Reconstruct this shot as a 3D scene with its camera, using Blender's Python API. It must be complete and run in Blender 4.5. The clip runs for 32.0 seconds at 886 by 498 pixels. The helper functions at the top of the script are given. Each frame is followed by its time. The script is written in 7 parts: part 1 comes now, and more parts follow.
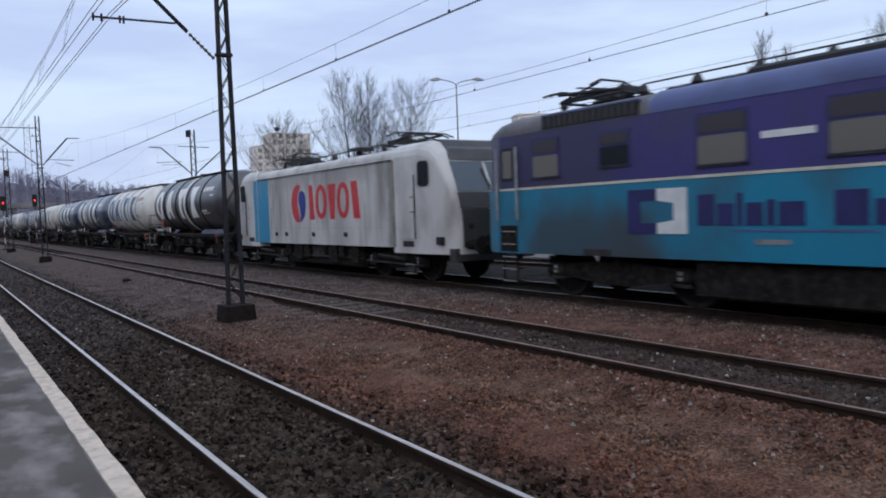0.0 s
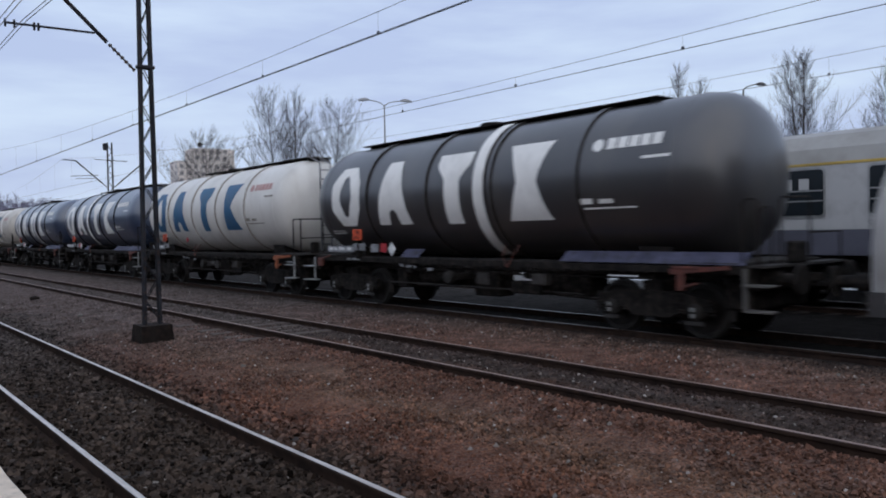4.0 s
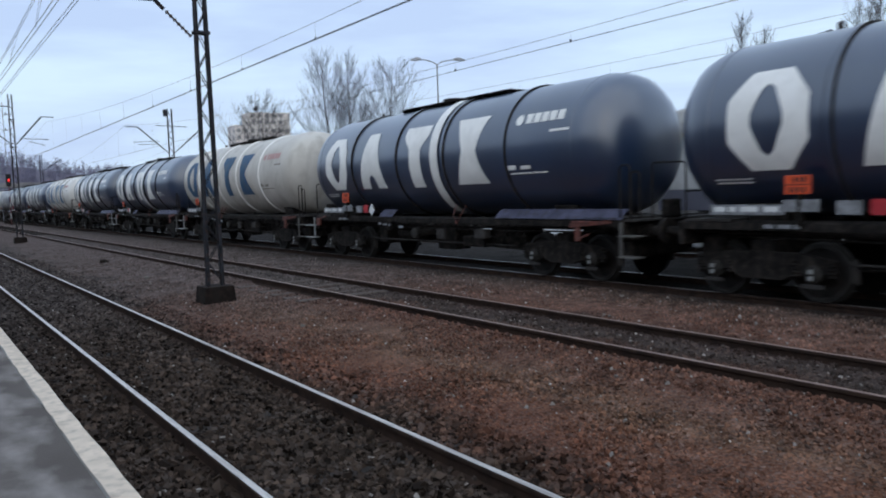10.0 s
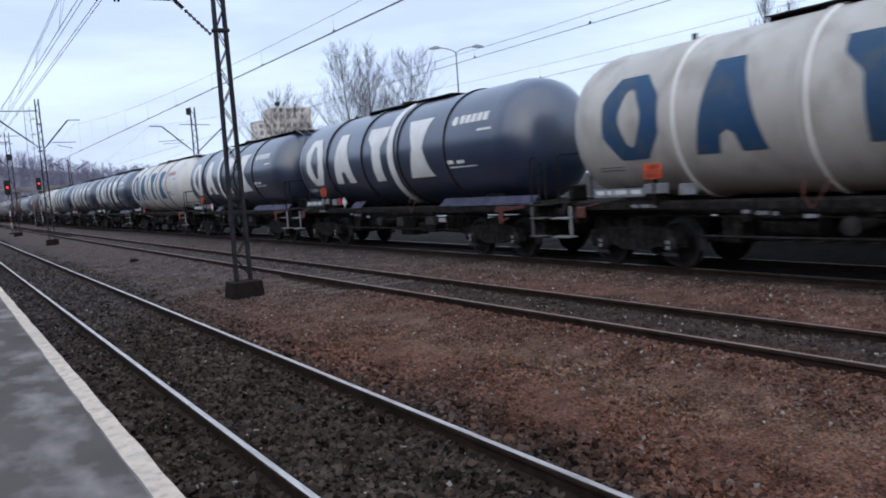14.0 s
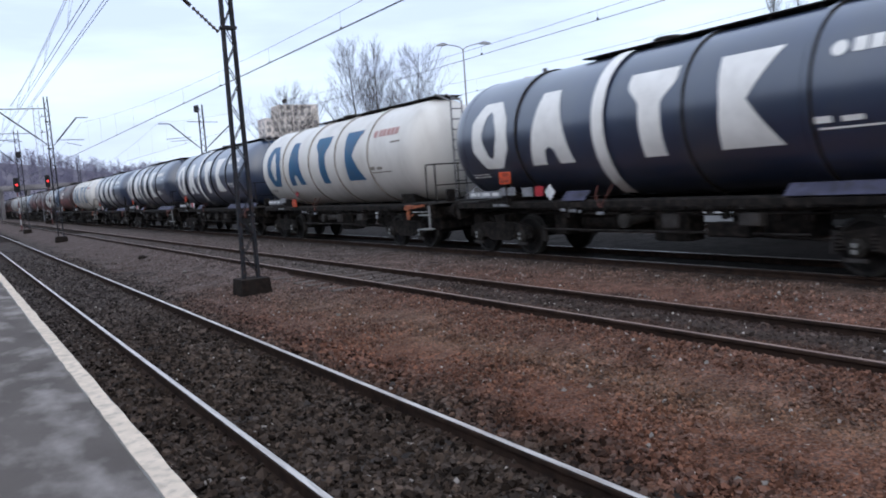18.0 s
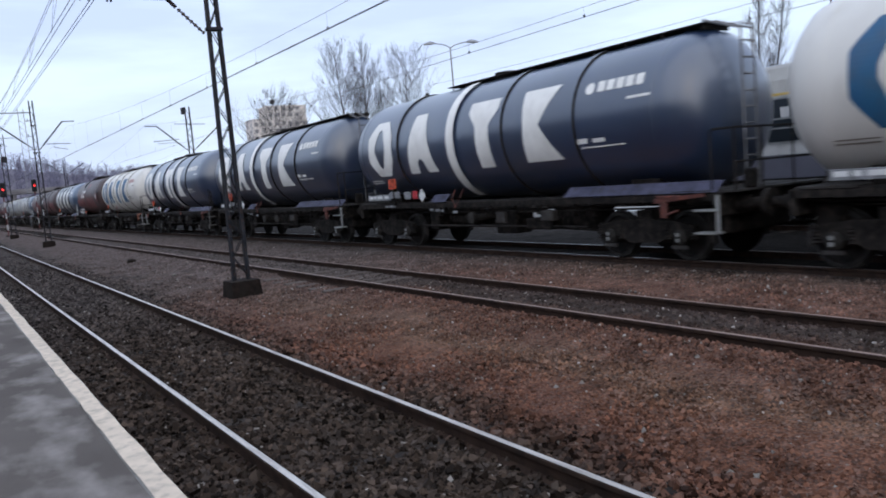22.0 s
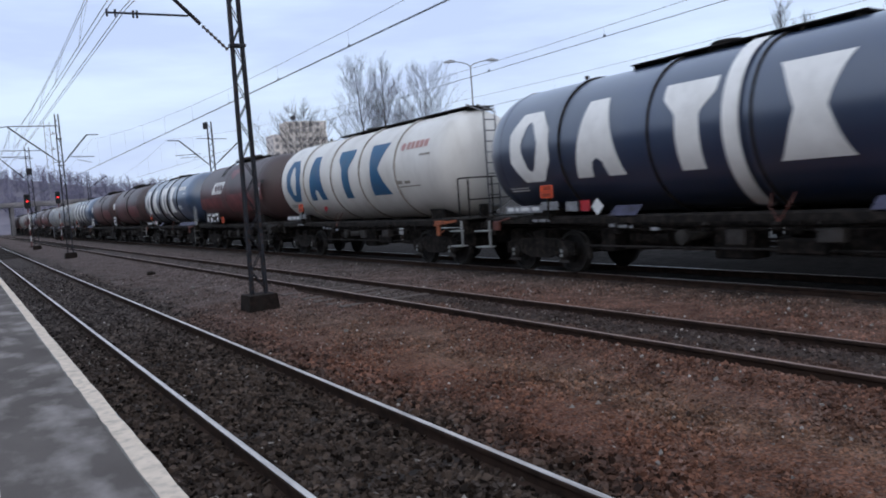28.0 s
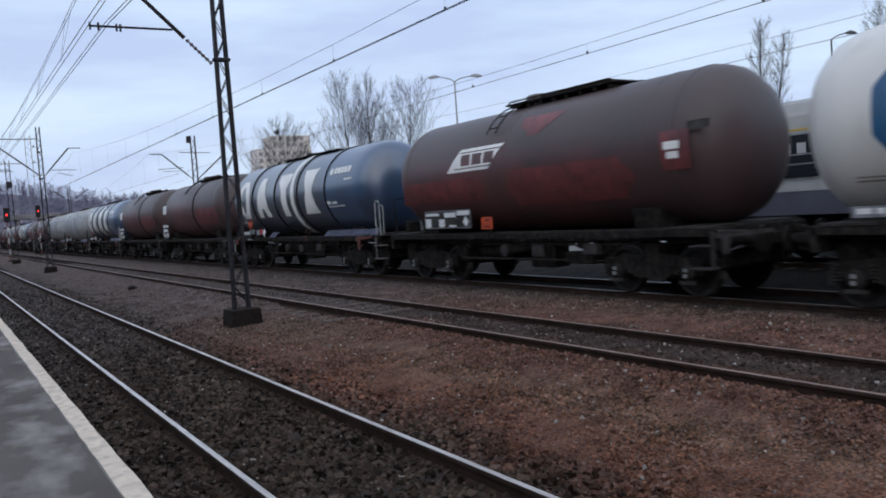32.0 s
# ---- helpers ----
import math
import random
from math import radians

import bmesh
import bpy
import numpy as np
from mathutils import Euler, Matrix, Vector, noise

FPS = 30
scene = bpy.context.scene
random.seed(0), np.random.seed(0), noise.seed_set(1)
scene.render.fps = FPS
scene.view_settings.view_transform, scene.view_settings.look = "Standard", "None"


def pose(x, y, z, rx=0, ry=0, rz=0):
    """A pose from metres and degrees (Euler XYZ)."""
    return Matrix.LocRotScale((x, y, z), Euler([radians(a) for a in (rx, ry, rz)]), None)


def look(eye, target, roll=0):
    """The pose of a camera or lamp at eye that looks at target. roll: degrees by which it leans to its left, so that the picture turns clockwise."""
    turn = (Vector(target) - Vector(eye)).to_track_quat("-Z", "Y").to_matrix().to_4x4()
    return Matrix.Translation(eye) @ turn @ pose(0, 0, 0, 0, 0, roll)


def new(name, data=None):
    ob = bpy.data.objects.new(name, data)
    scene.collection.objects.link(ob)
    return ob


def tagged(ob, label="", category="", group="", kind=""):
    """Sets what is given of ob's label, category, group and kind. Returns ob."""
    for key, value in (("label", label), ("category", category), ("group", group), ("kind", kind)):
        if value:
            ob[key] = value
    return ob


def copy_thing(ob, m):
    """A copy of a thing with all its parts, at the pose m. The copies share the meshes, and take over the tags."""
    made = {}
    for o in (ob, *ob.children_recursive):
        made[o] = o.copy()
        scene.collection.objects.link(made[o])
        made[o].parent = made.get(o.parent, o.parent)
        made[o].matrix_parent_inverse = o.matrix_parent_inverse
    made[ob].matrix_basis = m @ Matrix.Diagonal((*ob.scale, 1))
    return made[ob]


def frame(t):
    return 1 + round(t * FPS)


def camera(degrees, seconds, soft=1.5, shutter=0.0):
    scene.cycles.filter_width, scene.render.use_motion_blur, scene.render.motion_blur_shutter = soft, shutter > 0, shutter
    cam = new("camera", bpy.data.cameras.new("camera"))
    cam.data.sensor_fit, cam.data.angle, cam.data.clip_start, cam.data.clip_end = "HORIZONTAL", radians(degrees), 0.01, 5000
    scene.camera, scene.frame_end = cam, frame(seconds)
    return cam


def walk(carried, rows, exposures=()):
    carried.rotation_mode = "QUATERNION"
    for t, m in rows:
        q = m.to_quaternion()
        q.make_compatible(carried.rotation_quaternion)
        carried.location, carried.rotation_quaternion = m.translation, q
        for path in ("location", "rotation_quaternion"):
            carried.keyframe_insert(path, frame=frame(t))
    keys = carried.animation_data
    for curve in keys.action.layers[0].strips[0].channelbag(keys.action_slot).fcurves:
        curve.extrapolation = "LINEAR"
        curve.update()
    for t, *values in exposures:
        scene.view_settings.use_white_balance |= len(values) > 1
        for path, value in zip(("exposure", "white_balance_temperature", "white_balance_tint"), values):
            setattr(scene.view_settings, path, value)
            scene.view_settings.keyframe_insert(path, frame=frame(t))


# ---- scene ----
cam = camera(61.04, 32.0, 1.85, 0.5)
PATH = [
    (0, pose(0, 0, 2.05, 87.20, 2.05, -34.20)),
    (0.5, pose(0, 0, 2.05, 87.71, 2.31, -34.19)),
    (1, pose(0, 0, 2.05, 87.84, 2.33, -34.97)),
    (1.5, pose(0, 0, 2.05, 88.25, 2.37, -36.01)),
    (2, pose(0, 0, 2.05, 88.77, 2.13, -36.90)),
    (2.5, pose(0, 0, 2.05, 88.62, 1.96, -38.73)),
    (4.5, pose(0, 0, 2.05, 88.62, 1.09, -39.82)),
    (5, pose(0, 0, 2.05, 88.34, 1.30, -39.13)),
    (5.5, pose(0, 0, 2.05, 87.49, 1.97, -36.73)),
    (6, pose(0, 0, 2.05, 87.26, 2.72, -34.58)),
    (6.5, pose(0, 0, 2.05, 87.52, 3.17, -33.38)),
    (7, pose(0, 0, 2.05, 87.41, 3.03, -33.63)),
    (7.5, pose(0, 0, 2.05, 87.32, 3.19, -32.65)),
    (8, pose(0, 0, 2.05, 87.34, 3.48, -31.42)),
    (8.5, pose(0, 0, 2.05, 87.34, 3.49, -29.35)),
    (9, pose(0, 0, 2.05, 87.36, 3.39, -30.31)),
    (9.5, pose(0, 0, 2.05, 86.90, 2.88, -32.66)),
    (10, pose(0, 0, 2.05, 85.70, 1.92, -35.67)),
    (10.5, pose(0, 0, 2.05, 84.33, 2.97, -35.20)),
    (11, pose(0, 0, 2.05, 83.68, 2.15, -34.40)),
    (11.5, pose(0, 0, 2.05, 84.84, 2.58, -34.22)),
    (12, pose(0, 0, 2.05, 85.93, 2.80, -36.63)),
    (12.5, pose(0, 0, 2.05, 85.66, 4.05, -34.89)),
    (13, pose(0, 0, 2.05, 85.54, 4.04, -33.36)),
    (13.5, pose(0, 0, 2.05, 85.01, 4.24, -33.72)),
    (14, pose(0, 0, 2.05, 84.93, 3.93, -33.91)),
    (14.5, pose(0, 0, 2.05, 84.98, 3.41, -33.60)),
    (16.5, pose(0, 0, 2.05, 83.66, 4.24, -37.67)),
    (17, pose(0, 0, 2.05, 83.97, 3.78, -36.36)),
    (17.5, pose(0, 0, 2.05, 84.40, 4.24, -33.70)),
    (18, pose(0, 0, 2.05, 84.74, 3.99, -33.37)),
    (18.5, pose(0, 0, 2.05, 84.91, 4.37, -32.54)),
    (19, pose(0, 0, 2.05, 84.73, 4.26, -32.73)),
    (19.5, pose(0, 0, 2.05, 84.53, 4.68, -32.87)),
    (20, pose(0, 0, 2.05, 85.07, 4.92, -32.95)),
    (20.5, pose(0, 0, 2.05, 85.11, 5.05, -33.00)),
    (21, pose(0, 0, 2.05, 84.75, 4.97, -32.63)),
    (21.5, pose(0, 0, 2.05, 84.75, 4.74, -33.78)),
    (22, pose(0, 0, 2.05, 84.59, 4.79, -34.19)),
    (22.5, pose(0, 0, 2.05, 85.03, 5.28, -34.16)),
    (23, pose(0, 0, 2.05, 85.94, 3.78, -34.29)),
    (23.5, pose(0, 0, 2.05, 86.03, 4.03, -34.61)),
    (24, pose(0, 0, 2.05, 85.96, 4.04, -34.20)),
    (24.5, pose(0, 0, 2.05, 86.53, 3.48, -33.85)),
    (25, pose(0, 0, 2.05, 87.28, 3.19, -32.61)),
    (25.5, pose(0, 0, 2.05, 86.95, 3.56, -32.56)),
    (27.5, pose(0, 0, 2.05, 86.36, 3.83, -32.64)),
    (28, pose(0, 0, 2.05, 85.99, 4.06, -32.80)),
    (28.5, pose(0, 0, 2.05, 85.73, 4.22, -33.87)),
    (29, pose(0, 0, 2.05, 85.55, 4.14, -35.23)),
    (29.5, pose(0, 0, 2.05, 86.37, 4.09, -34.88)),
    (30, pose(0, 0, 2.05, 87.15, 3.90, -34.00)),
    (30.5, pose(0, 0, 2.05, 87.09, 3.96, -33.63)),
    (31, pose(0, 0, 2.05, 86.60, 4.20, -33.78)),
    (31.5, pose(0, 0, 2.05, 86.71, 3.98, -33.80)),
    (32, pose(0, 0, 2.05, 87.02, 3.91, -34.01)),
]
EXPOSURES = [(0, 0.05, 6500, 10), (1, -0.02, 6550, 10), (2, -0.10, 6600, 10), (5, -0.05, 6600, 10), (6, -0.01, 6550, 9), (7.5, 0.0, 6450, 5), (9, 0.02, 6400, 2), (10, 0.13, 6430, 4), (11, 0.42, 6500, 8), (12, 0.29, 6500, 8), (14.5, 0.34, 6550, 9), (16.5, 0.72, 6700, 10), (17, 0.62, 6750, 10), (18, 0.50, 6650, 9), (20, 0.34, 6600, 9), (22, 0.37, 6600, 9), (24, 0.30, 6550, 9), (25.5, 0.09, 6500, 8), (28, 0.17, 6550, 9), (29, 0.24, 6550, 9), (30, 0.09, 6550, 8), (32, 0.07, 6550, 8)]
walk(cam, PATH, EXPOSURES)

# ---- light: a dull winter afternoon under a thin overcast ----
SUN_EL, SUN_AZ = radians(32), radians(215)
world = bpy.data.worlds.new("overcast")
scene.world = world
world.use_nodes = True
wn, wl = world.node_tree.nodes, world.node_tree.links
wn.clear()
w_out = wn.new("ShaderNodeOutputWorld")
w_bg = wn.new("ShaderNodeBackground")
w_sky = wn.new("ShaderNodeTexSky")
w_sky.sky_type, w_sky.sun_disc = "NISHITA", False
w_sky.sun_elevation, w_sky.sun_rotation = SUN_EL, SUN_AZ
w_sky.air_density, w_sky.dust_density = 1.5, 3.0
w_dim = wn.new("ShaderNodeVectorMath")
w_dim.operation = "SCALE"
w_dim.inputs["Scale"].default_value = 0.1
w_co = wn.new("ShaderNodeTexCoord")
w_map = wn.new("ShaderNodeMapping")
w_map.inputs["Scale"].default_value = (1.6, 1.6, 9.0)
w_map.inputs["Rotation"].default_value = (0.05, -0.08, 0.6)
w_no = wn.new("ShaderNodeTexNoise")
w_no.inputs["Scale"].default_value, w_no.inputs["Detail"].default_value, w_no.inputs["Roughness"].default_value = 1.7, 5.0, 0.55
w_ramp = wn.new("ShaderNodeValToRGB")
w_ramp.color_ramp.elements[0].position, w_ramp.color_ramp.elements[0].color = 0.36, (0.54, 0.655, 0.96, 1)
w_ramp.color_ramp.elements[1].position, w_ramp.color_ramp.elements[1].color = 0.64, (0.70, 0.85, 1.10, 1)
w_mix = wn.new("ShaderNodeMix")
w_mix.data_type = "RGBA"
w_mix.inputs["Factor"].default_value = 0.88
wl.new(w_co.outputs["Generated"], w_map.inputs["Vector"])
wl.new(w_map.outputs["Vector"], w_no.inputs["Vector"])
wl.new(w_no.outputs["Fac"], w_ramp.inputs["Fac"])
wl.new(w_sky.outputs["Color"], w_dim.inputs[0])
wl.new(w_dim.outputs["Vector"], w_mix.inputs["A"])
wl.new(w_ramp.outputs["Color"], w_mix.inputs["B"])
wl.new(w_mix.outputs["Result"], w_bg.inputs["Color"])
w_bg.inputs["Strength"].default_value = 1.0
wl.new(w_bg.outputs["Background"], w_out.inputs["Surface"])
sun = new("sun", bpy.data.lights.new("sun", "SUN"))
sun.data.energy, sun.data.angle, sun.data.color = 0.85, radians(125), (1.0, 0.95, 0.88)
sun.matrix_world = look((0, 0, 60), (60 * math.sin(SUN_AZ) * -1, 60 * math.cos(SUN_AZ) * -1, 60 - 60 * math.tan(SUN_EL)))


# ---- materials ----
def mat(name, a, b=None, rough=0.6, metal=0.0, scale=4.0, fine=40.0, bump=0.15, dirt=None, dirt_amount=0.4, rand=0.0, spec=0.5, stretch=(1, 1, 1), bdist=0.01, coat=0.0):
    """Two-scale mottled paint, stone or metal: colour a to b by coarse noise, dirt by a second one, fine relief."""
    m = bpy.data.materials.new(name)
    m.use_nodes = True
    n, l = m.node_tree.nodes, m.node_tree.links
    p = n["Principled BSDF"]
    b = b or tuple(c * 0.75 for c in a)
    co = n.new("ShaderNodeTexCoord")
    mp = n.new("ShaderNodeMapping")
    mp.inputs["Scale"].default_value = stretch
    l.new(co.outputs["Object"], mp.inputs["Vector"])
    n1 = n.new("ShaderNodeTexNoise")
    n1.inputs["Scale"].default_value, n1.inputs["Detail"].default_value = scale, 6
    n2 = n.new("ShaderNodeTexNoise")
    n2.inputs["Scale"].default_value, n2.inputs["Detail"].default_value = fine, 3
    for q in (n1, n2):
        l.new(mp.outputs["Vector"], q.inputs["Vector"])
    r1 = n.new("ShaderNodeMapRange")
    r1.inputs["From Min"].default_value, r1.inputs["From Max"].default_value = 0.35, 0.65
    l.new(n1.outputs["Fac"], r1.inputs["Value"])
    mx = n.new("ShaderNodeMix")
    mx.data_type = "RGBA"
    mx.inputs["A"].default_value, mx.inputs["B"].default_value = (*a, 1), (*b, 1)
    l.new(r1.outputs["Result"], mx.inputs["Factor"])
    col = mx.outputs["Result"]
    if dirt:
        n3 = n.new("ShaderNodeTexNoise")
        n3.inputs["Scale"].default_value, n3.inputs["Detail"].default_value = scale * 2.3, 8
        l.new(mp.outputs["Vector"], n3.inputs["Vector"])
        r3 = n.new("ShaderNodeMapRange")
        r3.inputs["From Min"].default_value, r3.inputs["From Max"].default_value = 0.48, 0.72
        r3.inputs["To Max"].default_value = dirt_amount
        l.new(n3.outputs["Fac"], r3.inputs["Value"])
        m3 = n.new("ShaderNodeMix")
        m3.data_type = "RGBA"
        m3.inputs["B"].default_value = (*dirt, 1)
        l.new(r3.outputs["Result"], m3.inputs["Factor"])
        l.new(col, m3.inputs["A"])
        col = m3.outputs["Result"]
    if rand:
        oi = n.new("ShaderNodeObjectInfo")
        rr = n.new("ShaderNodeMapRange")
        rr.inputs["To Min"].default_value, rr.inputs["To Max"].default_value = 1 - rand, 1 + rand
        l.new(oi.outputs["Random"], rr.inputs["Value"])
        vm = n.new("ShaderNodeVectorMath")
        vm.operation = "SCALE"
        l.new(col, vm.inputs[0])
        l.new(rr.outputs["Result"], vm.inputs["Scale"])
        col = vm.outputs["Vector"]
    l.new(col, p.inputs["Base Color"])
    rg = n.new("ShaderNodeMapRange")
    rg.inputs["To Min"].default_value, rg.inputs["To Max"].default_value = max(0.03, rough - 0.12), min(1, rough + 0.12)
    l.new(n1.outputs["Fac"], rg.inputs["Value"])
    l.new(rg.outputs["Result"], p.inputs["Roughness"])
    p.inputs["Metallic"].default_value = metal
    p.inputs["Specular IOR Level"].default_value = spec
    p.inputs["Coat Weight"].default_value, p.inputs["Coat Roughness"].default_value, p.inputs["Coat IOR"].default_value = coat, 0.29, 1.9
    if bump:
        bp = n.new("ShaderNodeBump")
        bp.inputs["Strength"].default_value, bp.inputs["Distance"].default_value = bump, bdist
        l.new(n2.outputs["Fac"], bp.inputs["Height"])
        l.new(bp.outputs["Normal"], p.inputs["Normal"])
    return m


def islands(m, spread):
    """Vary a joined mesh's pieces in brightness, island by island."""
    n, l = m.node_tree.nodes, m.node_tree.links
    p = n["Principled BSDF"]
    src = p.inputs["Base Color"].links[0].from_socket
    g = n.new("ShaderNodeNewGeometry")
    rr = n.new("ShaderNodeMapRange")
    rr.inputs["To Min"].default_value, rr.inputs["To Max"].default_value = 1 - spread, 1 + spread
    l.new(g.outputs["Random Per Island"], rr.inputs["Value"])
    vm = n.new("ShaderNodeVectorMath")
    vm.operation = "SCALE"
    l.new(src, vm.inputs[0])
    l.new(rr.outputs["Result"], vm.inputs["Scale"])
    l.new(vm.outputs["Vector"], p.inputs["Base Color"])
    return m


def stain(m, color, y0, y1, z0, z1, amount, soft=0.6, scale=1.2):
    """Lay a ragged film of dirt over a paint, between y0 and y1 and z0 and z1 of the thing."""
    n, l = m.node_tree.nodes, m.node_tree.links
    p = n["Principled BSDF"]
    src = p.inputs["Base Color"].links[0].from_socket
    co = n.new("ShaderNodeTexCoord")
    sp = n.new("ShaderNodeSeparateXYZ")
    l.new(co.outputs["Object"], sp.inputs["Vector"])
    no = n.new("ShaderNodeTexNoise")
    no.inputs["Scale"].default_value, no.inputs["Detail"].default_value = scale, 6
    l.new(co.outputs["Object"], no.inputs["Vector"])

    def math_(op, a, b):
        q = n.new("ShaderNodeMath")
        q.operation = op
        for k, v in enumerate((a, b)):
            if isinstance(v, (int, float)):
                q.inputs[k].default_value = v
            else:
                l.new(v, q.inputs[k])
        return q.outputs["Value"]

    def edge(axis, at, width):
        v = math_("ADD", sp.outputs[axis], math_("MULTIPLY", math_("SUBTRACT", no.outputs["Fac"], 0.5), 2.4 * abs(width)))
        r = n.new("ShaderNodeMapRange")
        r.interpolation_type = "SMOOTHSTEP"
        r.inputs["From Min"].default_value, r.inputs["From Max"].default_value = at - width, at + width
        l.new(v, r.inputs["Value"])
        return r.outputs["Result"]

    mask = math_("MULTIPLY", math_("MULTIPLY", edge("Y", y0, soft), edge("Y", y1, -soft)), math_("MULTIPLY", edge("Z", z0, soft * 0.5), edge("Z", z1, -soft * 0.5)))
    mx = n.new("ShaderNodeMix")
    mx.data_type = "RGBA"
    mx.inputs["B"].default_value = (*color, 1)
    l.new(math_("MULTIPLY", mask, amount), mx.inputs["Factor"])
    l.new(src, mx.inputs["A"])
    l.new(mx.outputs["Result"], p.inputs["Base Color"])
    return m


def glow(name, color, strength):
    m = bpy.data.materials.new(name)
    m.use_nodes = True
    p = m.node_tree.nodes["Principled BSDF"]
    p.inputs["Base Color"].default_value = (*color, 1)
    p.inputs["Emission Color"].default_value = (*color, 1)
    p.inputs["Emission Strength"].default_value = strength
    return m


def glassy(name, color, rough=0.08):
    m = bpy.data.materials.new(name)
    m.use_nodes = True
    p = m.node_tree.nodes["Principled BSDF"]
    p.inputs["Base Color"].default_value = (*color, 1)
    p.inputs["Roughness"].default_value = rough
    p.inputs["Specular IOR Level"].default_value = 0.8
    return m


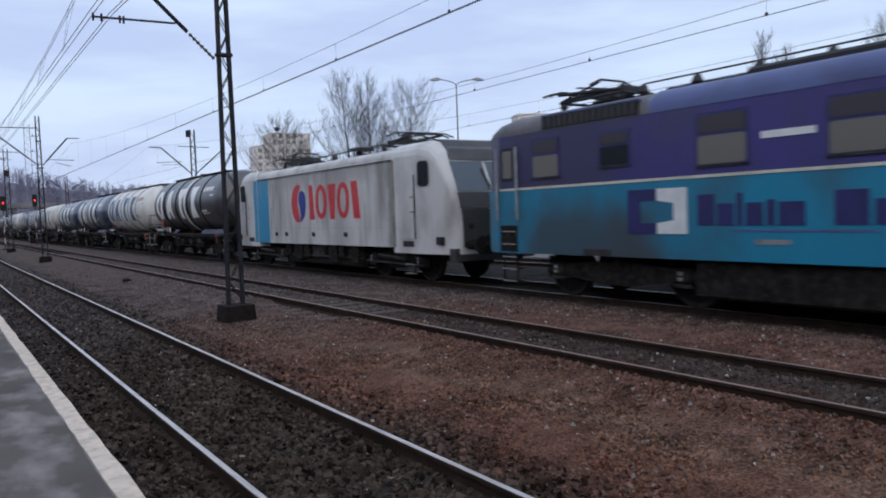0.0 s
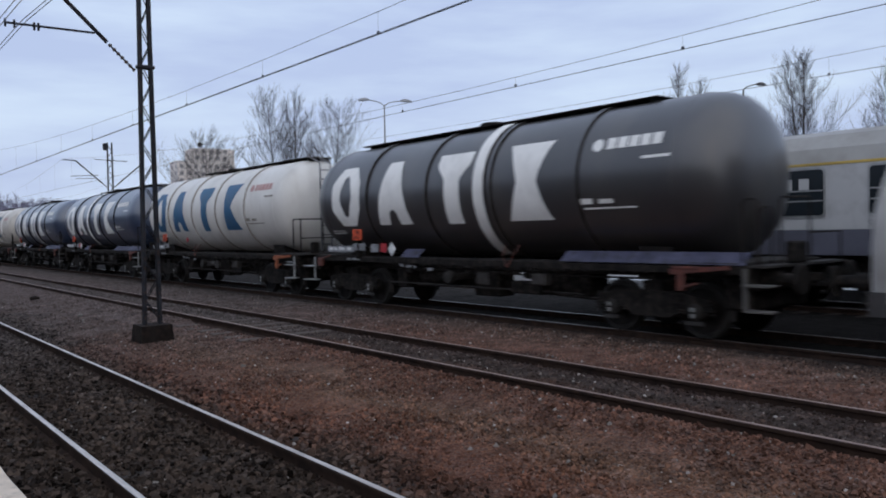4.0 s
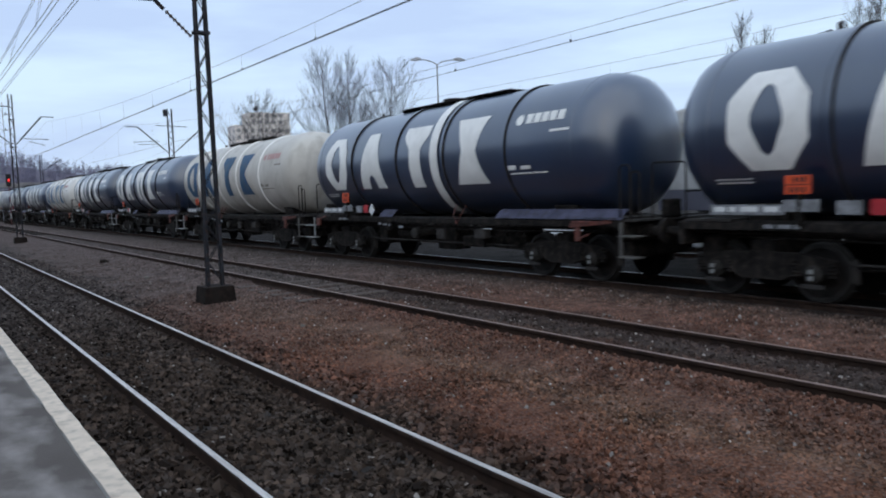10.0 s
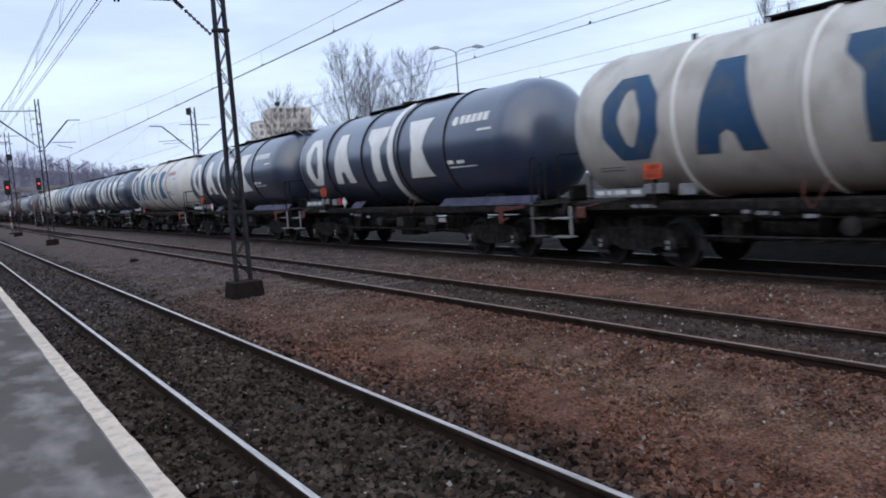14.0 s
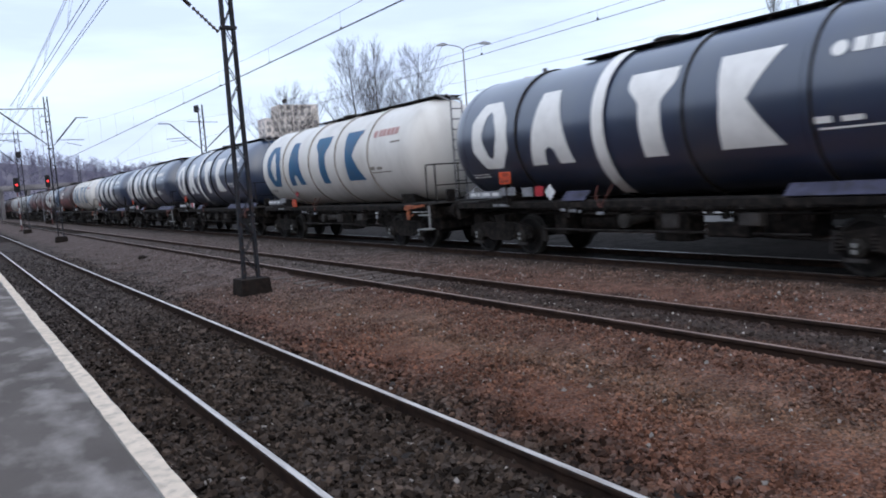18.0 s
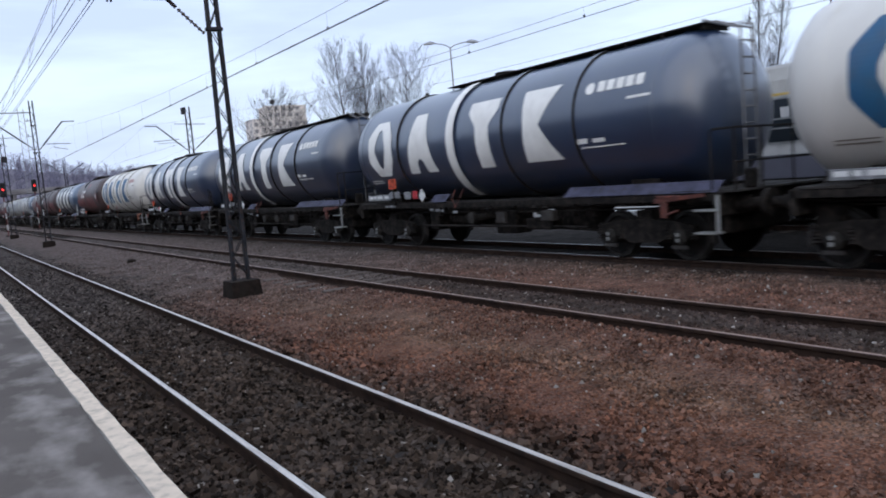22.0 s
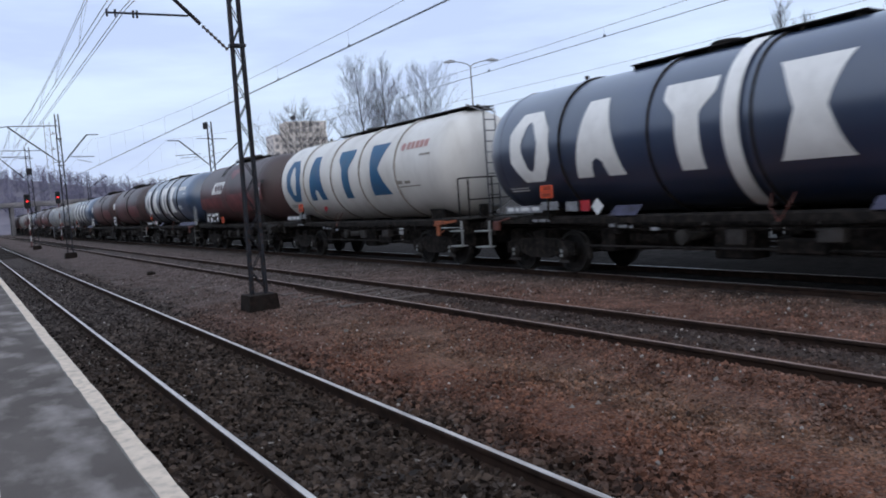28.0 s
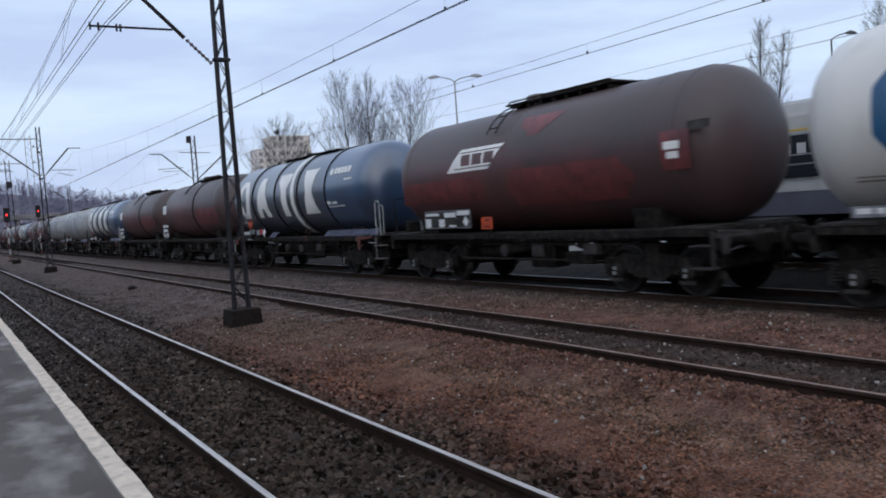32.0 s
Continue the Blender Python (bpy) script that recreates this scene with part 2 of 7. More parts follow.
M = {
    "rail_top": mat("polished rail head", (0.80, 0.72, 0.64), (0.58, 0.51, 0.45), 0.40, 1.0, 3, 60, 0.05, (0.2, 0.17, 0.15), 0.5, stretch=(6, 0.5, 1)),
    "rail_side": mat("rusty rail web", (0.050, 0.031, 0.023), (0.028, 0.019, 0.016), 0.95, 0.0, 6, 50, 0.3, spec=0.1),
    "rail_oily": mat("oily rail head", (0.34, 0.31, 0.28), (0.18, 0.165, 0.15), 0.42, 0.9, 3, 60, 0.05, stretch=(6, 0.5, 1)),
    "rail_dull": mat("dull rail head", (0.36, 0.25, 0.205), (0.24, 0.165, 0.135), 0.5, 0.25, 3, 60, 0.1, stretch=(6, 0.6, 1)),
    "sleeper": mat("weathered sleeper", (0.045, 0.037, 0.032), (0.024, 0.02, 0.018), 0.95, 0, 6, 40, 0.5, rand=0.3, spec=0.1),
    "sleeper_pale": mat("bleached sleeper", (0.13, 0.105, 0.092), (0.085, 0.07, 0.062), 0.95, 0, 6, 40, 0.5, spec=0.1),
    "asphalt": mat("worn asphalt", (0.152, 0.132, 0.119), (0.108, 0.093, 0.084), 0.95, 0, 0.8, 160, 0.6, (0.37, 0.335, 0.31), 0.75, stretch=(1.5, 0.8, 1), spec=0.08),
    "edge_white": mat("worn cream paint on concrete", (0.78, 0.65, 0.52), (0.66, 0.55, 0.44), 0.9, 0, 5, 90, 0.25, (0.34, 0.29, 0.24), 0.6, rand=0.06, spec=0.15),
    "line_white": mat("worn white line paint", (0.70, 0.64, 0.585), (0.58, 0.53, 0.485), 0.9, 0, 1.2, 90, 0.2, (0.30, 0.28, 0.26), 0.6, spec=0.15),
    "concrete": mat("stained concrete", (0.30, 0.29, 0.27), (0.2, 0.19, 0.18), 0.9, 0, 2, 40, 0.4, (0.1, 0.09, 0.08), 0.5),
    "concrete_dark": mat("dark footing concrete", (0.026, 0.021, 0.018), (0.014, 0.011, 0.010), 0.98, 0, 3, 40, 0.5, (0.05, 0.032, 0.025), 0.5, spec=0.08),
    "mast": mat("grey-painted lattice steel", (0.032, 0.034, 0.041), (0.017, 0.018, 0.022), 0.8, 0.0, 5, 50, 0.2, (0.07, 0.036, 0.022), 0.5, spec=0.15),
    "pale_steel": mat("pale galvanised steel", (0.26, 0.265, 0.29), (0.18, 0.185, 0.20), 0.6, 0.2, 3, 30, 0.1),
    "wire": mat("weathered copper wire", (0.10, 0.11, 0.12), (0.08, 0.08, 0.09), 0.5, 0.6, 5, 20, 0),
    "insulator": mat("brown glazed insulator", (0.05, 0.03, 0.025), None, 0.25, 0, 10, 40, 0),
    "underframe": mat("grimy black underframe", (0.021, 0.018, 0.0165), (0.009, 0.008, 0.0075), 0.9, 0.0, 4, 40, 0.5, (0.055, 0.045, 0.037), 0.7, spec=0.15),
    "frame_grey": mat("dusty grey sill", (0.060, 0.055, 0.053), (0.022, 0.021, 0.020), 0.8, 0.0, 3, 40, 0.3, (0.05, 0.04, 0.033), 0.7, spec=0.2),
    "sill_blue": mat("blue-grey painted sill", (0.085, 0.085, 0.135), (0.045, 0.045, 0.075), 0.6, 0.0, 3, 40, 0.1, (0.03, 0.027, 0.024), 0.7, spec=0.3),
    "deck": mat("dusty pale deck plate", (0.22, 0.215, 0.22), (0.12, 0.117, 0.12), 0.75, 0.0, 4, 40, 0.2, (0.05, 0.045, 0.042), 0.5, spec=0.25),
    "wheel": mat("worn wheel steel", (0.022, 0.019, 0.017), (0.010, 0.009, 0.009), 0.7, 0.1, 5, 30, 0.1, spec=0.2),
    "rim": mat("worn wheel rim", (0.042, 0.039, 0.036), (0.018, 0.017, 0.016), 0.6, 0.3, 5, 30, 0.05, spec=0.3),
    "axlebox": mat("dusty axle box", (0.045, 0.041, 0.037), (0.018, 0.017, 0.016), 0.85, 0.0, 6, 30, 0.2, spec=0.2),
    "steel": mat("galvanised step steel", (0.42, 0.42, 0.41), (0.3, 0.3, 0.29), 0.5, 0.5, 5, 40, 0.1),
    "steel_dim": mat("dull dusty step steel", (0.13, 0.12, 0.11), (0.07, 0.065, 0.06), 0.8, 0.1, 5, 40, 0.1),
    "tank_dark": mat("dark navy tank paint", (0.015, 0.034, 0.082), (0.011, 0.024, 0.058), 0.36, 0, 0.5, 25, 0.03, (0.034, 0.046, 0.072), 0.5, stretch=(1, 1, 0.6), coat=1.0),
    "tank_black": mat("blue-black tank paint", (0.014, 0.028, 0.066), (0.010, 0.020, 0.047), 0.36, 0, 0.5, 25, 0.03, (0.050, 0.057, 0.066), 0.5, stretch=(1, 1, 0.6), coat=1.0),
    "tank_sooty": mat("dusty brown-black tank paint", (0.040, 0.036, 0.036), (0.026, 0.024, 0.027), 0.45, 0, 0.5, 25, 0.03, (0.075, 0.064, 0.054), 0.6, stretch=(1, 1, 0.6), coat=0.55),
    "tank_blue": mat("mid-blue tank paint", (0.028, 0.072, 0.150), (0.020, 0.050, 0.108), 0.36, 0, 0.6, 25, 0.04, (0.03, 0.04, 0.06), 0.6, stretch=(1, 1, 0.5), coat=0.9),
    "tank_white": mat("cream-white tank paint", (0.75, 0.72, 0.67), (0.67, 0.64, 0.59), 0.42, 0, 0.8, 25, 0.03, (0.42, 0.38, 0.33), 0.35, stretch=(1, 1, 0.5)),
    "tank_soiled": mat("soiled cream tank paint", (0.60, 0.56, 0.50), (0.49, 0.45, 0.395), 0.5, 0, 0.9, 25, 0.04, (0.27, 0.23, 0.185), 0.55, stretch=(1, 1, 0.6)),
    "tank_brown": mat("oxide-red tank paint", (0.125, 0.046, 0.045), (0.082, 0.042, 0.040), 0.45, 0, 0.45, 30, 0.06, (0.036, 0.029, 0.028), 0.75, stretch=(1, 0.6, 0.9)),
    "grime_shade": mat("road film and edge shade in the seams", (0.34, 0.305, 0.265), (0.22, 0.195, 0.165), 0.9, 0, 3, 30, 0.1, spec=0.15),
    "tank_red": mat("fresher oxide-red paint", (0.21, 0.050, 0.050), (0.14, 0.040, 0.040), 0.45, 0, 1.2, 30, 0.05, (0.04, 0.02, 0.02), 0.7),
    "tank_grey": mat("dull silver tank paint", (0.42, 0.43, 0.43), (0.30, 0.31, 0.31), 0.5, 0.1, 1.0, 25, 0.05, (0.1, 0.09, 0.08), 0.5, stretch=(1, 1, 0.35)),
    "mark_white": mat("white stencil paint", (0.88, 0.86, 0.82), (0.80, 0.78, 0.74), 0.5, 0, 2, 40, 0.03, (0.58, 0.56, 0.53), 0.25),
    "mark_blue": mat("faded blue stencil paint", (0.016, 0.096, 0.22), (0.020, 0.115, 0.22), 0.5, 0, 1.2, 40, 0.03, (0.07, 0.10, 0.14), 0.45),
    "mark_teal": mat("weathered dark blue stencil paint", (0.018, 0.076, 0.175), (0.028, 0.082, 0.155), 0.6, 0, 1.2, 40, 0.03, (0.11, 0.115, 0.115), 0.55),
    "mark_faint": mat("faded grey-blue stencil paint", (0.20, 0.25, 0.33), (0.25, 0.26, 0.29), 0.55, 0, 2, 40, 0.03),
    "mark_red": mat("faded red lettering bar", (0.46, 0.22, 0.20), (0.48, 0.29, 0.26), 0.5, 0, 3, 40, 0),
    "orange": mat("orange hazard plate", (0.74, 0.095, 0.028), (0.6, 0.075, 0.022), 0.45, 0, 4, 40, 0),
    "plate_red": mat("red placard", (0.45, 0.03, 0.04), None, 0.45, 0, 4, 40, 0),
    "plate_white": mat("white placard", (0.75, 0.75, 0.74), (0.65, 0.65, 0.64), 0.45, 0, 4, 40, 0),
    "plate_grey": mat("grey data board", (0.30, 0.305, 0.32), (0.17, 0.172, 0.18), 0.6, 0, 5, 40, 0, (0.06, 0.055, 0.05), 0.55),
    "brake_orange": mat("orange-brown cable and lever paint", (0.40, 0.11, 0.04), (0.20, 0.06, 0.027), 0.6, 0, 5, 40, 0.1),
    "brake_red": mat("dull red lever paint", (0.16, 0.042, 0.027), (0.08, 0.026, 0.02), 0.65, 0, 5, 40, 0.1, (0.03, 0.025, 0.022), 0.5),
    "loco_grey": mat("silver-grey locomotive paint", (0.65, 0.63, 0.605), (0.54, 0.52, 0.495), 0.4, 0, 0.4, 30, 0.03, (0.15, 0.125, 0.105), 0.7, stretch=(1, 1, 0.5)),
    "loco_side": mat("dirty silver-grey side paint", (0.63, 0.61, 0.58), (0.52, 0.50, 0.47), 0.45, 0, 0.5, 30, 0.03, (0.15, 0.125, 0.105), 0.7, stretch=(1, 1.6, 0.35)),
    "loco_roof": mat("pale roof paint", (0.62, 0.60, 0.56), (0.50, 0.48, 0.45), 0.5, 0, 1, 30, 0.05, (0.15, 0.13, 0.11), 0.5),
    "loco_dark": mat("dark grey front paint", (0.06, 0.056, 0.056), (0.042, 0.04, 0.04), 0.45, 0, 2, 30, 0.05, (0.09, 0.08, 0.075), 0.4),
    "roof_grey": mat("sooty grey roof paint", (0.16, 0.15, 0.155), (0.10, 0.095, 0.10), 0.55, 0, 1.2, 30, 0.05, (0.05, 0.045, 0.045), 0.5),
    "azure": mat("azure-blue livery panel", (0.03, 0.30, 0.50), (0.025, 0.25, 0.43), 0.4, 0, 0.7, 30, 0.02, (0.12, 0.17, 0.19), 0.6, stretch=(1, 1, 0.4)),
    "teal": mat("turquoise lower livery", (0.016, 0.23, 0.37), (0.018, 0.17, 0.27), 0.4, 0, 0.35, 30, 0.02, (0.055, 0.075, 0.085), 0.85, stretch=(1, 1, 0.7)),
    "violet": mat("violet-navy upper livery", (0.058, 0.046, 0.20), (0.042, 0.036, 0.13), 0.4, 0, 0.4, 30, 0.02, (0.055, 0.055, 0.08), 0.7, stretch=(1, 1, 0.7)),
    "violet_roof": mat("periwinkle roof paint", (0.10, 0.13, 0.30), (0.075, 0.095, 0.22), 0.45, 0, 0.8, 30, 0.03, (0.06, 0.06, 0.08), 0.5),
    "cream_line": mat("cream lining paint", (0.66, 0.64, 0.52), None, 0.5, 0, 3, 30, 0),
    "lotus_red": mat("signal-red vinyl", (0.66, 0.036, 0.045), (0.57, 0.032, 0.04), 0.45, 0, 2, 30, 0, (0.35, 0.10, 0.10), 0.3),
    "vinyl_blue": mat("royal-blue vinyl", (0.025, 0.04, 0.27), None, 0.4, 0, 2, 30, 0),
    "vinyl_navy": mat("navy vinyl", (0.03, 0.028, 0.13), None, 0.45, 0, 2, 30, 0),
    "glass": glassy("dark window glass", (0.02, 0.025, 0.03)),
    # bluer and lighter than the other glass: part of the sky's reflection is painted
    "windscreen": glassy("windscreen glass with painted sky tint", (0.05, 0.07, 0.09), 0.16),
    "glass_far": mat("far window glass and frames", (0.22, 0.205, 0.205), (0.34, 0.32, 0.31), 0.4, 0, 0.6, 5, 0),
    "glass_pale": glassy("blind-backed window glass", (0.165, 0.15, 0.13), 0.3),
    "glass_dim": glassy("shaded upper window glass", (0.055, 0.05, 0.06), 0.2),
    "roof_gear": mat("sooty roof equipment", (0.03, 0.028, 0.03), None, 0.6, 0.3, 5, 40, 0.1),
    "emu_roof": mat("beige-grey coach roof", (0.33, 0.32, 0.30), (0.27, 0.26, 0.24), 0.6, 0, 1, 30, 0.05, (0.2, 0.18, 0.16), 0.4),
    "emu_side": mat("pale grey coach side", (0.53, 0.525, 0.52), (0.46, 0.455, 0.45), 0.5, 0, 1, 30, 0.03, (0.25, 0.24, 0.23), 0.4),
    "emu_yellow": mat("ochre-yellow coach band", (0.62, 0.42, 0.10), None, 0.5, 0, 1, 30, 0),
    "emu_blue": mat("blue-grey coach skirt", (0.13, 0.13, 0.165), None, 0.5, 0, 1, 30, 0.03),
    "bark": mat("grey winter bark", (0.045, 0.040, 0.040), (0.030, 0.027, 0.028), 0.95, 0, 2, 20, 0.3),
    "twig": mat("grey-brown bare twigs", (0.050, 0.043, 0.045), (0.034, 0.030, 0.032), 0.95, 0, 2, 20, 0),
    # lilac-grey instead of bark brown: distance haze is painted in
    "far_twig": mat("far twigs tinted for haze", (0.20, 0.185, 0.25), (0.15, 0.14, 0.195), 0.95, 0, 0.2, 20, 0),
    "blocker_grey": mat("grey-brown blocker wall", (0.11, 0.10, 0.095), (0.075, 0.07, 0.066), 0.9, 0, 0.5, 12, 0.2),
    "bridge_grey": mat("weathered bridge concrete", (0.30, 0.275, 0.275), (0.19, 0.175, 0.18), 0.9, 0, 0.4, 8, 0.3, (0.09, 0.08, 0.085), 0.5),
    # base colour carries the purple-blue haze of the distance
    "hill": mat("winter hillside tinted for haze", (0.185, 0.165, 0.19), (0.115, 0.105, 0.135), 0.95, 0, 0.16, 0.9, 0.8),
    "stucco_pale": mat("pale plastered block", (0.80, 0.72, 0.65), (0.70, 0.63, 0.57), 0.9, 0, 0.2, 2, 0.1),
    "lamp_post": mat("grey lamp column", (0.34, 0.35, 0.36), (0.26, 0.26, 0.27), 0.6, 0.2, 3, 30, 0.05),
    "lamp_dark": mat("dark lamp column", (0.06, 0.06, 0.065), None, 0.6, 0.2, 3, 30, 0.05),
    "white_paint": mat("weathered white signal paint", (0.48, 0.47, 0.46), None, 0.6, 0, 3, 30, 0),
    "red_paint": mat("weathered red signal paint", (0.13, 0.032, 0.032), None, 0.6, 0, 3, 30, 0),
    "black_paint": mat("matt black signal paint", (0.015, 0.015, 0.016), None, 0.7, 0, 3, 30, 0),
    "signal_red": glow("lit red signal lens", (1.0, 0.03, 0.03), 3.0),
    "stone_tan": islands(mat("tan gravel", (0.175, 0.105, 0.074), (0.11, 0.066, 0.047), 0.9, 0, 3, 30, 0.2), 0.4),
    "stone_pale": islands(mat("pale chipped stone", (0.34, 0.30, 0.27), (0.2, 0.18, 0.16), 0.9, 0, 3, 30, 0.2), 0.5),
}

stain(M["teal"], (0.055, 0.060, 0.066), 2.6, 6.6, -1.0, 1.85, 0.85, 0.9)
stain(M["violet"], (0.045, 0.040, 0.060), 4.2, 8.5, 2.0, 4.0, 0.55, 0.9)
stain(M["loco_side"], (0.12, 0.11, 0.10), -5.3, -4.95, 0.5, 3.6, 0.7, 0.18, 2.5)
stain(M["loco_side"], (0.20, 0.18, 0.165), -2.4, -1.4, 0.5, 3.6, 0.45, 0.4, 2.0)
stain(M["loco_side"], (0.26, 0.235, 0.215), -4.5, 4.0, 2.9, 3.6, 0.5, 0.5, 2.0)
stain(M["tank_brown"], (0.072, 0.056, 0.052), -7.0, 7.0, 3.1, 5.0, 0.8, 0.8, 0.8)
stain(M["tank_blue"], (0.032, 0.040, 0.055), -3.2, 8.0, 1.0, 5.0, 0.8, 0.5, 0.8)
stain(M["tank_brown"], (0.060, 0.046, 0.045), -7.0, -2.7, 1.0, 3.4, 0.6, 0.8, 0.8)


# ---- geometry helpers ----
def thing(name, label, category, m=None, group="", kind=""):
    e = tagged(new(name), label, category, group, kind)
    e.matrix_world = m or Matrix()
    return e


def part(name, bm, material, parent=None, label="", smooth=False):
    me = bpy.data.meshes.new(name)
    bm.normal_update()
    bm.to_mesh(me)
    bm.free()
    mats = material if isinstance(material, (list, tuple)) else [material]
    for q in mats:
        me.materials.append(q)
    if smooth:
        for poly in me.polygons:
            poly.use_smooth = True
        me.set_sharp_from_angle(angle=radians(40))
    ob = new(name, me)
    ob.parent = parent
    if label:
        ob["label"] = label
    return ob


def box(bm, x0, x1, y0, y1, z0, z1, bev=0.0, mi=0):
    r = bmesh.ops.create_cube(bm, size=1, matrix=Matrix.LocRotScale(((x0 + x1) / 2, (y0 + y1) / 2, (z0 + z1) / 2), None, (abs(x1 - x0), abs(y1 - y0), abs(z1 - z0))))
    vs = r["verts"]
    fs = {f for v in vs for f in v.link_faces}
    for f in fs:
        f.material_index = mi
    if bev:
        es = list({e for v in vs for e in v.link_edges})
        bmesh.ops.bevel(bm, geom=es, offset=bev, segments=1, affect="EDGES", profile=0.7)
    return bm


def B(*a, **k):
    return box(bmesh.new(), *a, **k)


def ring(bm, p, d, r, seg):
    """A ring of seg vertices about p, square to d."""
    d = Vector(d).normalized()
    u = d.cross(Vector((0, 0, 1)) if abs(d.z) < 0.9 else Vector((1, 0, 0))).normalized()
    w = d.cross(u)
    return [bm.verts.new(p + u * (r * math.cos(2 * math.pi * k / seg)) + w * (r * math.sin(2 * math.pi * k / seg))) for k in range(seg)]


def skin(bm, rings, caps=True):
    seg = len(rings[0])
    for a, b in zip(rings, rings[1:]):
        for k in range(seg):
            bm.faces.new((a[k], a[(k + 1) % seg], b[(k + 1) % seg], b[k]))
    if caps:
        bm.faces.new(rings[0][::-1])
        bm.faces.new(rings[-1])
    return bm


def tube(bm, p, q, r, seg=8, r2=None, caps=True):
    p, q = Vector(p), Vector(q)
    return skin(bm, [ring(bm, p, q - p, r, seg), ring(bm, q, q - p, r if r2 is None else r2, seg)], caps)


def T(*a, **k):
    return tube(bmesh.new(), *a, **k)


def polytube(bm, pts, r, seg=6):
    """One continuous bent tube through the points."""
    pts = [Vector(p) for p in pts]
    rings = []
    for k, p in enumerate(pts):
        d = (pts[min(k + 1, len(pts) - 1)] - p).normalized() + (p - pts[max(k - 1, 0)]).normalized()
        rings.append(ring(bm, p, d, r, seg))
    return skin(bm, rings)


def prism(bm, outline, axis, a, b, mi=0):
    """Extrude a closed outline: axis 'x' takes (y, z) points, 'y' (x, z), 'z' (x, y)."""
    def at(u, v, w):
        return {"x": (w, u, v), "y": (u, w, v), "z": (u, v, w)}[axis]
    lo = [bm.verts.new(at(u, v, a)) for u, v in outline]
    hi = [bm.verts.new(at(u, v, b)) for u, v in outline]
    n = len(outline)
    fs = [bm.faces.new((lo[i], lo[(i + 1) % n], hi[(i + 1) % n], hi[i])) for i in range(n)]
    fs += [bm.faces.new(lo[::-1]), bm.faces.new(hi)]
    for f in fs:
        f.material_index = mi
    bmesh.ops.recalc_face_normals(bm, faces=fs)
    return bm


def PR(*a, **k):
    return prism(bmesh.new(), *a, **k)


def lathe(bm, profile, seg=32, axis="y", mi=0, c=(0, 0, 0)):
    """Turn (station, radius) points about an axis through c."""
    rings = []
    for s, r in profile:
        ring = []
        for i in range(seg):
            a = 2 * math.pi * i / seg
            u, v = r * math.cos(a), r * math.sin(a)
            ring.append(bm.verts.new(Vector({"y": (u, s, v), "x": (s, u, v), "z": (u, v, s)}[axis]) + Vector(c)))
        rings.append(ring)
    fs = []
    for a, b in zip(rings, rings[1:]):
        for i in range(seg):
            fs.append(bm.faces.new((a[i], a[(i + 1) % seg], b[(i + 1) % seg], b[i])))
    fs += [bm.faces.new(rings[0][::-1]), bm.faces.new(rings[-1])]
    for f in fs:
        f.material_index = mi
    bmesh.ops.recalc_face_normals(bm, faces=fs)
    return bm


def L(*a, **k):
    return lathe(bmesh.new(), *a, **k)


# ---- ground, tracks, platform ----
TRACKS = [(2.65, 0.0), (7.51, 0.12), (12.1, 0.17), (18.1, 0.17)]
GX = [-60, -3, 0.9, 4.3, 5.5, 6.4, 8.8, 10.0, 13.8, 20, 60, 120]
GZ = [-0.2, -0.2, -0.16, -0.15, -0.09, -0.02, 0.0, 0.04, 0.05, 0.06, 0.0, -0.1]


def ground_z(x):
    return float(np.interp(x, GX, GZ))


def bed_z(x, y):
    """Level of the ballast: troughs along the tracks, banked up against the outer side of the siding."""
    z = np.interp(x, GX, GZ)
    for q, (tx, tz) in enumerate(TRACKS):
        if q != 1:
            z = np.where(np.abs(x - tx) < 1.3, np.minimum(z, tz - 0.125), z)
    bank = np.interp(x, [5.9, 6.3, 6.68, 6.80], [0.0, 0.055, 0.085, 0.0]) * np.where((y > 13.2) & (y < 17.3), 0.15, 1.0)
    siding = np.where(np.abs(x - TRACKS[1][0]) < 1.3, np.minimum(z, TRACKS[1][1] - 0.125), z)
    return siding + bank


# stops from 0.565 to 0.95: shade under the trains painted over oily ballast
NEAR_STAIN_SHADE = [(0.0, (0.039, 0.028, 0.022)), (0.17, (0.043, 0.031, 0.024)), (0.212, (0.090, 0.042, 0.028)), (0.25, (0.110, 0.053, 0.034)), (0.275, (0.109, 0.061, 0.040)), (0.315, (0.098, 0.050, 0.035)), (0.345, (0.084, 0.042, 0.029)), (0.38, (0.046, 0.035, 0.030)),
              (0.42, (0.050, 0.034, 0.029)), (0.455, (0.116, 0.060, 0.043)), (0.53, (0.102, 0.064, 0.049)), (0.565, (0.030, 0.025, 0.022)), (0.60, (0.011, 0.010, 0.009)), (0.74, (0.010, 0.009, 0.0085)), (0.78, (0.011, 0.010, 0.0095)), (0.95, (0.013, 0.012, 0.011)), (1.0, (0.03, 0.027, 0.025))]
FAR_STAIN_SHADE = [(0.0, (0.052, 0.043, 0.039)), (0.19, (0.056, 0.046, 0.042)), (0.25, (0.084, 0.064, 0.057)), (0.33, (0.084, 0.064, 0.058)), (0.40, (0.066, 0.055, 0.050)), (0.46, (0.090, 0.070, 0.063)), (0.53, (0.074, 0.060, 0.055)), (0.58, (0.026, 0.023, 0.021)), (0.82, (0.026, 0.023, 0.021)), (0.95, (0.022, 0.020, 0.018)), (1.0, (0.04, 0.036, 0.033))]


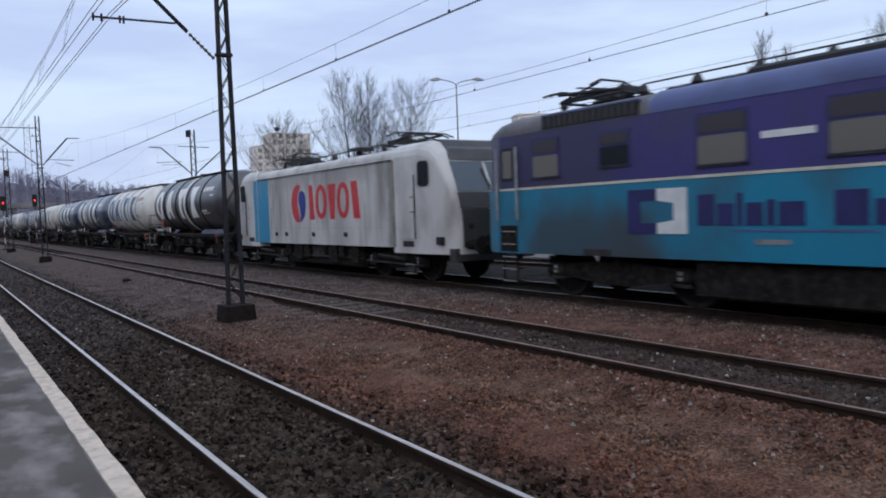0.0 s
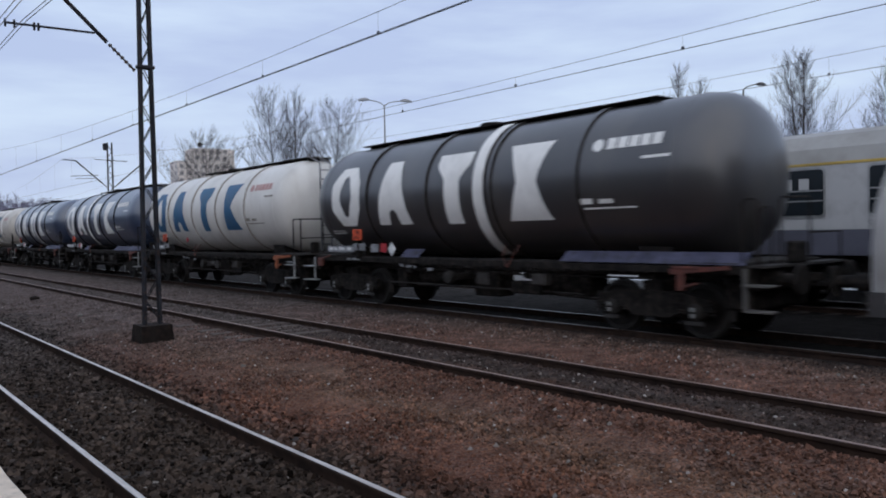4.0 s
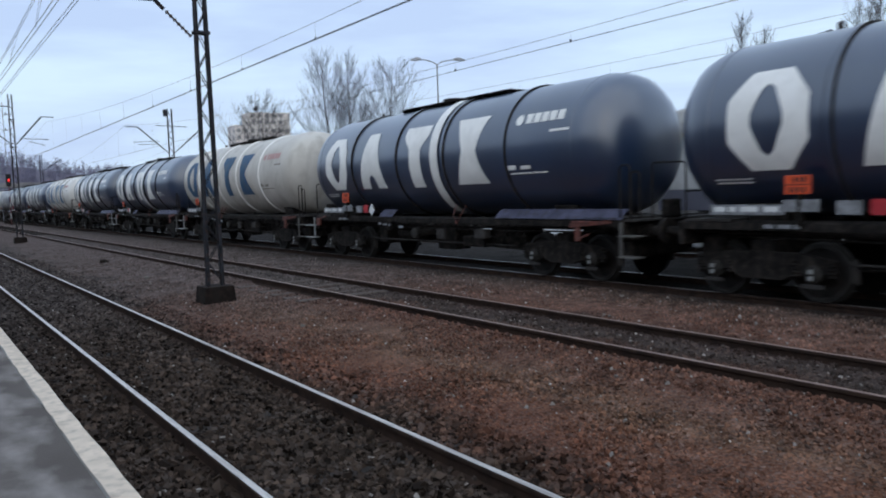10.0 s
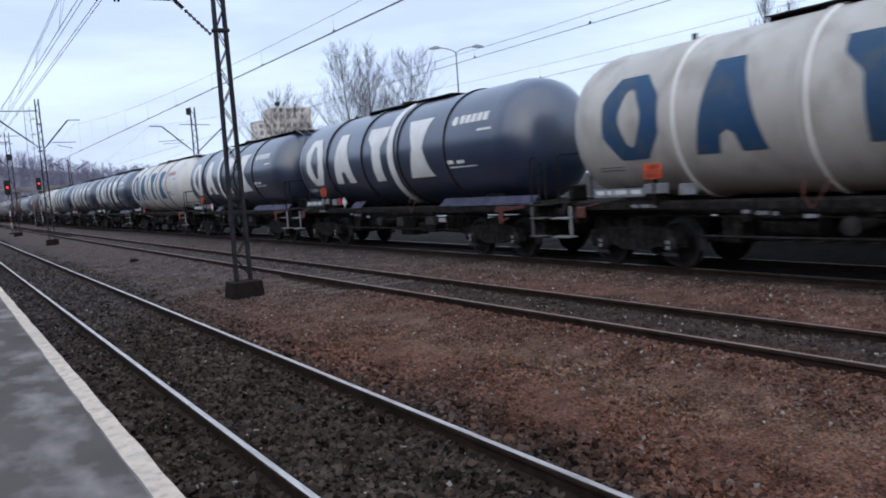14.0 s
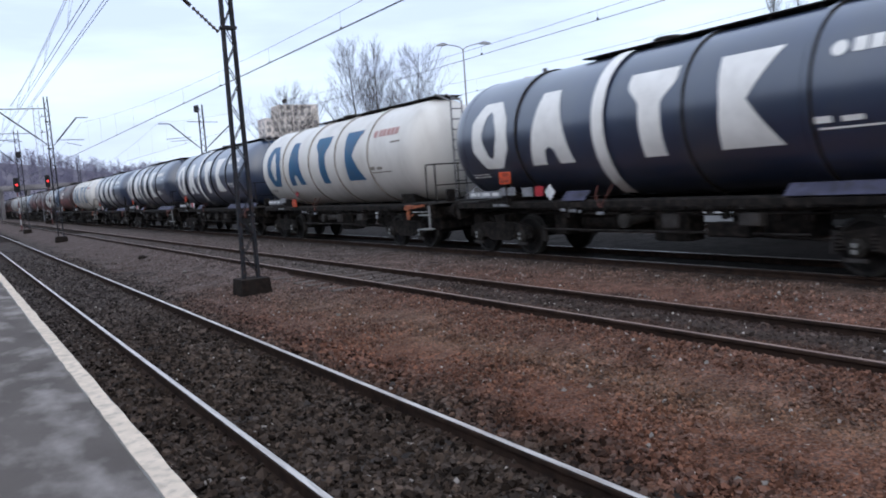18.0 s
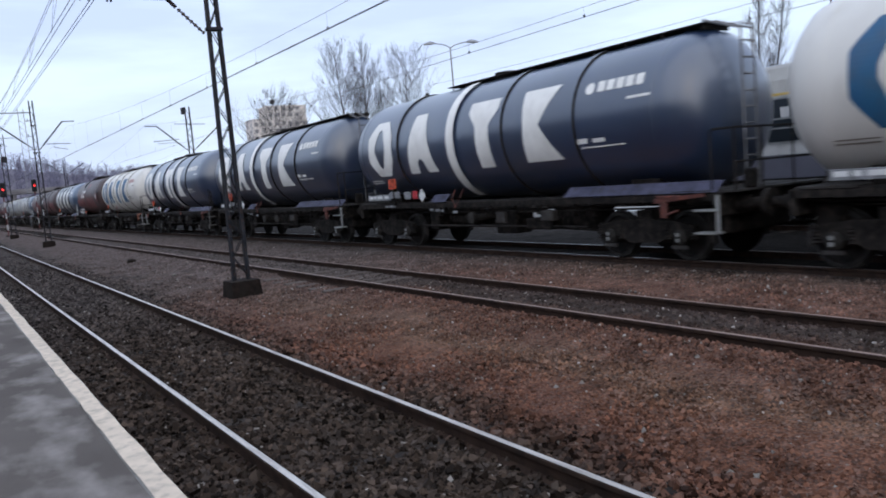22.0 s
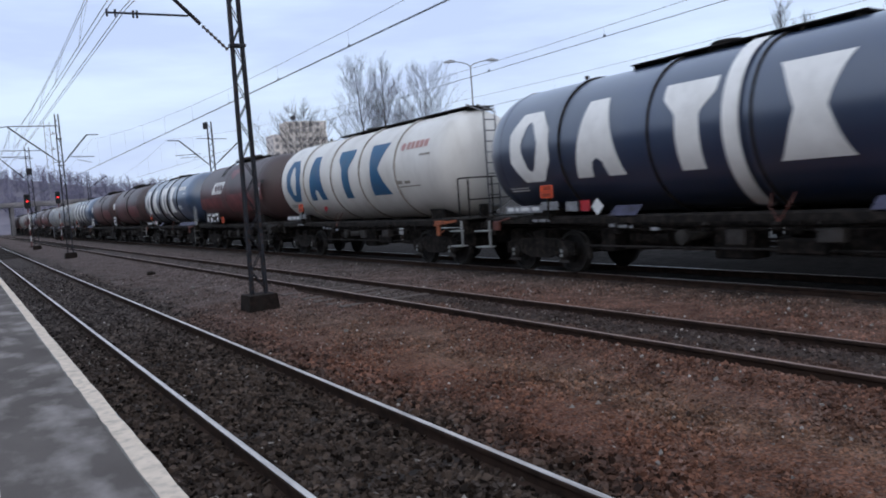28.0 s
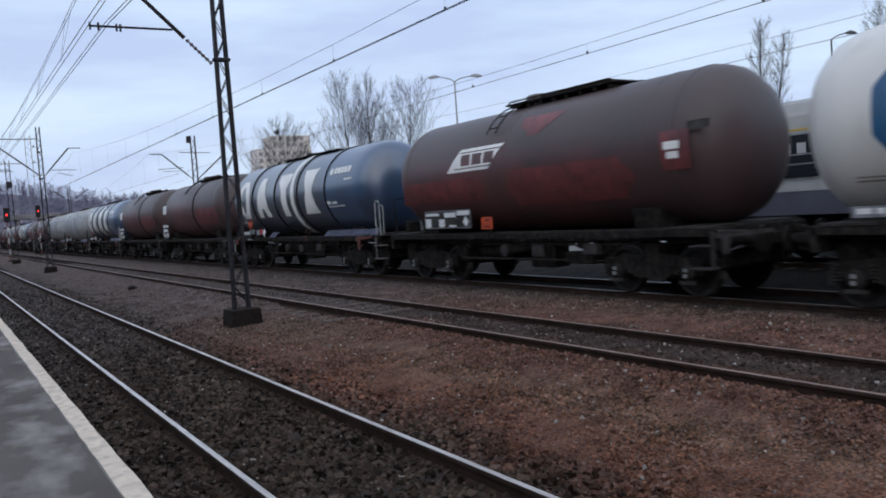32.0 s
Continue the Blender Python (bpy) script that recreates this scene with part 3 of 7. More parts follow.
def ballast_material(name, lift, spread, loose):
    """Ballast coloured by the rust and oil stains of the place: red-brown between the tracks, oily dark in them, duller
    beyond the mast. The near-black band under and behind the trains is painted shade over the oil.
    """
    m = bpy.data.materials.new(name)
    m.use_nodes = True
    n, l = m.node_tree.nodes, m.node_tree.links
    p = n["Principled BSDF"]
    p.inputs["Roughness"].default_value = 0.95
    p.inputs["Specular IOR Level"].default_value = 0.03
    co = n.new("ShaderNodeTexCoord")
    sp = n.new("ShaderNodeSeparateXYZ")
    l.new(co.outputs["Object"], sp.inputs["Vector"])

    def wander(axis, scale, amount, top, low=0.0):
        big = n.new("ShaderNodeTexNoise")
        big.inputs["Scale"].default_value, big.inputs["Detail"].default_value = scale, 6
        l.new(co.outputs["Object"], big.inputs["Vector"])
        ad = n.new("ShaderNodeMath")
        ad.operation = "MULTIPLY_ADD"
        ad.inputs[1].default_value, ad.inputs[2].default_value = amount, -amount / 2
        l.new(big.outputs["Fac"], ad.inputs[0])
        sm = n.new("ShaderNodeMath")
        l.new(sp.outputs[axis], sm.inputs[0])
        l.new(ad.outputs["Value"], sm.inputs[1])
        mr = n.new("ShaderNodeMapRange")
        mr.inputs["From Min"].default_value, mr.inputs["From Max"].default_value = low, top
        l.new(sm.outputs["Value"], mr.inputs["Value"])
        return mr.outputs["Result"]

    def ramp(stops, fac):
        r = n.new("ShaderNodeValToRGB")
        while len(r.color_ramp.elements) < len(stops):
            r.color_ramp.elements.new(0.5)
        for e, (q, c) in zip(r.color_ramp.elements, stops):
            e.position, e.color = q, (*c, 1)
        l.new(fac, r.inputs["Fac"])
        return r.outputs["Color"]

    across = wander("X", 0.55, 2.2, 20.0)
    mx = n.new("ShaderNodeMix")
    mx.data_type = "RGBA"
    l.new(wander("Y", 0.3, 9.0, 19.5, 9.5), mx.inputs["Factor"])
    l.new(ramp(NEAR_STAIN_SHADE, across), mx.inputs["A"])
    l.new(ramp(FAR_STAIN_SHADE, across), mx.inputs["B"])
    bw = n.new("ShaderNodeRGBToBW")
    l.new(mx.outputs["Result"], bw.inputs["Color"])
    dust = n.new("ShaderNodeVectorMath")
    dust.operation = "SCALE"
    dust.inputs[0].default_value = (1.10, 0.98, 0.92)
    l.new(bw.outputs["Val"], dust.inputs["Scale"])
    clean = n.new("ShaderNodeMix")
    clean.data_type = "RGBA"
    l.new(mx.outputs["Result"], clean.inputs["A"])
    l.new(dust.outputs["Vector"], clean.inputs["B"])
    if loose:
        g = n.new("ShaderNodeNewGeometry")
        src = g.outputs["Random Per Island"]
    else:
        fine = n.new("ShaderNodeTexVoronoi")
        fine.inputs["Scale"].default_value = 46.0
        l.new(co.outputs["Object"], fine.inputs["Vector"])
        hs = n.new("ShaderNodeSeparateColor")
        l.new(fine.outputs["Color"], hs.inputs["Color"])
        src = hs.outputs["Red"]
        bp = n.new("ShaderNodeBump")
        bp.inputs["Strength"].default_value, bp.inputs["Distance"].default_value = 0.7, 0.02
        l.new(fine.outputs["Distance"], bp.inputs["Height"])
        l.new(bp.outputs["Normal"], p.inputs["Normal"])
    hue = n.new("ShaderNodeMath")
    hue.operation = "MULTIPLY"
    hue.inputs[1].default_value = 9.7
    l.new(src, hue.inputs[0])
    part_of = n.new("ShaderNodeMath")
    part_of.operation = "FRACT"
    l.new(hue.outputs["Value"], part_of.inputs[0])
    amount = n.new("ShaderNodeMapRange")
    amount.inputs["From Min"].default_value, amount.inputs["From Max"].default_value, amount.inputs["To Max"].default_value = 0.45, 0.85, 0.45
    l.new(part_of.outputs["Value"], amount.inputs["Value"])
    l.new(amount.outputs["Result"], clean.inputs["Factor"])
    vr = n.new("ShaderNodeMapRange")
    vr.inputs["To Min"].default_value, vr.inputs["To Max"].default_value = lift * (1 - spread), lift * (1 + spread)
    l.new(src, vr.inputs["Value"])
    patch = n.new("ShaderNodeTexNoise")
    patch.inputs["Scale"].default_value, patch.inputs["Detail"].default_value, patch.inputs["Roughness"].default_value = 2.6, 5, 0.65
    l.new(co.outputs["Object"], patch.inputs["Vector"])
    damp = n.new("ShaderNodeMapRange")
    damp.inputs["From Min"].default_value, damp.inputs["From Max"].default_value = 0.34, 0.66
    damp.inputs["To Min"].default_value, damp.inputs["To Max"].default_value = 0.62, 1.38
    l.new(patch.outputs["Fac"], damp.inputs["Value"])
    both = n.new("ShaderNodeMath")
    both.operation = "MULTIPLY"
    l.new(vr.outputs["Result"], both.inputs[0])
    l.new(damp.outputs["Result"], both.inputs[1])
    sc = n.new("ShaderNodeVectorMath")
    sc.operation = "SCALE"
    l.new(clean.outputs["Result"], sc.inputs[0])
    l.new(both.outputs["Value"], sc.inputs["Scale"])
    l.new(sc.outputs["Vector"], p.inputs["Base Color"])
    return m


def build_ground():
    xs = np.unique(np.concatenate([np.arange(-6, 24, 0.3), [6.25, 6.68, 6.79, 8.75, -3000, -600, -120, -40, -15, 30, 60, 120, 600, 3000]]))
    ys = np.unique(np.concatenate([np.arange(-6, 45, 0.45), np.arange(45, 200, 5), [-3000, -400, -60, -20, 260, 600, 3000]]))
    vs, fs = [], []
    for y in ys:
        for x in xs:
            near = 1.0 if 0.9 < x < 20 and 0 < y < 60 else 0.0
            z = float(bed_z(x, y))
            if min(abs(x - tx) for tx, tz in TRACKS) > 1.3:
                z += near * 0.035 * noise.noise((x * 0.9, y * 0.9, 0)) + near * 0.02 * noise.noise((x * 3, y * 3, 4))
            if x < 0.9:
                z = min(z, -0.18)
            vs.append((x, y, z))
    w = len(xs)
    for j in range(len(ys) - 1):
        for i in range(w - 1):
            a = j * w + i
            fs.append((a, a + 1, a + w + 1, a + w))
    me = bpy.data.meshes.new("ground")
    me.from_pydata([tuple(float(c) for c in v) for v in vs], [], fs)
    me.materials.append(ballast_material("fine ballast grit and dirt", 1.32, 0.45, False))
    for poly in me.polygons:
        poly.use_smooth = True
    tagged(new("ground", me), "rust-stained ballast and dirt between the railway tracks", "ground", kind="structure")


build_ground()


def scatter(name, label, material, count, region, size, seed, parent=None):
    """Loose angular stones, one joined mesh; region gives x and y arrays."""
    rng = np.random.default_rng(seed)
    x, y = region(rng, count)
    z = bed_z(x, y)
    s = rng.uniform(*size, count) * rng.choice([0.7, 1.0, 1.0, 1.35], count)
    base = np.array([(-1, -1, -1), (1, -1, -1), (1, 1, -1), (-1, 1, -1), (-1, -1, 1), (1, -1, 1), (1, 1, 1), (-1, 1, 1)], float) * 0.5
    v = base[None] * (1 + rng.uniform(-0.35, 0.35, (count, 8, 3)))
    v[:, 4:, :2] *= rng.uniform(0.45, 0.85, (count, 1, 1))
    v *= rng.uniform(0.7, 1.3, (count, 1, 3)) * np.array([1, 1, 0.7])
    q = rng.normal(size=(count, 4))
    q /= np.linalg.norm(q, axis=1, keepdims=True)
    a, b, c, d = q.T
    R = np.stack([1 - 2 * (c * c + d * d), 2 * (b * c - a * d), 2 * (b * d + a * c), 2 * (b * c + a * d), 1 - 2 * (b * b + d * d), 2 * (c * d - a * b),
                  2 * (b * d - a * c), 2 * (c * d + a * b), 1 - 2 * (b * b + c * c)], 1).reshape(-1, 3, 3)
    v = np.einsum("nij,nkj->nki", R, v) * s[:, None, None]
    v += np.stack([x, y, z + s * 0.18], 1)[:, None]
    quad = np.array([(0, 3, 2, 1), (4, 5, 6, 7), (0, 1, 5, 4), (1, 2, 6, 5), (2, 3, 7, 6), (3, 0, 4, 7)])
    f = (quad[None] + 8 * np.arange(count)[:, None, None]).reshape(-1, 4)
    me = bpy.data.meshes.new(name)
    me.from_pydata(v.reshape(-1, 3).tolist(), [], f.tolist())
    me.materials.append(material)
    ob = tagged(new(name, me), label, "ballast", kind="stuff")
    ob.parent = parent
    return ob


def zone(x0, x1, y0, y1, power=1.7):
    """Positions thinning out with distance from the platform end of the zone."""
    def pick(rng, n):
        return rng.uniform(x0, x1, n), y0 + (y1 - y0) * (1 - (1 - rng.random(n)) ** (1 / (2 * power)))
    return pick


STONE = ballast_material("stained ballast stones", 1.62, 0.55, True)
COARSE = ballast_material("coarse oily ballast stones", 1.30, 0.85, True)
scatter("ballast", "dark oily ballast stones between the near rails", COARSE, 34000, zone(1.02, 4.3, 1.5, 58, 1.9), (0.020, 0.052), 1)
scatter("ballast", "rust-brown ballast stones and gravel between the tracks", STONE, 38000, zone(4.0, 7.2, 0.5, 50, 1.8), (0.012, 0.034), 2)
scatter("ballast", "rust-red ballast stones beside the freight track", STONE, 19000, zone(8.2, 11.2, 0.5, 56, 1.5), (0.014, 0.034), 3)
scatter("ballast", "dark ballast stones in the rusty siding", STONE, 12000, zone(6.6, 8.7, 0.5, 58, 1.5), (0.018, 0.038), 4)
scatter("pale_stones", "scattered pale chipped stones on the ballast", M["stone_pale"], 2300, zone(1.2, 11.0, 2, 34, 1.0), (0.010, 0.034), 5)
scatter("pale_stones", "tan grit patch between the tracks", M["stone_tan"], 2600, zone(4.5, 6.4, 6.5, 17, 1.0), (0.012, 0.024), 6)
scatter("ballast", "dark oily ballast stones between the near rails", COARSE, 9000, zone(1.02, 4.3, 1.8, -12, 0.6), (0.022, 0.045), 8)
scatter("pale_stones", "few broken white stones on the ballast", M["stone_pale"], 12, zone(3.6, 9.0, 5, 22, 1.0), (0.035, 0.055), 7)


def clod(name, label, category, x, y, sx, sy, sz, material):
    bm = bmesh.new()
    bmesh.ops.create_icosphere(bm, subdivisions=3, radius=1.0)
    for v in bm.verts:
        k = 1 + 0.35 * noise.noise(v.co * 1.7 + Vector((x, y, 0)))
        v.co = Vector((v.co.x * sx * k, v.co.y * sy * k, max(-0.4, v.co.z) * sz * k))
    ob = part(name, bm, material, None, smooth=True)
    ob.location = (x, y, ground_z(x) + sz * 0.35)
    return tagged(ob, label, category)


clod("dirt_clod", "dark oily clod lying on the bare dirt", "clod", 5.75, 29.1, 0.14, 0.12, 0.10, M["concrete_dark"])
clod("broken_stone", "broken white stone lying on the dirt", "stone", 5.45, 22.05, 0.06, 0.05, 0.05, M["stone_pale"])


def build_track(i, x, z, head, y0, y1, sleepers):
    t = thing("track_%d" % (i + 1), ["near running line with shiny rail heads on dark sleepers", "little-used siding with rust-brown rails", "freight line with oily rails under the train", "siding with rusty rails under a parked train"][i], "railway track", kind="structure")
    prof = [(-0.026, 0), (0.026, 0), (0.035, -0.007), (0.036, -0.016), (0.036, -0.035), (0.009, -0.05), (0.009, -0.13), (0.07, -0.15), (0.07, -0.16), (-0.07, -0.16), (-0.07, -0.15), (-0.009, -0.13), (-0.009, -0.05), (-0.036, -0.035), (-0.036, -0.016), (-0.035, -0.007)]
    for s in (-1, 1):
        bm = bmesh.new()
        prism(bm, [(x + s * 0.7525 + u, z + v + (0.05 if i == 1 and s < 0 else 0)) for u, v in prof], "y", y0, y1)
        for f in bm.faces:
            f.material_index = 1 if f.normal.z > 0.97 and f.calc_center_median().z > z - 0.01 else 0
        part("rail", bm, [M["rail_side"], head], t)
    proto = None
    k = 0
    y = y0 + 0.4
    rest = bmesh.new()
    while y < y1:
        if sleepers and -2 < y < 60:
            if proto is None:
                proto = part("sleeper", B(-1.3, 1.3, -0.12, 0.12, -0.16, 0.0, bev=0.015), M["sleeper"], t)
                ob = proto
            else:
                ob = new("sleeper", proto.data)
                ob.parent = t
            ob.location = (x, y, z - 0.150 + 0.02 * random.random() - (0.018 if i == 0 else 0) + (0.03 if i == 1 and 13.5 < y < 17 else 0))
            if i == 1 and 13.5 < y < 17:
                ob.material_slots[0].link = "OBJECT"
                ob.material_slots[0].material = M["sleeper_pale"]
            ob.rotation_euler = (0, 0, random.uniform(-0.01, 0.01))
        elif y < 150:
            box(rest, x - 1.3, x + 1.3, y - 0.12, y + 0.12, z - 0.2, z - 0.115)
        y += 0.65
    ob = part("far_sleepers", rest, M["sleeper"], t)
    ob["kind"] = "stuff"


for i, (tx, tz) in enumerate(TRACKS):
    build_track(i, tx, tz, M[("rail_top", "rail_dull", "rail_oily", "rail_oily")[i]], -220 if i == 2 else -40, 330, i < 3)

# platform: asphalt field, painted edge slabs, painted safety line
PZ, PX = 0.40, 0.97
platform = thing("platform", "station platform of worn asphalt with white painted edge", "platform", kind="structure")
bm = bmesh.new()
box(bm, -7.0, PX - 0.152, -12, 150, -0.3, PZ - 0.004)
part("asphalt", bm, M["asphalt"], platform, "patched grey asphalt")
part("retaining_wall", B(PX - 0.35, PX - 0.12, -12, 150, -0.35, PZ - 0.14), M["concrete"], platform, "concrete platform face")
edge = None
y = -12.0
rest = bmesh.new()
while y < 149:
    if y < 90:
        w = random.uniform(-0.012, 0.008)
        if edge is None:
            edge = part("edge_slab", B(-0.15, 0, 0.004, 0.996, -0.13, 0, bev=0.008), M["concrete"], platform, "worn concrete edge slab")
            ob = edge
        else:
            ob = new("edge_slab", edge.data)
            ob.parent = platform
        ob.location = (PX + w, y, PZ - random.uniform(0.0, 0.004))
        ob.rotation_euler = (0, 0, random.uniform(-0.008, 0.008))
    else:
        box(rest, PX - 0.15, PX, y + 0.004, y + 0.996, PZ - 0.13, PZ)
    y += 1.0
part("far_edge_slabs", rest, M["edge_white"], platform)["kind"] = "stuff"
bm = bmesh.new()
wave = lambda k, s, q: q * noise.noise((k * 0.31, s, 0)) + 0.6 * q * noise.noise((k * 0.9, s + 3, 0))
cut = [(PX + wave(k, 0, 0.012), PX - 0.140 + wave(k, 5, 0.022), -12 + 0.25 * k) for k in range(402)]
up = [(bm.verts.new((a, y, PZ + 0.003)), bm.verts.new((b, y, PZ + 0.003))) for a, b, y in cut]
for (a, b), (c, d) in zip(up, up[1:]):
    bm.faces.new((a, c, d, b))
g = bmesh.ops.extrude_face_region(bm, geom=bm.faces[:])
for v in [e for e in g["geom"] if isinstance(e, bmesh.types.BMVert)]:
    v.co.z -= 0.005
part("edge_paint", bm, M["edge_white"], platform, "worn cream-white paint along the edge")
bm = bmesh.new()
cut = [(0.05 + 0.012 * noise.noise((k * 0.37, 0, 0)), -0.17 + 0.012 * noise.noise((k * 0.41, 9, 0)), -12 + 0.25 * k) for k in range(640)]
up = [(bm.verts.new((a, y, PZ)), bm.verts.new((b, y, PZ))) for a, b, y in cut]
for (a, b), (c, d) in zip(up, up[1:]):
    bm.faces.new((a, c, d, b))
g = bmesh.ops.extrude_face_region(bm, geom=bm.faces[:])
for v in [e for e in g["geom"] if isinstance(e, bmesh.types.BMVert)]:
    v.co.z -= 0.006
part("safety_line", bm, M["line_white"], platform, "worn white painted safety line")


# far platform beyond the parked train
far_platform = thing("platform", "far island platform of pale concrete beyond the parked train", "platform", kind="structure")
part("slab_field", B(20.1, 29.0, -60, 75, -0.2, 0.36), M["concrete"], far_platform, "concrete slabs")
part("edge_course", B(19.75, 20.095, -60, 75, 0.12, 0.38), M["emu_side"], far_platform, "pale concrete edge")

# unseen wall added to close the place behind the platform and hold off sky light
tagged(part("wall_station", B(-11.6, -11.0, -60, 150, -0.3, 7.6), M["blocker_grey"]), "plain grey-brown wall added unseen behind the platform to block sky light", "wall", kind="structure")


# ---- overhead line ----
def lattice_mast(x, y, height, base_w=0.36, top_w=0.19, group="lattice masts beside the tracks", steel="mast", label="dark lattice steel catenary mast on a concrete footing", bar_r=0.011):
    zg = ground_z(x)
    t = thing("catenary_mast", label, "catenary mast", pose(x, y, zg), group)
    part("footing", PR([(-0.34, 0), (0.34, 0), (0.30, 0.34), (-0.30, 0.34)], "y", -0.3, 0.3), M["concrete_dark"], t, "dark concrete footing block")
    for s in (-1, 1):
        bm = bmesh.new()
        a, b = base_w / 2, top_w / 2
        vs = []
        for w, z in ((a, 0.3), (b, height)):
            for dx, dy in ((0, -0.07), (0.058, -0.07), (0.058, 0.07), (0, 0.07)):
                vs.append(bm.verts.new((s * (w + dx - 0.02), dy, z)))
        for k in range(4):
            bm.faces.new((vs[k], vs[(k + 1) % 4], vs[4 + (k + 1) % 4], vs[4 + k]))
        bm.faces.new(vs[:4])
        bm.faces.new(vs[4:])
        bmesh.ops.recalc_face_normals(bm, faces=bm.faces[:])
        part("leg", bm, M[steel], t)
    n = int(height / 0.42)
    for k in range(n):
        z0, z1 = 0.45 + k * (height - 0.6) / n, 0.45 + (k + 1) * (height - 0.6) / n
        w0, w1 = (base_w + (top_w - base_w) * z / height for z in (z0, z1))
        s = 1 if k % 2 else -1
        for yy in (-0.06, 0.06):
            part("lacing_bar", T((-s * w0 / 2, yy, z0), (s * w1 / 2, yy, z1), bar_r, 4), M[steel], t)
    return t


def insulator(bm, p, q, r=0.05):
    """One ribbed porcelain body between two points."""
    p, q = Vector(p), Vector(q)
    d = (q - p).normalized()
    rings = []
    for k in range(7):
        for u, s in ((0.0, 0.45), (0.1, 1.0), (0.5, 0.65), (0.6, 0.45)):
            rings.append(ring(bm, p.lerp(q, (k + u) / 7), d, r * s, 10))
    skin(bm, rings)
    return bm


def cantilever(t, side, z_low, z_high, reach, rib=0.16, r=0.042):
    """Bracket on a mast: ribbed insulator and inclined tube from z_low up to (reach, z_high)."""
    a, b = Vector((side * 0.13, 0, z_low)), Vector((side * reach, 0, z_high))
    c = a.lerp(b, rib)
    part("insulator", insulator(bmesh.new(), a.lerp(b, 0.03), c, 0.043), M["insulator"], t, "brown ribbed insulator")
    part("bracket_tube", T(c, b, r, 8), M["mast"], t)


def bar(t, name, x0, z0, x1, z1, r=0.03):
    return part(name, T((x0, 0, z0), (x1, 0, z1), r, 6), M["mast"], t)


mast = lattice_mast(5.27, 15.75, 8.6, 0.29, 0.14)
cantilever(mast, -1, 5.45, 7.82, 2.62, 0.24)
bar(mast, "strut", -2.62, 7.82, -0.12, 8.45, 0.02)
bar(mast, "steady_arm", -0.96, 6.17, -2.52, 6.13, 0.022)
part("bracket_plate", B(-0.17, 0.17, -0.085, 0.085, 5.58, 5.65, bev=0.01), M["mast"], mast)
for s in (-2.5, -2.35, -2.02, -1.95):
    part("wire_clamp", B(s - 0.015, s + 0.015, -0.03, 0.03, 6.06, 6.20), M["mast"], mast)

# mast with a bracket on either side
mast = lattice_mast(5.5, 50.7, 8.7, 0.28, 0.17)
cantilever(mast, -1, 5.85, 7.95, 2.62)
bar(mast, "top_tie", -0.1, 8.0, -2.6, 7.98)
bar(mast, "tie_end", -2.6, 7.98, -3.32, 7.88)
bar(mast, "steady_arm", -1.6, 6.2, -3.1, 6.2, 0.025)
cantilever(mast, 1, 5.75, 7.44, 1.56)
bar(mast, "top_tie", 1.56, 7.44, 2.22, 7.44)
bar(mast, "steady_arm", 0.55, 6.13, 1.88, 6.11, 0.022)
bar(mast, "steady_stay", 0.9, 5.95, 1.7, 5.75, 0.018)
part("bracket_plate", B(-0.2, 0.2, -0.085, 0.085, 5.60, 5.67, bev=0.01), M["mast"], mast)
part("bracket_plate", B(-0.16, 0.16, -0.085, 0.085, 7.2, 7.26, bev=0.01), M["mast"], mast)

mast = lattice_mast(5.55, 75.0, 8.95, 0.36, 0.30)
cantilever(mast, -1, 6.0, 8.0, 2.1)
bar(mast, "top_tie", -2.1, 8.0, -2.85, 8.08, 0.035)
bar(mast, "cross_arm", -2.0, 8.7, 1.05, 8.66, 0.03)
bar(mast, "cross_arm", -0.7, 8.0, 0.4, 8.0, 0.03)
part("switch_box", B(-0.22, 0.22, -0.2, 0.2, 6.6, 7.1, bev=0.03), M["mast"], mast)

mast = lattice_mast(14.95, 52.0, 8.2, 0.34, 0.26)
cantilever(mast, -1, 5.2, 6.95, 2.1)
bar(mast, "top_tie", -2.1, 6.95, -2.85, 6.97, 0.035)
bar(mast, "steady_arm", -0.75, 6.05, -2.4, 5.95, 0.022)
bar(mast, "steady_arm", -0.9, 5.85, -2.1, 5.80, 0.018)
bar(mast, "cross_arm", -0.95, 7.08, 1.1, 7.02, 0.025)
cantilever(mast, 1, 5.2, 6.95, 2.1)
part("switch_box", B(-0.40, -0.12, -0.15, 0.15, 7.7, 8.15, bev=0.04), M["mast"], mast, "dark switch box at the mast head")
mast = lattice_mast(15.2, 112.0, 8.8, 0.36, 0.25)
cantilever(mast, -1, 6.6, 8.1, 1.9)
cantilever(mast, 1, 6.6, 8.1, 2.4)

# tall pale mast farther down the line
tower = lattice_mast(10.2, 105.0, 14.6, 0.84, 0.60, steel="pale_steel", label="tall pale galvanised lattice mast with small brackets", bar_r=0.011)
for z, w in ((13.1, 0.75), (9.6, 1.2), (11.2, 0.5)):
    part("bracket", T((0.3, 0, z), (0.3 + w, 0, z + 0.1), 0.05, 6), M["pale_steel"], tower)
    part("insulator", insulator(bmesh.new(), (0.3 + w * 0.4, 0, z), (0.3 + w * 0.4, 0, z + 0.35), 0.07), M["insulator"], tower)


def wire_line(pts, r, parent):
    return part("wire", polytube(bmesh.new(), pts, r, 5), M["wire"], parent)


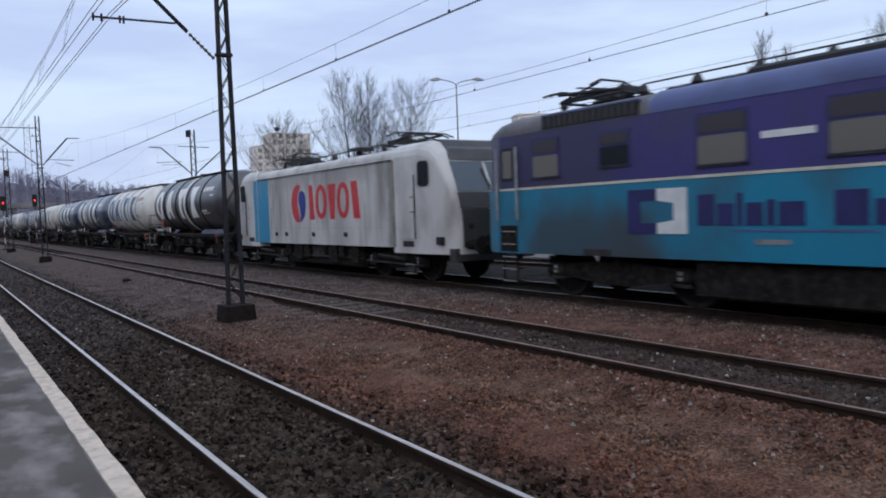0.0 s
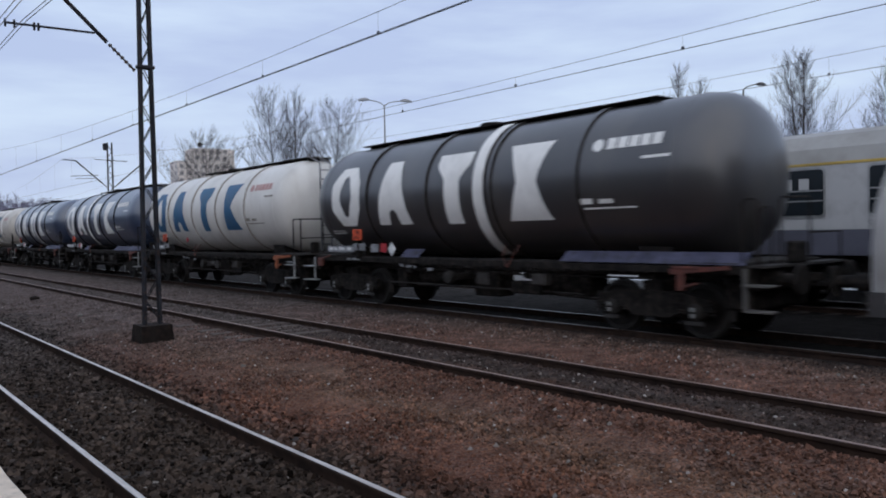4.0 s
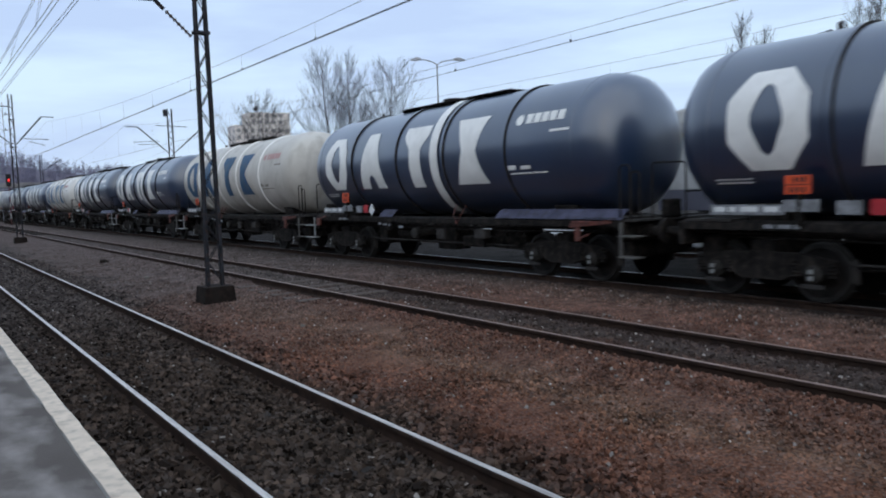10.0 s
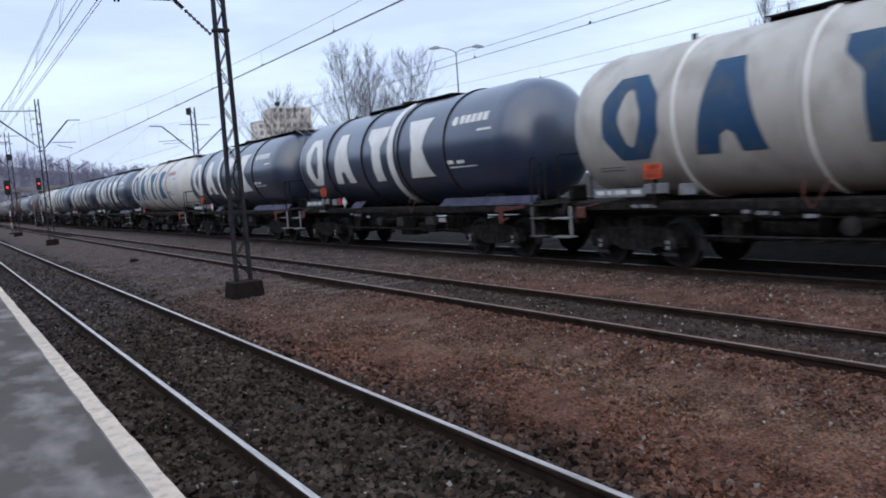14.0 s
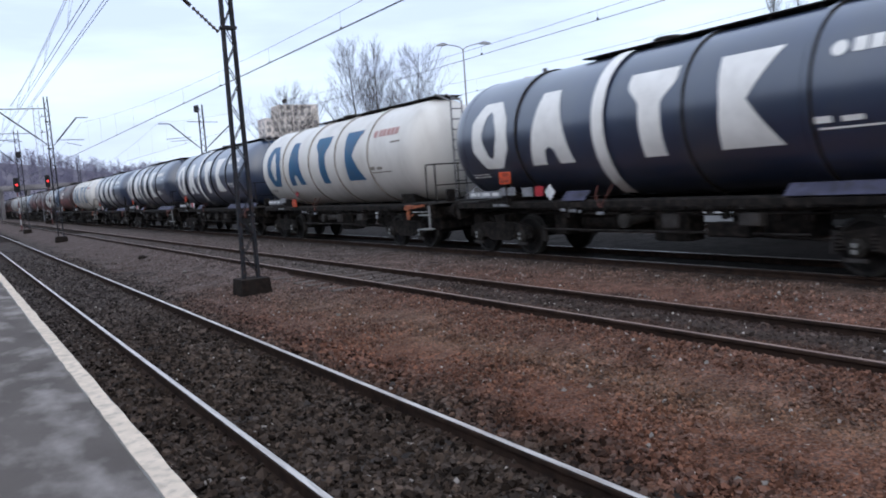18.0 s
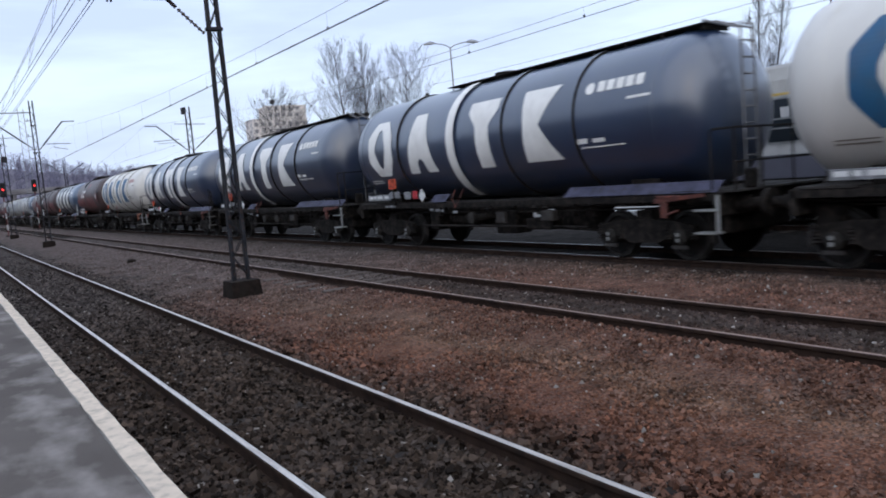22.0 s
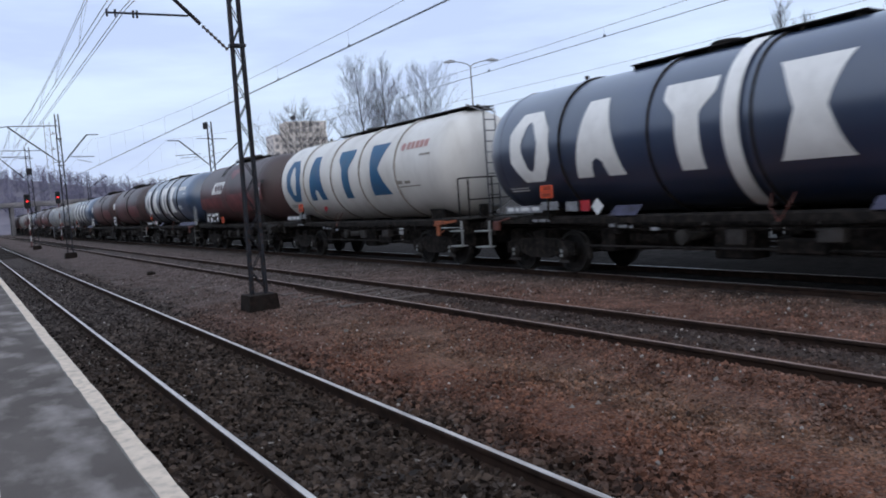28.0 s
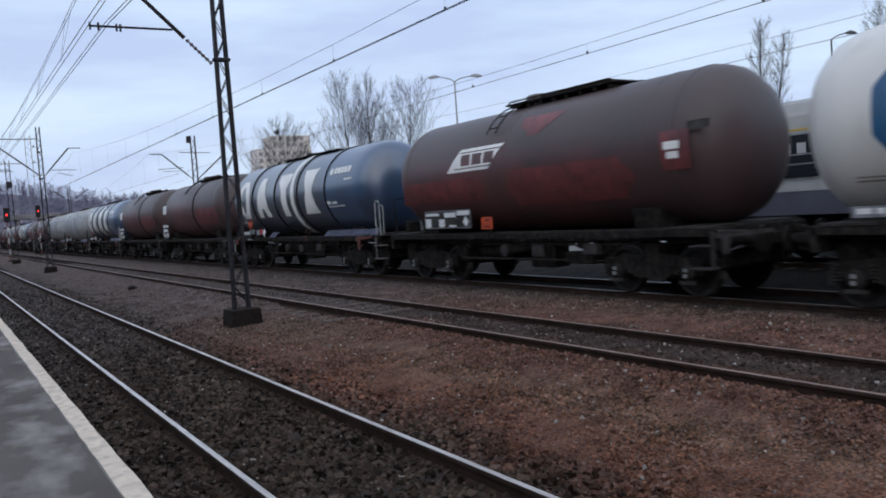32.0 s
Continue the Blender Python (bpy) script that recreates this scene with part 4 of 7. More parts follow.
def overhead(x, zc, zm_mid, zm_mast, spans, dx=0.0, twin=False):
    """Contact wire, sagging messenger and droppers over one track; spans are mast positions along y."""
    t = thing("overhead_line", "sagging messenger wire with droppers and contact wire", "overhead line", group="overhead lines")
    for y0, y1 in zip(spans, spans[1:]):
        n = 16
        mess = []
        for k in range(n + 1):
            u = k / n
            mess.append((x, y0 + (y1 - y0) * u, zm_mid + (zm_mast - zm_mid) * (2 * u - 1) ** 2))
        wire_line(mess, 0.0055, t)
        for o in ((-0.02, 0.02) if twin else (0,)):
            wire_line([(x + dx + o, y0, zc), (x + dx + o, y1, zc)], 0.008, t)
        m = max(3, int((y1 - y0) / 4.2))
        for k in range(m):
            u = (k + 0.5) / m
            z = zm_mid + (zm_mast - zm_mid) * (2 * u - 1) ** 2
            y = y0 + (y1 - y0) * u
            part("dropper", T((x, y, z), (x + dx, y, zc), 0.0024, 4), M["wire"], t)
            part("dropper_clamp", B(x + dx - 0.012, x + dx + 0.012, y - 0.025, y + 0.025, zc - 0.01, zc + 0.05), M["wire"], t)
    return t


overhead(7.51, 5.45, 5.81, 7.2, [-22, 52, 112, 200], 0.0, True)
overhead(12.1, 5.24, 5.44, 7.1, [-24, 52, 112, 200], 0.0)
overhead(18.1, 5.48, 5.86, 7.1, [-24, 52, 112, 200], 0.0)
near = thing("overhead_line", "overlapping twin contact wires with two messengers over the near track", "overhead line", group="overhead lines")
for xx in (3.06, 3.13, 2.71, 2.80):
    wire_line([(xx + (1.7 if xx > 3 else 0.1), -22, 6.1), (xx, 15.75, 6.12), (xx + 0.08, 50.7, 6.1), (xx - 0.15, 75, 6.1), (xx - 0.2, 130, 6.1), (xx - 0.2, 200, 6.1)], 0.008, near)
for xx, za in ((3.03, 6.98), (2.91, 6.84)):
    pts = []
    for y0, y1 in zip((-22, 15.75, 50.7, 75), (15.75, 50.7, 75, 130)):
        pts += [(xx + 0.001 * max(0, min(50, y0 + (y1 - y0) * k / 8)), y0 + (y1 - y0) * k / 8, za + 0.012 * max(0, y0) + 0.5 * ((k / 4 - 1) ** 2 - 1) * (0.6 if za > 7 else 1.0) + 0.3) for k in range(8)]
    wire_line(pts, 0.007, near)
    for y in np.arange(4, 70, 5.2):
        z = float(np.interp(y, [p[1] for p in pts], [p[2] for p in pts]))
        x = float(np.interp(y, [p[1] for p in pts], [p[0] for p in pts]))
        part("dropper", T((x, y, z), (3.25 if za > 7 else 2.75, y, 6.12), 0.0035, 4), M["wire"], near)


# ---- rolling stock; every vehicle stands at its middle on rail level, its rear towards +y ----
TR, TC = 1.45, 2.74      # tank radius and height of its axis
HALF = 6.935             # half the length over buffers


def on_tank(bm, y0, width, z0, z1, spans, r=TR + 0.010, rows=20, axis=TC, thick=0.004):
    """A painted shape that follows the tank's near flank: spans(v) gives the filled stretches (0 to 1) at height v."""
    p0, p1 = math.asin((z0 - axis) / r), math.asin((z1 - axis) / r)
    for k in range(rows):
        v0, v1 = k / rows, (k + 1) / rows
        for (a0, b0), (a1, b1) in zip(spans(v0), spans(v1)):
            q = []
            for u, v in ((a0, v0), (b0, v0), (b1, v1), (a1, v1)):
                ph = p0 + (p1 - p0) * v
                q.append(bm.verts.new((-r * math.cos(ph), y0 - u * width, axis + r * math.sin(ph))))
            bm.faces.new(q)
    bmesh.ops.remove_doubles(bm, verts=bm.verts[:], dist=0.0005)
    bmesh.ops.recalc_face_normals(bm, faces=bm.faces[:])
    return bm


def shape_ring(v):
    c = 0.26
    o = max(0.0, c - v * 0.9, c - (1 - v) * 0.9)
    if v < 0.17 or v > 0.83:
        return [(o, 0.5), (0.5, 1 - o)]
    i = max(0.0, 0.40 - v * 0.9, 0.40 - (1 - v) * 0.9) * 0.55
    return [(o, 0.30 + i), (0.70 - i, 1 - o)]


def shape_wedge(v):
    a = 0.30 * v
    if v < 0.24:
        return [(a, 0.34 + 0.3 * v), (0.66 - 0.3 * v, 1 - a)]
    return [(a, 0.5), (0.5, 1 - a)]


def shape_funnel(v):
    a = 0.27 - 0.27 * min(1.0, max(0.0, (v - 0.62) / 0.2))
    return [(a, 1 - a)]


def shape_notched(v):
    w = 1 - abs(2 * v - 1)
    return [(0.06 * w, 1 - 0.50 * w)]


def shape_waisted(v):
    w = (1 - abs(2 * v - 1)) ** 0.8
    return [(0.28 * w, 1 - 0.28 * w)]


def shape_full(v):
    return [(0, 1)]


def wheelset(parent, y, r, x=0.0):
    bm = bmesh.new()
    for s in (-1, 1):
        prof = [(s * 0.68, 0.1), (s * 0.68, r - 0.1), (s * 0.685, r + 0.028), (s * 0.712, r + 0.028), (s * 0.722, r), (s * 0.815, r - 0.004), (s * 0.815, r - 0.075), (s * 0.775, r - 0.09), (s * 0.765, 0.17), (s * 0.80, 0.13), (s * 0.80, 0.1)]
        lathe(bm, prof, 28, "x")
    tube(bm, (-1.0, 0, 0), (1.0, 0, 0), 0.075, 10)
    for s in (-1, 1):
        for k in range(4):
            a = k * math.pi / 2
            tube(bm, (s * 0.77, 0.22 * math.cos(a), 0.22 * math.sin(a)), (s * 0.79, 0.22 * math.cos(a), 0.22 * math.sin(a)), 0.035, 6)
    for f in bm.faces:
        q = f.calc_center_median()
        f.material_index = 1 if abs(q.x) > 0.69 and math.hypot(q.y, q.z) > r - 0.055 else 0
    ob = part("wheelset", bm, [M["wheel"], M["rim"]], parent, "worn steel wheelset", smooth=True)
    ob.location = (x, y, r)
    return ob


def bogie(parent, y, wheelbase, r, half=1.02, material="underframe"):
    b = part("bogie", PR([(-wheelbase / 2 - 0.35, 0.5), (-wheelbase / 2 - 0.3, 0.68), (-0.55, 0.78), (0.55, 0.78), (wheelbase / 2 + 0.3, 0.68), (wheelbase / 2 + 0.35, 0.5), (wheelbase / 2 - 0.25, 0.47), (0.35, 0.34), (-0.35, 0.34), (-wheelbase / 2 + 0.25, 0.47)], "x", -half - 0.05, -half + 0.05), M[material], parent)
    bm = bmesh.new()
    bm.from_mesh(b.data)
    prism(bm, [(-wheelbase / 2 - 0.35, 0.5), (-wheelbase / 2 - 0.3, 0.68), (-0.55, 0.78), (0.55, 0.78), (wheelbase / 2 + 0.3, 0.68), (wheelbase / 2 + 0.35, 0.5), (0.35, 0.34), (-0.35, 0.34)], "x", half - 0.05, half + 0.05)
    box(bm, -half, half, -0.2, 0.2, 0.5, 0.95)
    bm.to_mesh(b.data)
    bm.free()
    b.location = (0, y, 0)
    for d in (-wheelbase / 2, wheelbase / 2):
        wheelset(b, d, r)
        for s in (-1, 1):
            for e in (-1, 1):
                part("brake_block", PR([(d + e * (r + 0.02), r - 0.12), (d + e * (r + 0.08), r - 0.14), (d + e * (r + 0.06), r + 0.24), (d + e * (r - 0.02), r + 0.2)], "x", s * 0.72, s * 0.82), M["frame_grey"], b)
            part("keeper_plate", B(s * (half + 0.05), s * (half + 0.075), d - 0.17, d + 0.17, r - 0.21, r - 0.15), M["frame_grey"], b)
            bm = bmesh.new()
            lathe(bm, [(s * (half - 0.03), 0.15), (s * (half + 0.07), 0.14), (s * (half + 0.085), 0.095), (s * (half + 0.12), 0.085), (s * (half + 0.125), 0.03)], 14, "x", c=(0, d, r))
            part("axle_box", bm, M["axlebox"], b, "dusty round axle box cover")
            # two pale plates added for the glints on each cover
            for o in (-0.05, 0.05):
                part("axle_plate", B(*sorted((s * (half + 0.126), s * (half + 0.135))), d - 0.035, d + 0.035, r + o - 0.032, r + o + 0.032), M["steel"], b, "pale plate standing for a glint on the axle box")
            for o in (-0.27, 0.27):
                part("spring", L([(0.40 + 0.028 * k, 0.08 if k % 2 else 0.055) for k in range(11)], 8, "z", c=(s * half, d + o, 0)), M[material], b)
    return b


def buffers(t, half, z=1.05, mat_="underframe", o=0.0):
    for e in (-1, 1):
        for s in (-0.875, 0.875):
            bm = L([(o + e * (half - 0.62), 0.13), (o + e * (half - 0.3), 0.13), (o + e * (half - 0.3), 0.09), (o + e * (half - 0.05), 0.09), (o + e * (half - 0.05), 0.235), (o + e * half, 0.22)], 14, "y", c=(s, 0, z))
            part("buffer", bm, M[mat_], t, smooth=True)
        part("draw_hook", B(-0.05, 0.05, *sorted((o + e * (half - 0.62), o + e * (half - 0.1))), z - 0.06, z + 0.06), M["underframe"], t)
        for k in range(3):
            y = o + e * (half - 0.1)
            part("coupling_link", T((-0.08, y, z - 0.1 - 0.14 * k), (0.08, y, z - 0.1 - 0.14 * k), 0.03, 6), M["underframe"], t)


def tank_wagon(label, shell, mark, band=None, ladder=True, brown=False, half=HALF, walk_span=None, plate=None, bare=False):
    """A four-axle tank wagon. brown: the shorter, plainer type; bare: that type with a tall board in place of plate and emblem."""
    t = thing("tank_wagon", label, "tank wagon", group="tank wagons of the freight train")
    h = half - 0.66
    te = half - 0.645 if not brown else half - 0.56
    piv = 4.70 if not brown else 3.75
    fo, po = (-0.43, -0.15) if not brown else (0.0, 0.0)      # frame and bogies sit a little forward of the tank
    dirty = shell in ("tank_white", "tank_soiled")
    k = te / 6.37
    prof = [(-te, 0.02), (-te + 0.02, 0.45), (-te + 0.10, 0.85), (-te + 0.24, 1.14), (-te + 0.44, 1.33), (-te + 0.68, 1.42), (-te + 0.9, TR), (0, TR),
            (te - 0.9, TR), (te - 0.68, 1.42), (te - 0.44, 1.33), (te - 0.24, 1.14), (te - 0.10, 0.85), (te - 0.02, 0.45), (te, 0.02)]
    prof = [(y - 0.28 if brown and y > 1 else y - 0.07 if y < -1 and not brown else y, r) for y, r in prof]
    part("tank", L(prof, 80, "y", c=(0, -0.09, TC)), M[shell], t, smooth=True)
    rings = (3.3, 0.90, -1.23, -3.51) if not brown else (-1.1,) if bare else ()
    for y in rings:
        bm = L([(y - 0.085, TR + 0.002), (y - 0.05, TR + 0.042), (y + 0.05, TR + 0.042), (y + 0.085, TR + 0.002)], 64, "y", c=(0, 0, TC))
        # hoop flanks painted: soil and edge shade, a white highlight on the soiled tank
        for f in bm.faces:
            f.material_index = 1 if abs(f.normal.y) > 0.3 else 0
        part("hoop", bm, [M[shell], M["mark_white" if shell == "tank_soiled" else "grime_shade" if shell in ("tank_white", "tank_grey") else "underframe"]], t, smooth=True)
    for y in (te - 1.02, -te + 0.78) if not brown else (te - 1.3, -0.05, -4.0, -te + 0.78):
        part("weld_seam", L([(y - 0.02, TR), (y - 0.012, TR + 0.008), (y + 0.012, TR + 0.008), (y + 0.02, TR)], 56, "y", c=(0, 0, TC)), M[shell], t, smooth=True)
    # underframe
    for s in (-1, 1):
        part("side_sill", PR([(s * 1.28, 1.13), (s * 1.36, 1.13), (s * 1.36, 1.24), (s * 1.24, 1.28), (s * 1.2, 1.28), (s * 1.28, 1.22)], "y", fo - h, fo + h), M["underframe"], t)
    part("centre_sill", B(-0.35, 0.35, fo - h, fo + h, 0.98, 1.2), M["underframe"], t)
    for e in (-1, 1):
        part("headstock", B(-1.36, 1.36, fo + e * h - 0.06, fo + e * h + 0.06, 0.86, 1.26, bev=0.02), M["underframe"], t)
        part("end_deck", B(-1.36, 1.36, *sorted((fo + e * (h - 0.95), fo + e * (h - 0.07))), 1.262, 1.3), M["frame_grey"], t, "dusty end deck")
        part("end_gear", B(-0.95, 0.95, *sorted((fo + e * (h - 0.10), fo + e * (h - 0.55))), 0.52, 1.0, bev=0.04), M["underframe"], t)
        part("saddle", PR([(-1.0, 1.2), (1.0, 1.2), (1.12, 1.66), (0.85, 1.56), (0, 1.3), (-0.85, 1.56), (-1.12, 1.66)] if brown else [(-0.85, 1.2), (0.85, 1.2), (0.92, 1.54), (0.7, 1.46), (0, 1.3), (-0.7, 1.46), (-0.92, 1.54)], "y", po + e * piv - 0.35, po + e * piv + 0.35), M["underframe"], t)
    if not brown:
        if not dirty:
            part("flank_sheet", PR([(-1.375, 1.27), (-1.36, 1.27), (-1.15, 1.46), (-1.165, 1.46)], "y", -6.72, -3.06), M["sill_blue"], t, "slanting blue-grey sheet above the sill")
            part("flank_sheet", PR([(-1.375, 1.27), (-1.36, 1.27), (-1.15, 1.46), (-1.165, 1.46)], "y", 1.3, 2.0), M["sill_blue"], t, "slanting sheet above the sill")
    buffers(t, half, o=fo)
    bogie(t, po + piv, 1.68, 0.46)
    bogie(t, po - piv, 1.68, 0.46)
    # brake gear and pipes below
    bm = bmesh.new()
    lathe(bm, [(-0.5, 0.02), (-0.48, 0.2), (0.5, 0.2), (0.52, 0.02)], 14, "y", c=(-0.5, 1.6, 0.78))
    part("air_reservoir", bm, M["underframe"], t, smooth=True)
    part("brake_cylinder", L([(-0.35, 0.02), (-0.33, 0.16), (0.25, 0.16), (0.3, 0.03)], 12, "y", c=(0.3, -1.3, 0.8)), M["frame_grey"], t, smooth=True)
    part("brake_rod", polytube(bmesh.new(), [(-0.9, -3.2, 0.62), (-0.9, 3.2, 0.62)], 0.02), M["frame_grey"], t)
    for q, (x0, x1, y0, y1, z0, z1) in enumerate(((-0.75, -0.25, -0.75, 0.05, 0.42, 0.98), (-0.3, 0.3, -2.9, -1.75, 0.5, 0.97), (-0.95, -0.6, -2.2, -1.3, 0.55, 0.8), (0.35, 0.8, 0.4, 2.3, 0.45, 0.9), (-0.9, -0.45, 2.35, 2.75, 0.5, 0.97), (-0.2, 0.25, 2.0, 3.0, 0.55, 0.97))):
        part("brake_gear", B(x0, x1, y0, y1, z0, z1, bev=0.03), M["underframe"], t)
    for x, z in ((-0.55, 0.5), (0.6, 0.55)):
        part("brake_rod", polytube(bmesh.new(), [(x, -3.4, z), (x, -0.5, z + 0.1), (x, 0.4, z + 0.1), (x, 3.4, z)], 0.025), M["underframe"], t)
    gear = random.Random(7)
    for q in range(18):
        y, x, z = -3.1 + 6.2 * (q + gear.random()) / 18, gear.choice((-1, 1)) * gear.uniform(0.25, 1.05), gear.uniform(0.80, 0.98)
        if q % 3:
            part("bracket", B(x - 0.04, x + 0.04, y - gear.uniform(0.03, 0.12), y + 0.04, z, 1.14, bev=0.008), M["underframe"], t)
        else:
            part("valve", L([(z, 0.03), (z + 0.03, 0.08), (z + 0.12, 0.08), (z + 0.15, 0.04), (1.14, 0.03)], 10, "z", c=(x, y, 0)), M["frame_grey"], t)
    for x, z in ((-1.12, 1.03), (-0.7, 0.93), (0.85, 1.0)):
        part("brake_pipe", polytube(bmesh.new(), [(x, -h + 0.4, z + 0.05), (x, -2.0, z), (x, 2.2, z), (x, h - 0.4, z + 0.05)], 0.022), M["underframe"], t)
    part("brake_lever", B(-1.22, -1.16, -0.9, -0.55, 0.72, 0.98, bev=0.01), M["frame_grey"], t)
    part("outlet_pipe", polytube(bmesh.new(), [(-0.1, 0.3, 1.35), (-0.1, 0.3, 0.85), (-1.2, 0.3, 0.85)], 0.09, 10), M["deck" if shell == "tank_white" else "frame_grey"], t)
    part("outlet_valve", L([(-1.34, 0.03), (-1.33, 0.14), (-1.2, 0.14), (-1.19, 0.05)], 12, "x", c=(0, 0.3, 0.85)), M["axlebox"], t, "dusty valve cap")
    part("valve_box", B(-1.3, -1.1, -2.6, -2.2, 0.78, 1.0, bev=0.02), M["frame_grey"], t)
    ye = -1.65 if band == "B" else 0.83
    for o in () if brown else (-0.2, 0.2):
        part("earthing_cable", polytube(bmesh.new(), [(-1.22, ye + o, 1.56), (-1.36, ye + o * 0.75, 1.34), (-1.38, ye, 1.12)], 0.012), M["brake_red"], t, "hanging rust-red earthing cable")
    # steps: a hanger with two treads at the front corner, on the plain-ended type at the rear too
    steps = [(fo - h - 0.05, 0.42)] if ladder or brown else [(fo - h - 0.05, -0.42), (fo + h + 0.08, 0.50)]
    for q, (y, reach) in enumerate(steps):
        steel = M["frame_grey" if brown else "steel_dim" if not ladder and q == 0 else "steel"]
        st = part("step_ladder", B(-1.43, -1.405, y - 0.035, y + 0.035, 0.57, 1.22), steel, t, "dusty steel steps" if brown else "pale steel step hanger")
        for z in (0.57, 0.955):
            part("tread", B(-1.52, -1.25, *sorted((y, y + reach)), z, z + 0.03, bev=0.004), steel, st)
    # handbrake linkage by the front bogie
    lever = M[("brake_orange" if shell == "tank_white" else "brake_red") if not brown else "frame_grey"]
    lv = part("brake_changeover", PR([(-5.45, 1.10), (-6.5, 1.20), (-6.5, 1.26), (-5.45, 1.19)], "x", -1.43, -1.39), lever, t, "brake changeover lever")
    part("lever_stub", B(-1.44, -1.38, -5.72, -5.58, 0.84, 1.12, bev=0.01), lever, lv)
    part("lever_stub", B(-1.44, -1.40, -6.02, -5.50, 1.19, 1.24, bev=0.01), lever, lv)
    part("lever_grip", T((-1.42, -5.65, 0.88), (-1.46, -5.98, 0.98), 0.02, 6), lever, lv)
    if not brown and not ladder:
        hb = part("brake_box", B(-1.44, -1.36, 5.52, 5.76, 0.98, 1.20, bev=0.02), M["brake_red"], t, "rusty brake box")
        part("lever_grip", T((-1.42, 5.5, 1.2), (-1.42, 5.1, 1.27), 0.018, 6), M["brake_red"], hb)
    # top walkway and manhole
    if not brown:
        bm = bmesh.new()
        w0, w1 = walk_span or (-te + 0.28 if ladder else -2.6, 2.1)
        box(bm, -0.42, 0.42, w0, w1, TC + TR + 0.03, TC + TR + 0.055)
        for yy in np.arange(w0 + 0.15, w1, 0.9):
            box(bm, -0.38, 0.38, yy - 0.02, yy + 0.02, TC + TR - 0.06, TC + TR + 0.032)
        part("walkway", bm, M["underframe"], t, "dark steel roof walkway")
        part("manhole", L([(TC + TR - 0.05, 0.3), (TC + TR + 0.10, 0.3), (TC + TR + 0.12, 0.33), (TC + TR + 0.15, 0.28)], 18, "z", c=(0, 0.1, 0)), M["frame_grey"], t)
        part("vent_pipe", T((0.1, 3.9, TC + TR - 0.05), (0.1, 3.9, TC + TR + 0.16), 0.05, 10), M["frame_grey"], t)
    else:
        bm = bmesh.new()
        box(bm, -0.5, 0.5, -2.6, 0.9, TC + TR + 0.05, TC + TR + 0.09)
        for s in (-0.5, 0.5):
            polytube(bm, [(s, -2.6, TC + TR + 0.05), (s, -2.45, TC + TR + 0.13), (s, 0.75, TC + TR + 0.13), (s, 0.9, TC + TR + 0.05)], 0.018)
        for yy in np.arange(-2.4, 0.8, 0.42):
            box(bm, -0.47, 0.47, yy - 0.03, yy + 0.03, TC + TR - 0.05, TC + TR + 0.052)
        polytube(bm, [(-0.3, -2.3, TC + TR + 0.14), (-0.2, -1.2, TC + TR + 0.18), (-0.35, -0.6, TC + TR + 0.12), (-0.1, 0.4, TC + TR + 0.16)], 0.035)
        part("walkway", bm, M["underframe"], t, "dark walkway with low rail and pipe")
        for yy in (-1.9, -0.7):
            part("vent_valve", L([(TC + TR + 0.05, 0.09), (TC + TR + 0.16, 0.09), (TC + TR + 0.19, 0.05)], 12, "z", c=(0.15, yy, 0)), M["underframe"], t)
        part("manhole", L([(TC + TR - 0.05, 0.35), (TC + TR + 0.2, 0.35), (TC + TR + 0.24, 0.3)], 18, "z", c=(0, 0.2, 0)), M[shell], t)
        bm = bmesh.new()
        for s in (0.0, 0.34):
            pts = [(-(TR + 0.1) * math.cos(a), 0.35 + s, TC + (TR + 0.1) * math.sin(a)) for a in np.linspace(0.55, 1.5, 8)]
            polytube(bm, pts, 0.018, 5)
        for a in np.linspace(0.65, 1.4, 4):
            tube(bm, (-(TR + 0.1) * math.cos(a), 0.35, TC + (TR + 0.1) * math.sin(a)), (-(TR + 0.1) * math.cos(a), 0.69, TC + (TR + 0.1) * math.sin(a)), 0.014, 5)
        part("side_ladder", bm, M["underframe"], t, "ladder curving up the tank")
    if ladder:
        bm = bmesh.new()
        yl = -te - 0.36
        for s in (-0.42, -0.06):
            tube(bm, (s, yl, 1.3), (s, yl, 4.0), 0.022, 6)
            tube(bm, (s, yl, 4.0), (s, yl + 0.75, 4.28), 0.022, 6)
        for z in np.arange(1.55, 4.1, 0.28):
            tube(bm, (-0.42, yl, z), (-0.06, yl, z), 0.018, 6)
        part("end_ladder", bm, M["deck"], t, "pale steel ladder up the tank end")
        part("end_platform", B(-1.34, 1.34, fo - h - 0.40, fo - h - 0.065, 1.262, 1.30), M["frame_grey"], t, "dusty grating end platform")
        bm = bmesh.new()
        ya, yb = fo - h + 0.08, fo - h - 0.37
        polytube(bm, [(-1.36, ya, 1.3), (-1.36, ya, 2.26), (-1.36, ya - 0.05, 2.3), (-1.36, yb, 2.3), (1.36, yb, 2.3)], 0.02)
        polytube(bm, [(-1.34, yb, 1.75), (1.36, yb, 1.75)], 0.016)
        for q in ((-1.36, yb), (-0.62, yb), (0.3, yb), (1.36, yb)):
            tube(bm, (*q, 1.3), (*q, 2.3), 0.02, 6)
        part("platform_rail", bm, M["underframe"], t, "dark tubular end platform railing")
